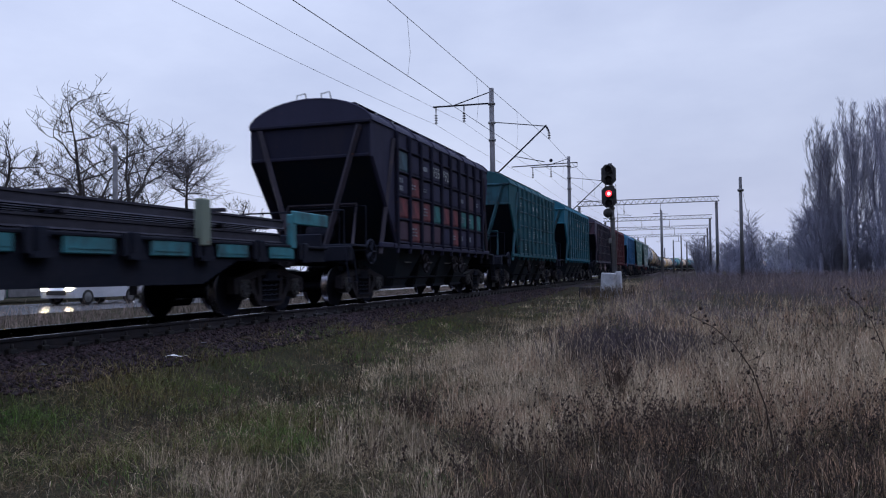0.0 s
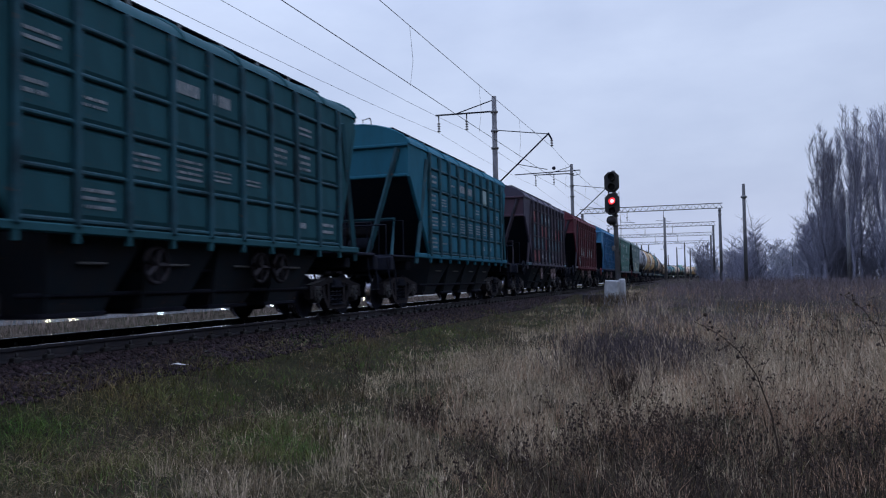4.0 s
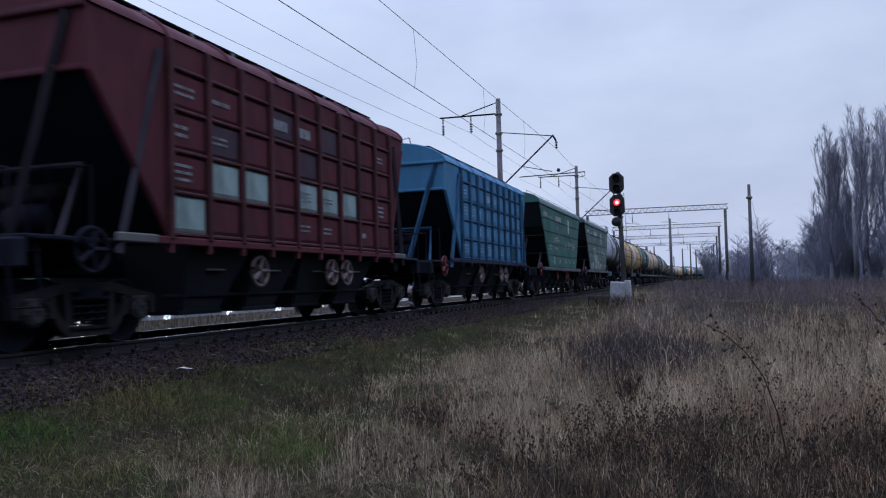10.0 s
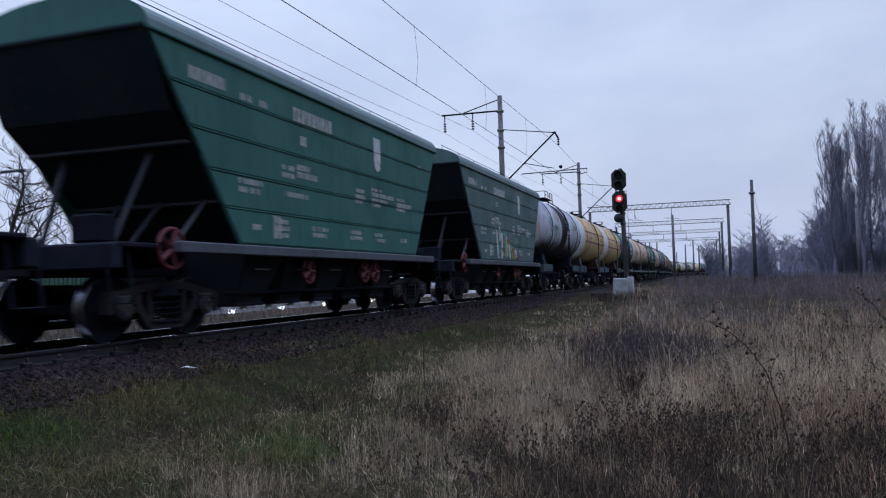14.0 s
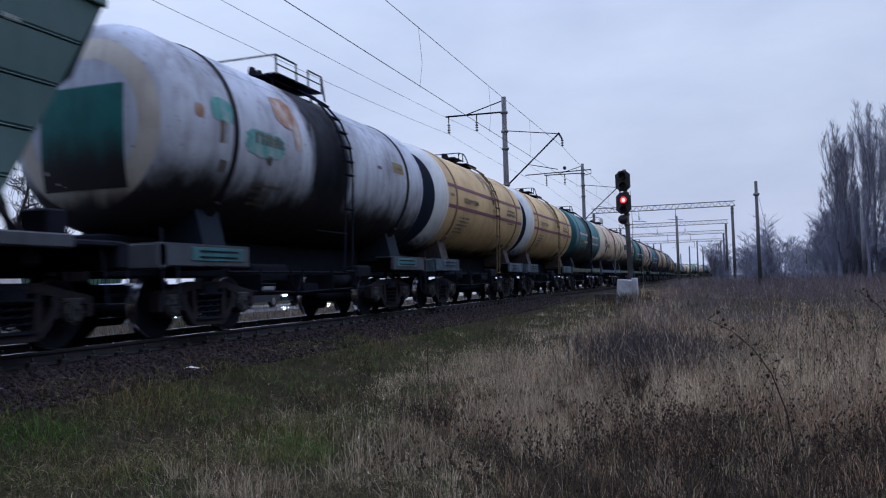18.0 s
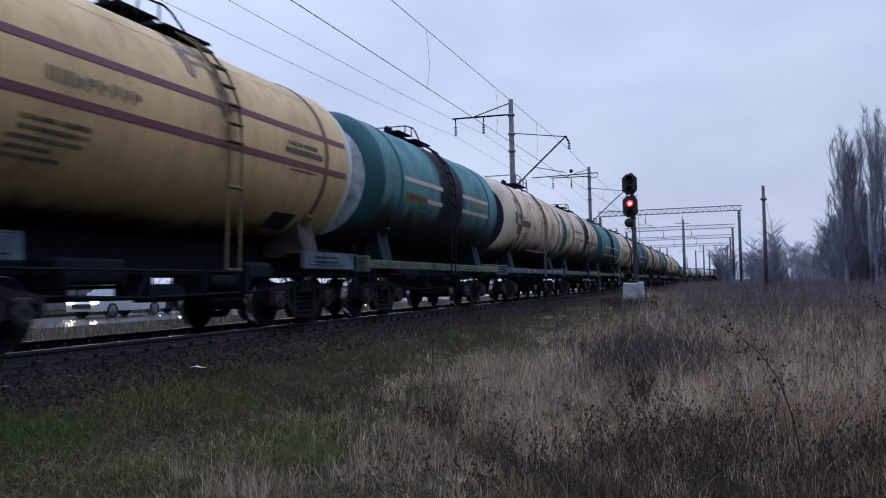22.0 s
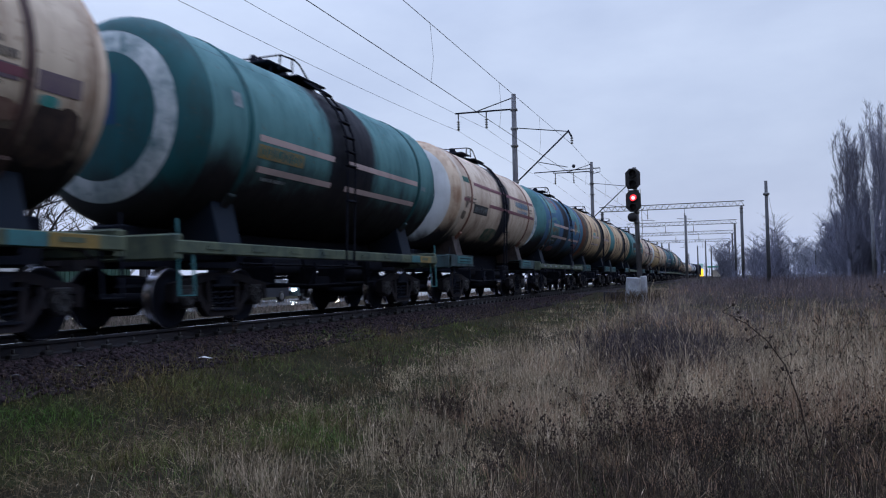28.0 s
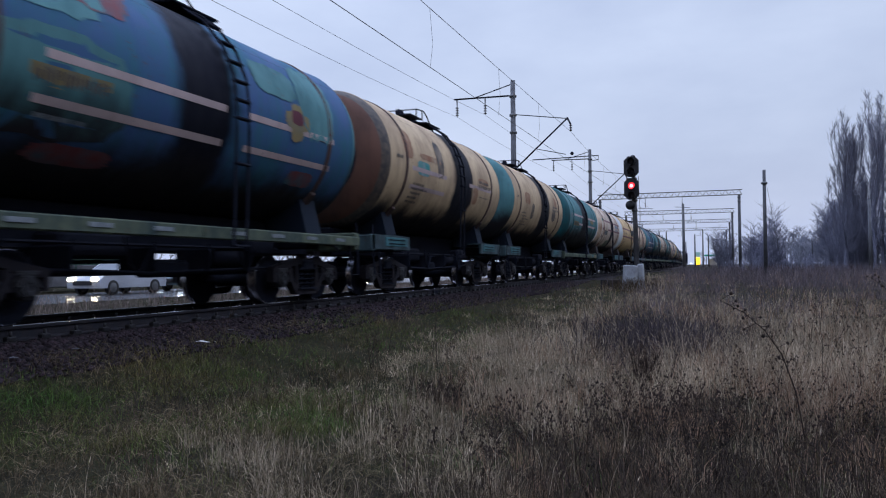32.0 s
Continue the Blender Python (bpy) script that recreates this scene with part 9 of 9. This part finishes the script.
tank_green_blue = tank_wagon("sea-green tank wagon with low pale stripes and a wide dark spill", K_GREEN, [H_TEAL, W_WHITE, H_TEAL], S_PALE, F_GREEN, True, GRIME, WHITE_TEXT, seed=34, strap_mat=H_TEAL, post_mat=F_TEAL, rim=4, shift=-0.65, head_patch=(-0.62, 0.30, -0.15, 0.62, paint("dull_blue_patch", (0.012, 0.058, 0.13), amount=0.5)), stripes=((-5.5, (-3.5, -0.85), (-0.2, 3.6)), (-23.5, (-3.4, -0.8), (-0.2, 3.6))), plate=(-3.5, -2.0, -17, -9, W_YELLOW), number=(-3.45, -2.05, -16, -10, P_PATCH_TEAL), block=(-3.3, -30, 1), marks=((-4.2, 8, 0.25, 0.25), (3.9, -10, 0.3, 0.1)))
tank_rusty = tank_wagon("cream tank wagon with rust streaks by the ladder and black end", K_CREAM, [H_BLACK, H_BLACK, H_BUFF], None, F_BLUE, True, WHITE_WHEEL, BLACK_TEXT, seed=25, platform=True, rim=4, shift=-0.2, plate=(-3.55, -2.15, -11, -1.5, W_YELLOW), number=(-3.5, -2.2, -9, -2.5, BLACKPAINT), block=(-3.3, -20, 6), rail=(-1.64, 1.97, -42, WHITE_WHEEL), band=(0.35, H_BUFF),
                        blots=((0.85, 8, 0.30, 26, W_RUSTC), (0.95, -14, 0.16, 14, W_RUSTC), (0.55, 34, 0.2, 12, W_RUSTC), (-4.2, 23, 0.3, 6, W_BLACK), (-4.5, -1, 0.25, 9, W_BLACK), (-4.1, -15, 0.26, 8, W_BLACK), (-1.4, -8, 0.1, 3.5, W_BLACK), (2.4, -34, 0.5, 8, W_TEAL)), patches=[(-4.15, -3.85, -1.4, 5, P_PATCH_TEAL)], marks=((-3.6, 1.2, 0.8, 0.05), (-3.0, -16, 0.2, 0.16), (2.0, 6, 1.3, 0.03), (3.9, 10, 0.3, 0.2)))
tank_banded = tank_wagon("cream tank wagon with a green end ring and sooty scorched end", K_SCORCHED, [P_GREEN, P_GREEN, K_CREAM], S_PINK, F_GREEN, True, GRIME, BLACK_TEXT, seed=26, stripes=((6, (-3.5, -0.8)), (-8, (-1.9, -0.8), (1.1, 3.8))), number=(-3.4, -2.0, -10, -4, P_PATCH_TEAL), blots=((2.6, 8, 0.8, 3, W_RUSTC), (2.3, -10, 0.35, 8, W_BLACK), (-3.9, 4, 0.2, 16, W_RUSTC), (3.2, -23, 0.55, 5, W_OXIDE), (4.22, -31, 0.40, 15, W_SOOT), (3.2, -38, 0.7, 9, W_SOOT), (4.05, -16, 0.16, 2.5, W_TEAL), (2.2, -30, 0.7, 5, W_OXIDE)), patches=((2.3, 3.62, -11.5, -5.5, W_MAUVE), (3.86, 4.5, -12.5, -4.5, W_MAUVE)))
tank_cream = tank_wagon("dirty cream tank wagon with brown stripes and black spill", K_CREAMSPILL, [H_TEAL, H_WHITE, K_CREAM], S_PINK, F_TEAL, False, GRIME, BLACK_TEXT, [(-4.45, -3.85, 13, 19, P_GREEN)], seed=28, rim=3, shift=-0.55, beam_mat=F_DULLTEAL, stripes=((14.0, (-3.4, 4.6)), (-5.6, (-4.5, -3.9), (-1.85, 4.6))), plate=(-3.46, -1.95, -18, -8, BLACKPAINT), number=(-3.35, -2.0, -16.5, -9.5, WHITE_TEXT), block=(-4.35, -4, 2), blots=((-0.85, -40, 0.8, 10, worn("flaking_green_patch", (0.022, 0.085, 0.062), (0.30, 0.25, 0.19))), (-4.3, -22, 0.2, 5, W_BLACK)),
                        band=(0.3, H_BUFF), marks=((-4.3, -14, 0.25, 0.2), (3.9, 4, 0.35, 0.06), (3.9, 0, 0.35, 0.06)), strap_mat=paint("rust_brown_strap_paint", (0.17, 0.085, 0.065), amount=0.5), saddle_mat=P_SADDLE)
g = Geo()
rnd = random.Random(281)
skin_text(g, 1.64, 3.21, 1.6, 3.5, 2.0, 0.20, rnd)
skin_text(g, 1.64, 3.21, 1.9, -3.2, 1.6, 0.10, rnd)
tagged(part("side_lettering", g, W_BLUE, tank_cream, "faded blue letters"), kind="stuff")
tank_blue = tank_wagon("patchy blue-green tank wagon with pink stripes and maroon end", K_BLUE, [H_TEAL, H_TEAL, K_GREEN], S_PALE, F_GREEN, True, GRIME, WHITE_TEXT, seed=29, rim=4, shift=0.3, stripes=((-4.0, (-3.1, 0.35), (0.95, 3.9)), (-22.5, (-3.2, 0.35), (0.95, 3.9))), plate=(-3.3, -2.05, -17, -8.5, W_YELLOW), number=(-3.25, -2.1, -16, -9.5, BLACK_TEXT), block=(-3.2, -30, 1), marks=((-4.4, -4, 0.5, 0.12), (-4.2, -12, 0.2, 0.2)),
                       blots=((-2.9, -16, 1.35, 26, K_GREEN), (-3.2, 34, 1.3, 22, K_GREEN), (-2.2, 38, 0.75, 17, W_RED), (-2.3, -45, 0.75, 6, W_RED), (1.9, 24, 0.8, 12, K_GREEN), (2.5, 1, 0.24, 13, W_YELLOW), (2.5, 2, 0.46, 6, W_YELLOW), (2.5, 4, 0.22, 5, H_MAROON), (3.0, -34, 0.5, 6, W_RED), (3.3, 20, 0.7, 30, K_GREEN)))
g = Geo()
n = 10
for a0, a1, slot in ((38, 150, 0), (-58, 30, 1)):
    base = len(g.v)
    for i in range(n + 1):
        a = radians(a0 + (a1 - a0) * i / n)
        for r, d in ((0.60, 0.527), (0.70, 0.488), (0.80, 0.452)):
            g.v.append((1.64 * r * math.cos(a), -(4.74 + d), 3.21 + 1.64 * r * math.sin(a)))
    for i in range(n):
        for k in range(2):
            g.f.append((base + i * 3 + k, base + i * 3 + k + 1, base + (i + 1) * 3 + k + 1, base + (i + 1) * 3 + k))
            g.m.append(slot)
            g.s.append(True)
part("end_ring", g, [H_MAROON, W_WHITE], tank_blue, "half-worn ring of maroon and white paint on the tank end")
tank_stained = tank_wagon("stained ochre tank wagon with patched paint and dark end", K_OCHRESPILL, [H_BLACK, RUSTY, BLACK_TEXT], S_PALE, F_TEAL, False, GRIME, BLACK_TEXT, seed=30, beam_mat=F_DULLTEAL, stripes=((-4, (-3.4, -0.8), (1.3, 3.8)), (-20, (-3.4, -0.8))), blots=((-2.6, -2, 0.5, 7, W_TEAL), (-2.0, 9, 0.9, 3, W_RUSTC), (2.8, 4, 0.6, 4, W_RUSTC), (-3.6, 16, 0.3, 14, W_RUSTC), (-1.3, 12, 0.3, 20, W_BLACK), (2.0, -14, 0.3, 10, W_RUSTC)))
tank_greenend = tank_wagon("dirty ochre tank wagon with a sea-green end", K_OCHRESPILL, [K_GREEN, K_GREEN, K_GREEN], None, F_TEAL, False, GRIME, BLACK_TEXT, seed=31, beam_mat=F_DULLTEAL, blots=((-2.6, 4, 0.5, 9, W_RUSTC), (-1.6, -12, 0.25, 12, W_BLACK), (2.6, -10, 0.4, 10, W_BLACK), (3.0, 12, 0.3, 9, W_RUSTC)))

TANK_PITCH = 11.68
TANK_SET = [-0.08, -0.25, -0.45, -0.75, -0.3, -0.45, -0.3, -0.05, 0.15]      # slack in the couplings
order = ([tank_white, tank_ochre, "ochre", tank_green, tank_rusty, tank_banded, tank_green_blue, tank_cream, tank_blue, tank_stained, tank_greenend]
         + ["green", "cream", "ochre", "rusty", "blue", "green", "banded", "green", "cream", "ochre", "green", "rusty", "blue", "banded", "ochre", "green", "cream", "green", "rusty", "white"])
kinds = {"ochre": tank_ochre, "green": tank_green, "cream": tank_cream, "rusty": tank_rusty, "banded": tank_banded, "blue": tank_blue, "white": tank_white}
for w, c in ((flat_wagon(), 8.4), (hop_dark, 22.65), (hop_dkteal, 36.95), (hop_teal, 51.0), (hop_brown, 65.25), (hop_red, 79.3), (hop_blue, 93.4), (hop_green, 107.75), (hop_graffiti, 122.1)):
    TRAIN.append((w, c))
for i, w in enumerate(order):
    if isinstance(w, str):
        w = copy_thing(kinds[w], Matrix())
        if i < 18:
            for o in w.children_recursive:
                if o.name.startswith("wheelset"):
                    ROLLING.append((o, o.matrix_basis.translation.y))
    TRAIN.append((w, 134.8 + TANK_PITCH * i + (TANK_SET[i] if i < len(TANK_SET) else 0.0)))
tail = copy_thing(hop_dark, Matrix())
TRAIN.append((tail, 134.8 + TANK_PITCH * (len(order) - 1) + 13.0))
for w, c in TRAIN:
    w.matrix_basis = wagon_pose(c, 0)


def motions():
    for w, c in TRAIN:
        walk(w, [(float(t), wagon_pose(c, float(t))) for t in range(33)])
    turns = [(k * 2 / 30, math.degrees(gone(k * 2 / 30) / WHEEL_R)) for k in range(481)]
    for w, y in ROLLING:
        walk(w, [(t, pose(0, y, WHEEL_R, a % 360, 0, 0)) for t, a in turns])

motions()
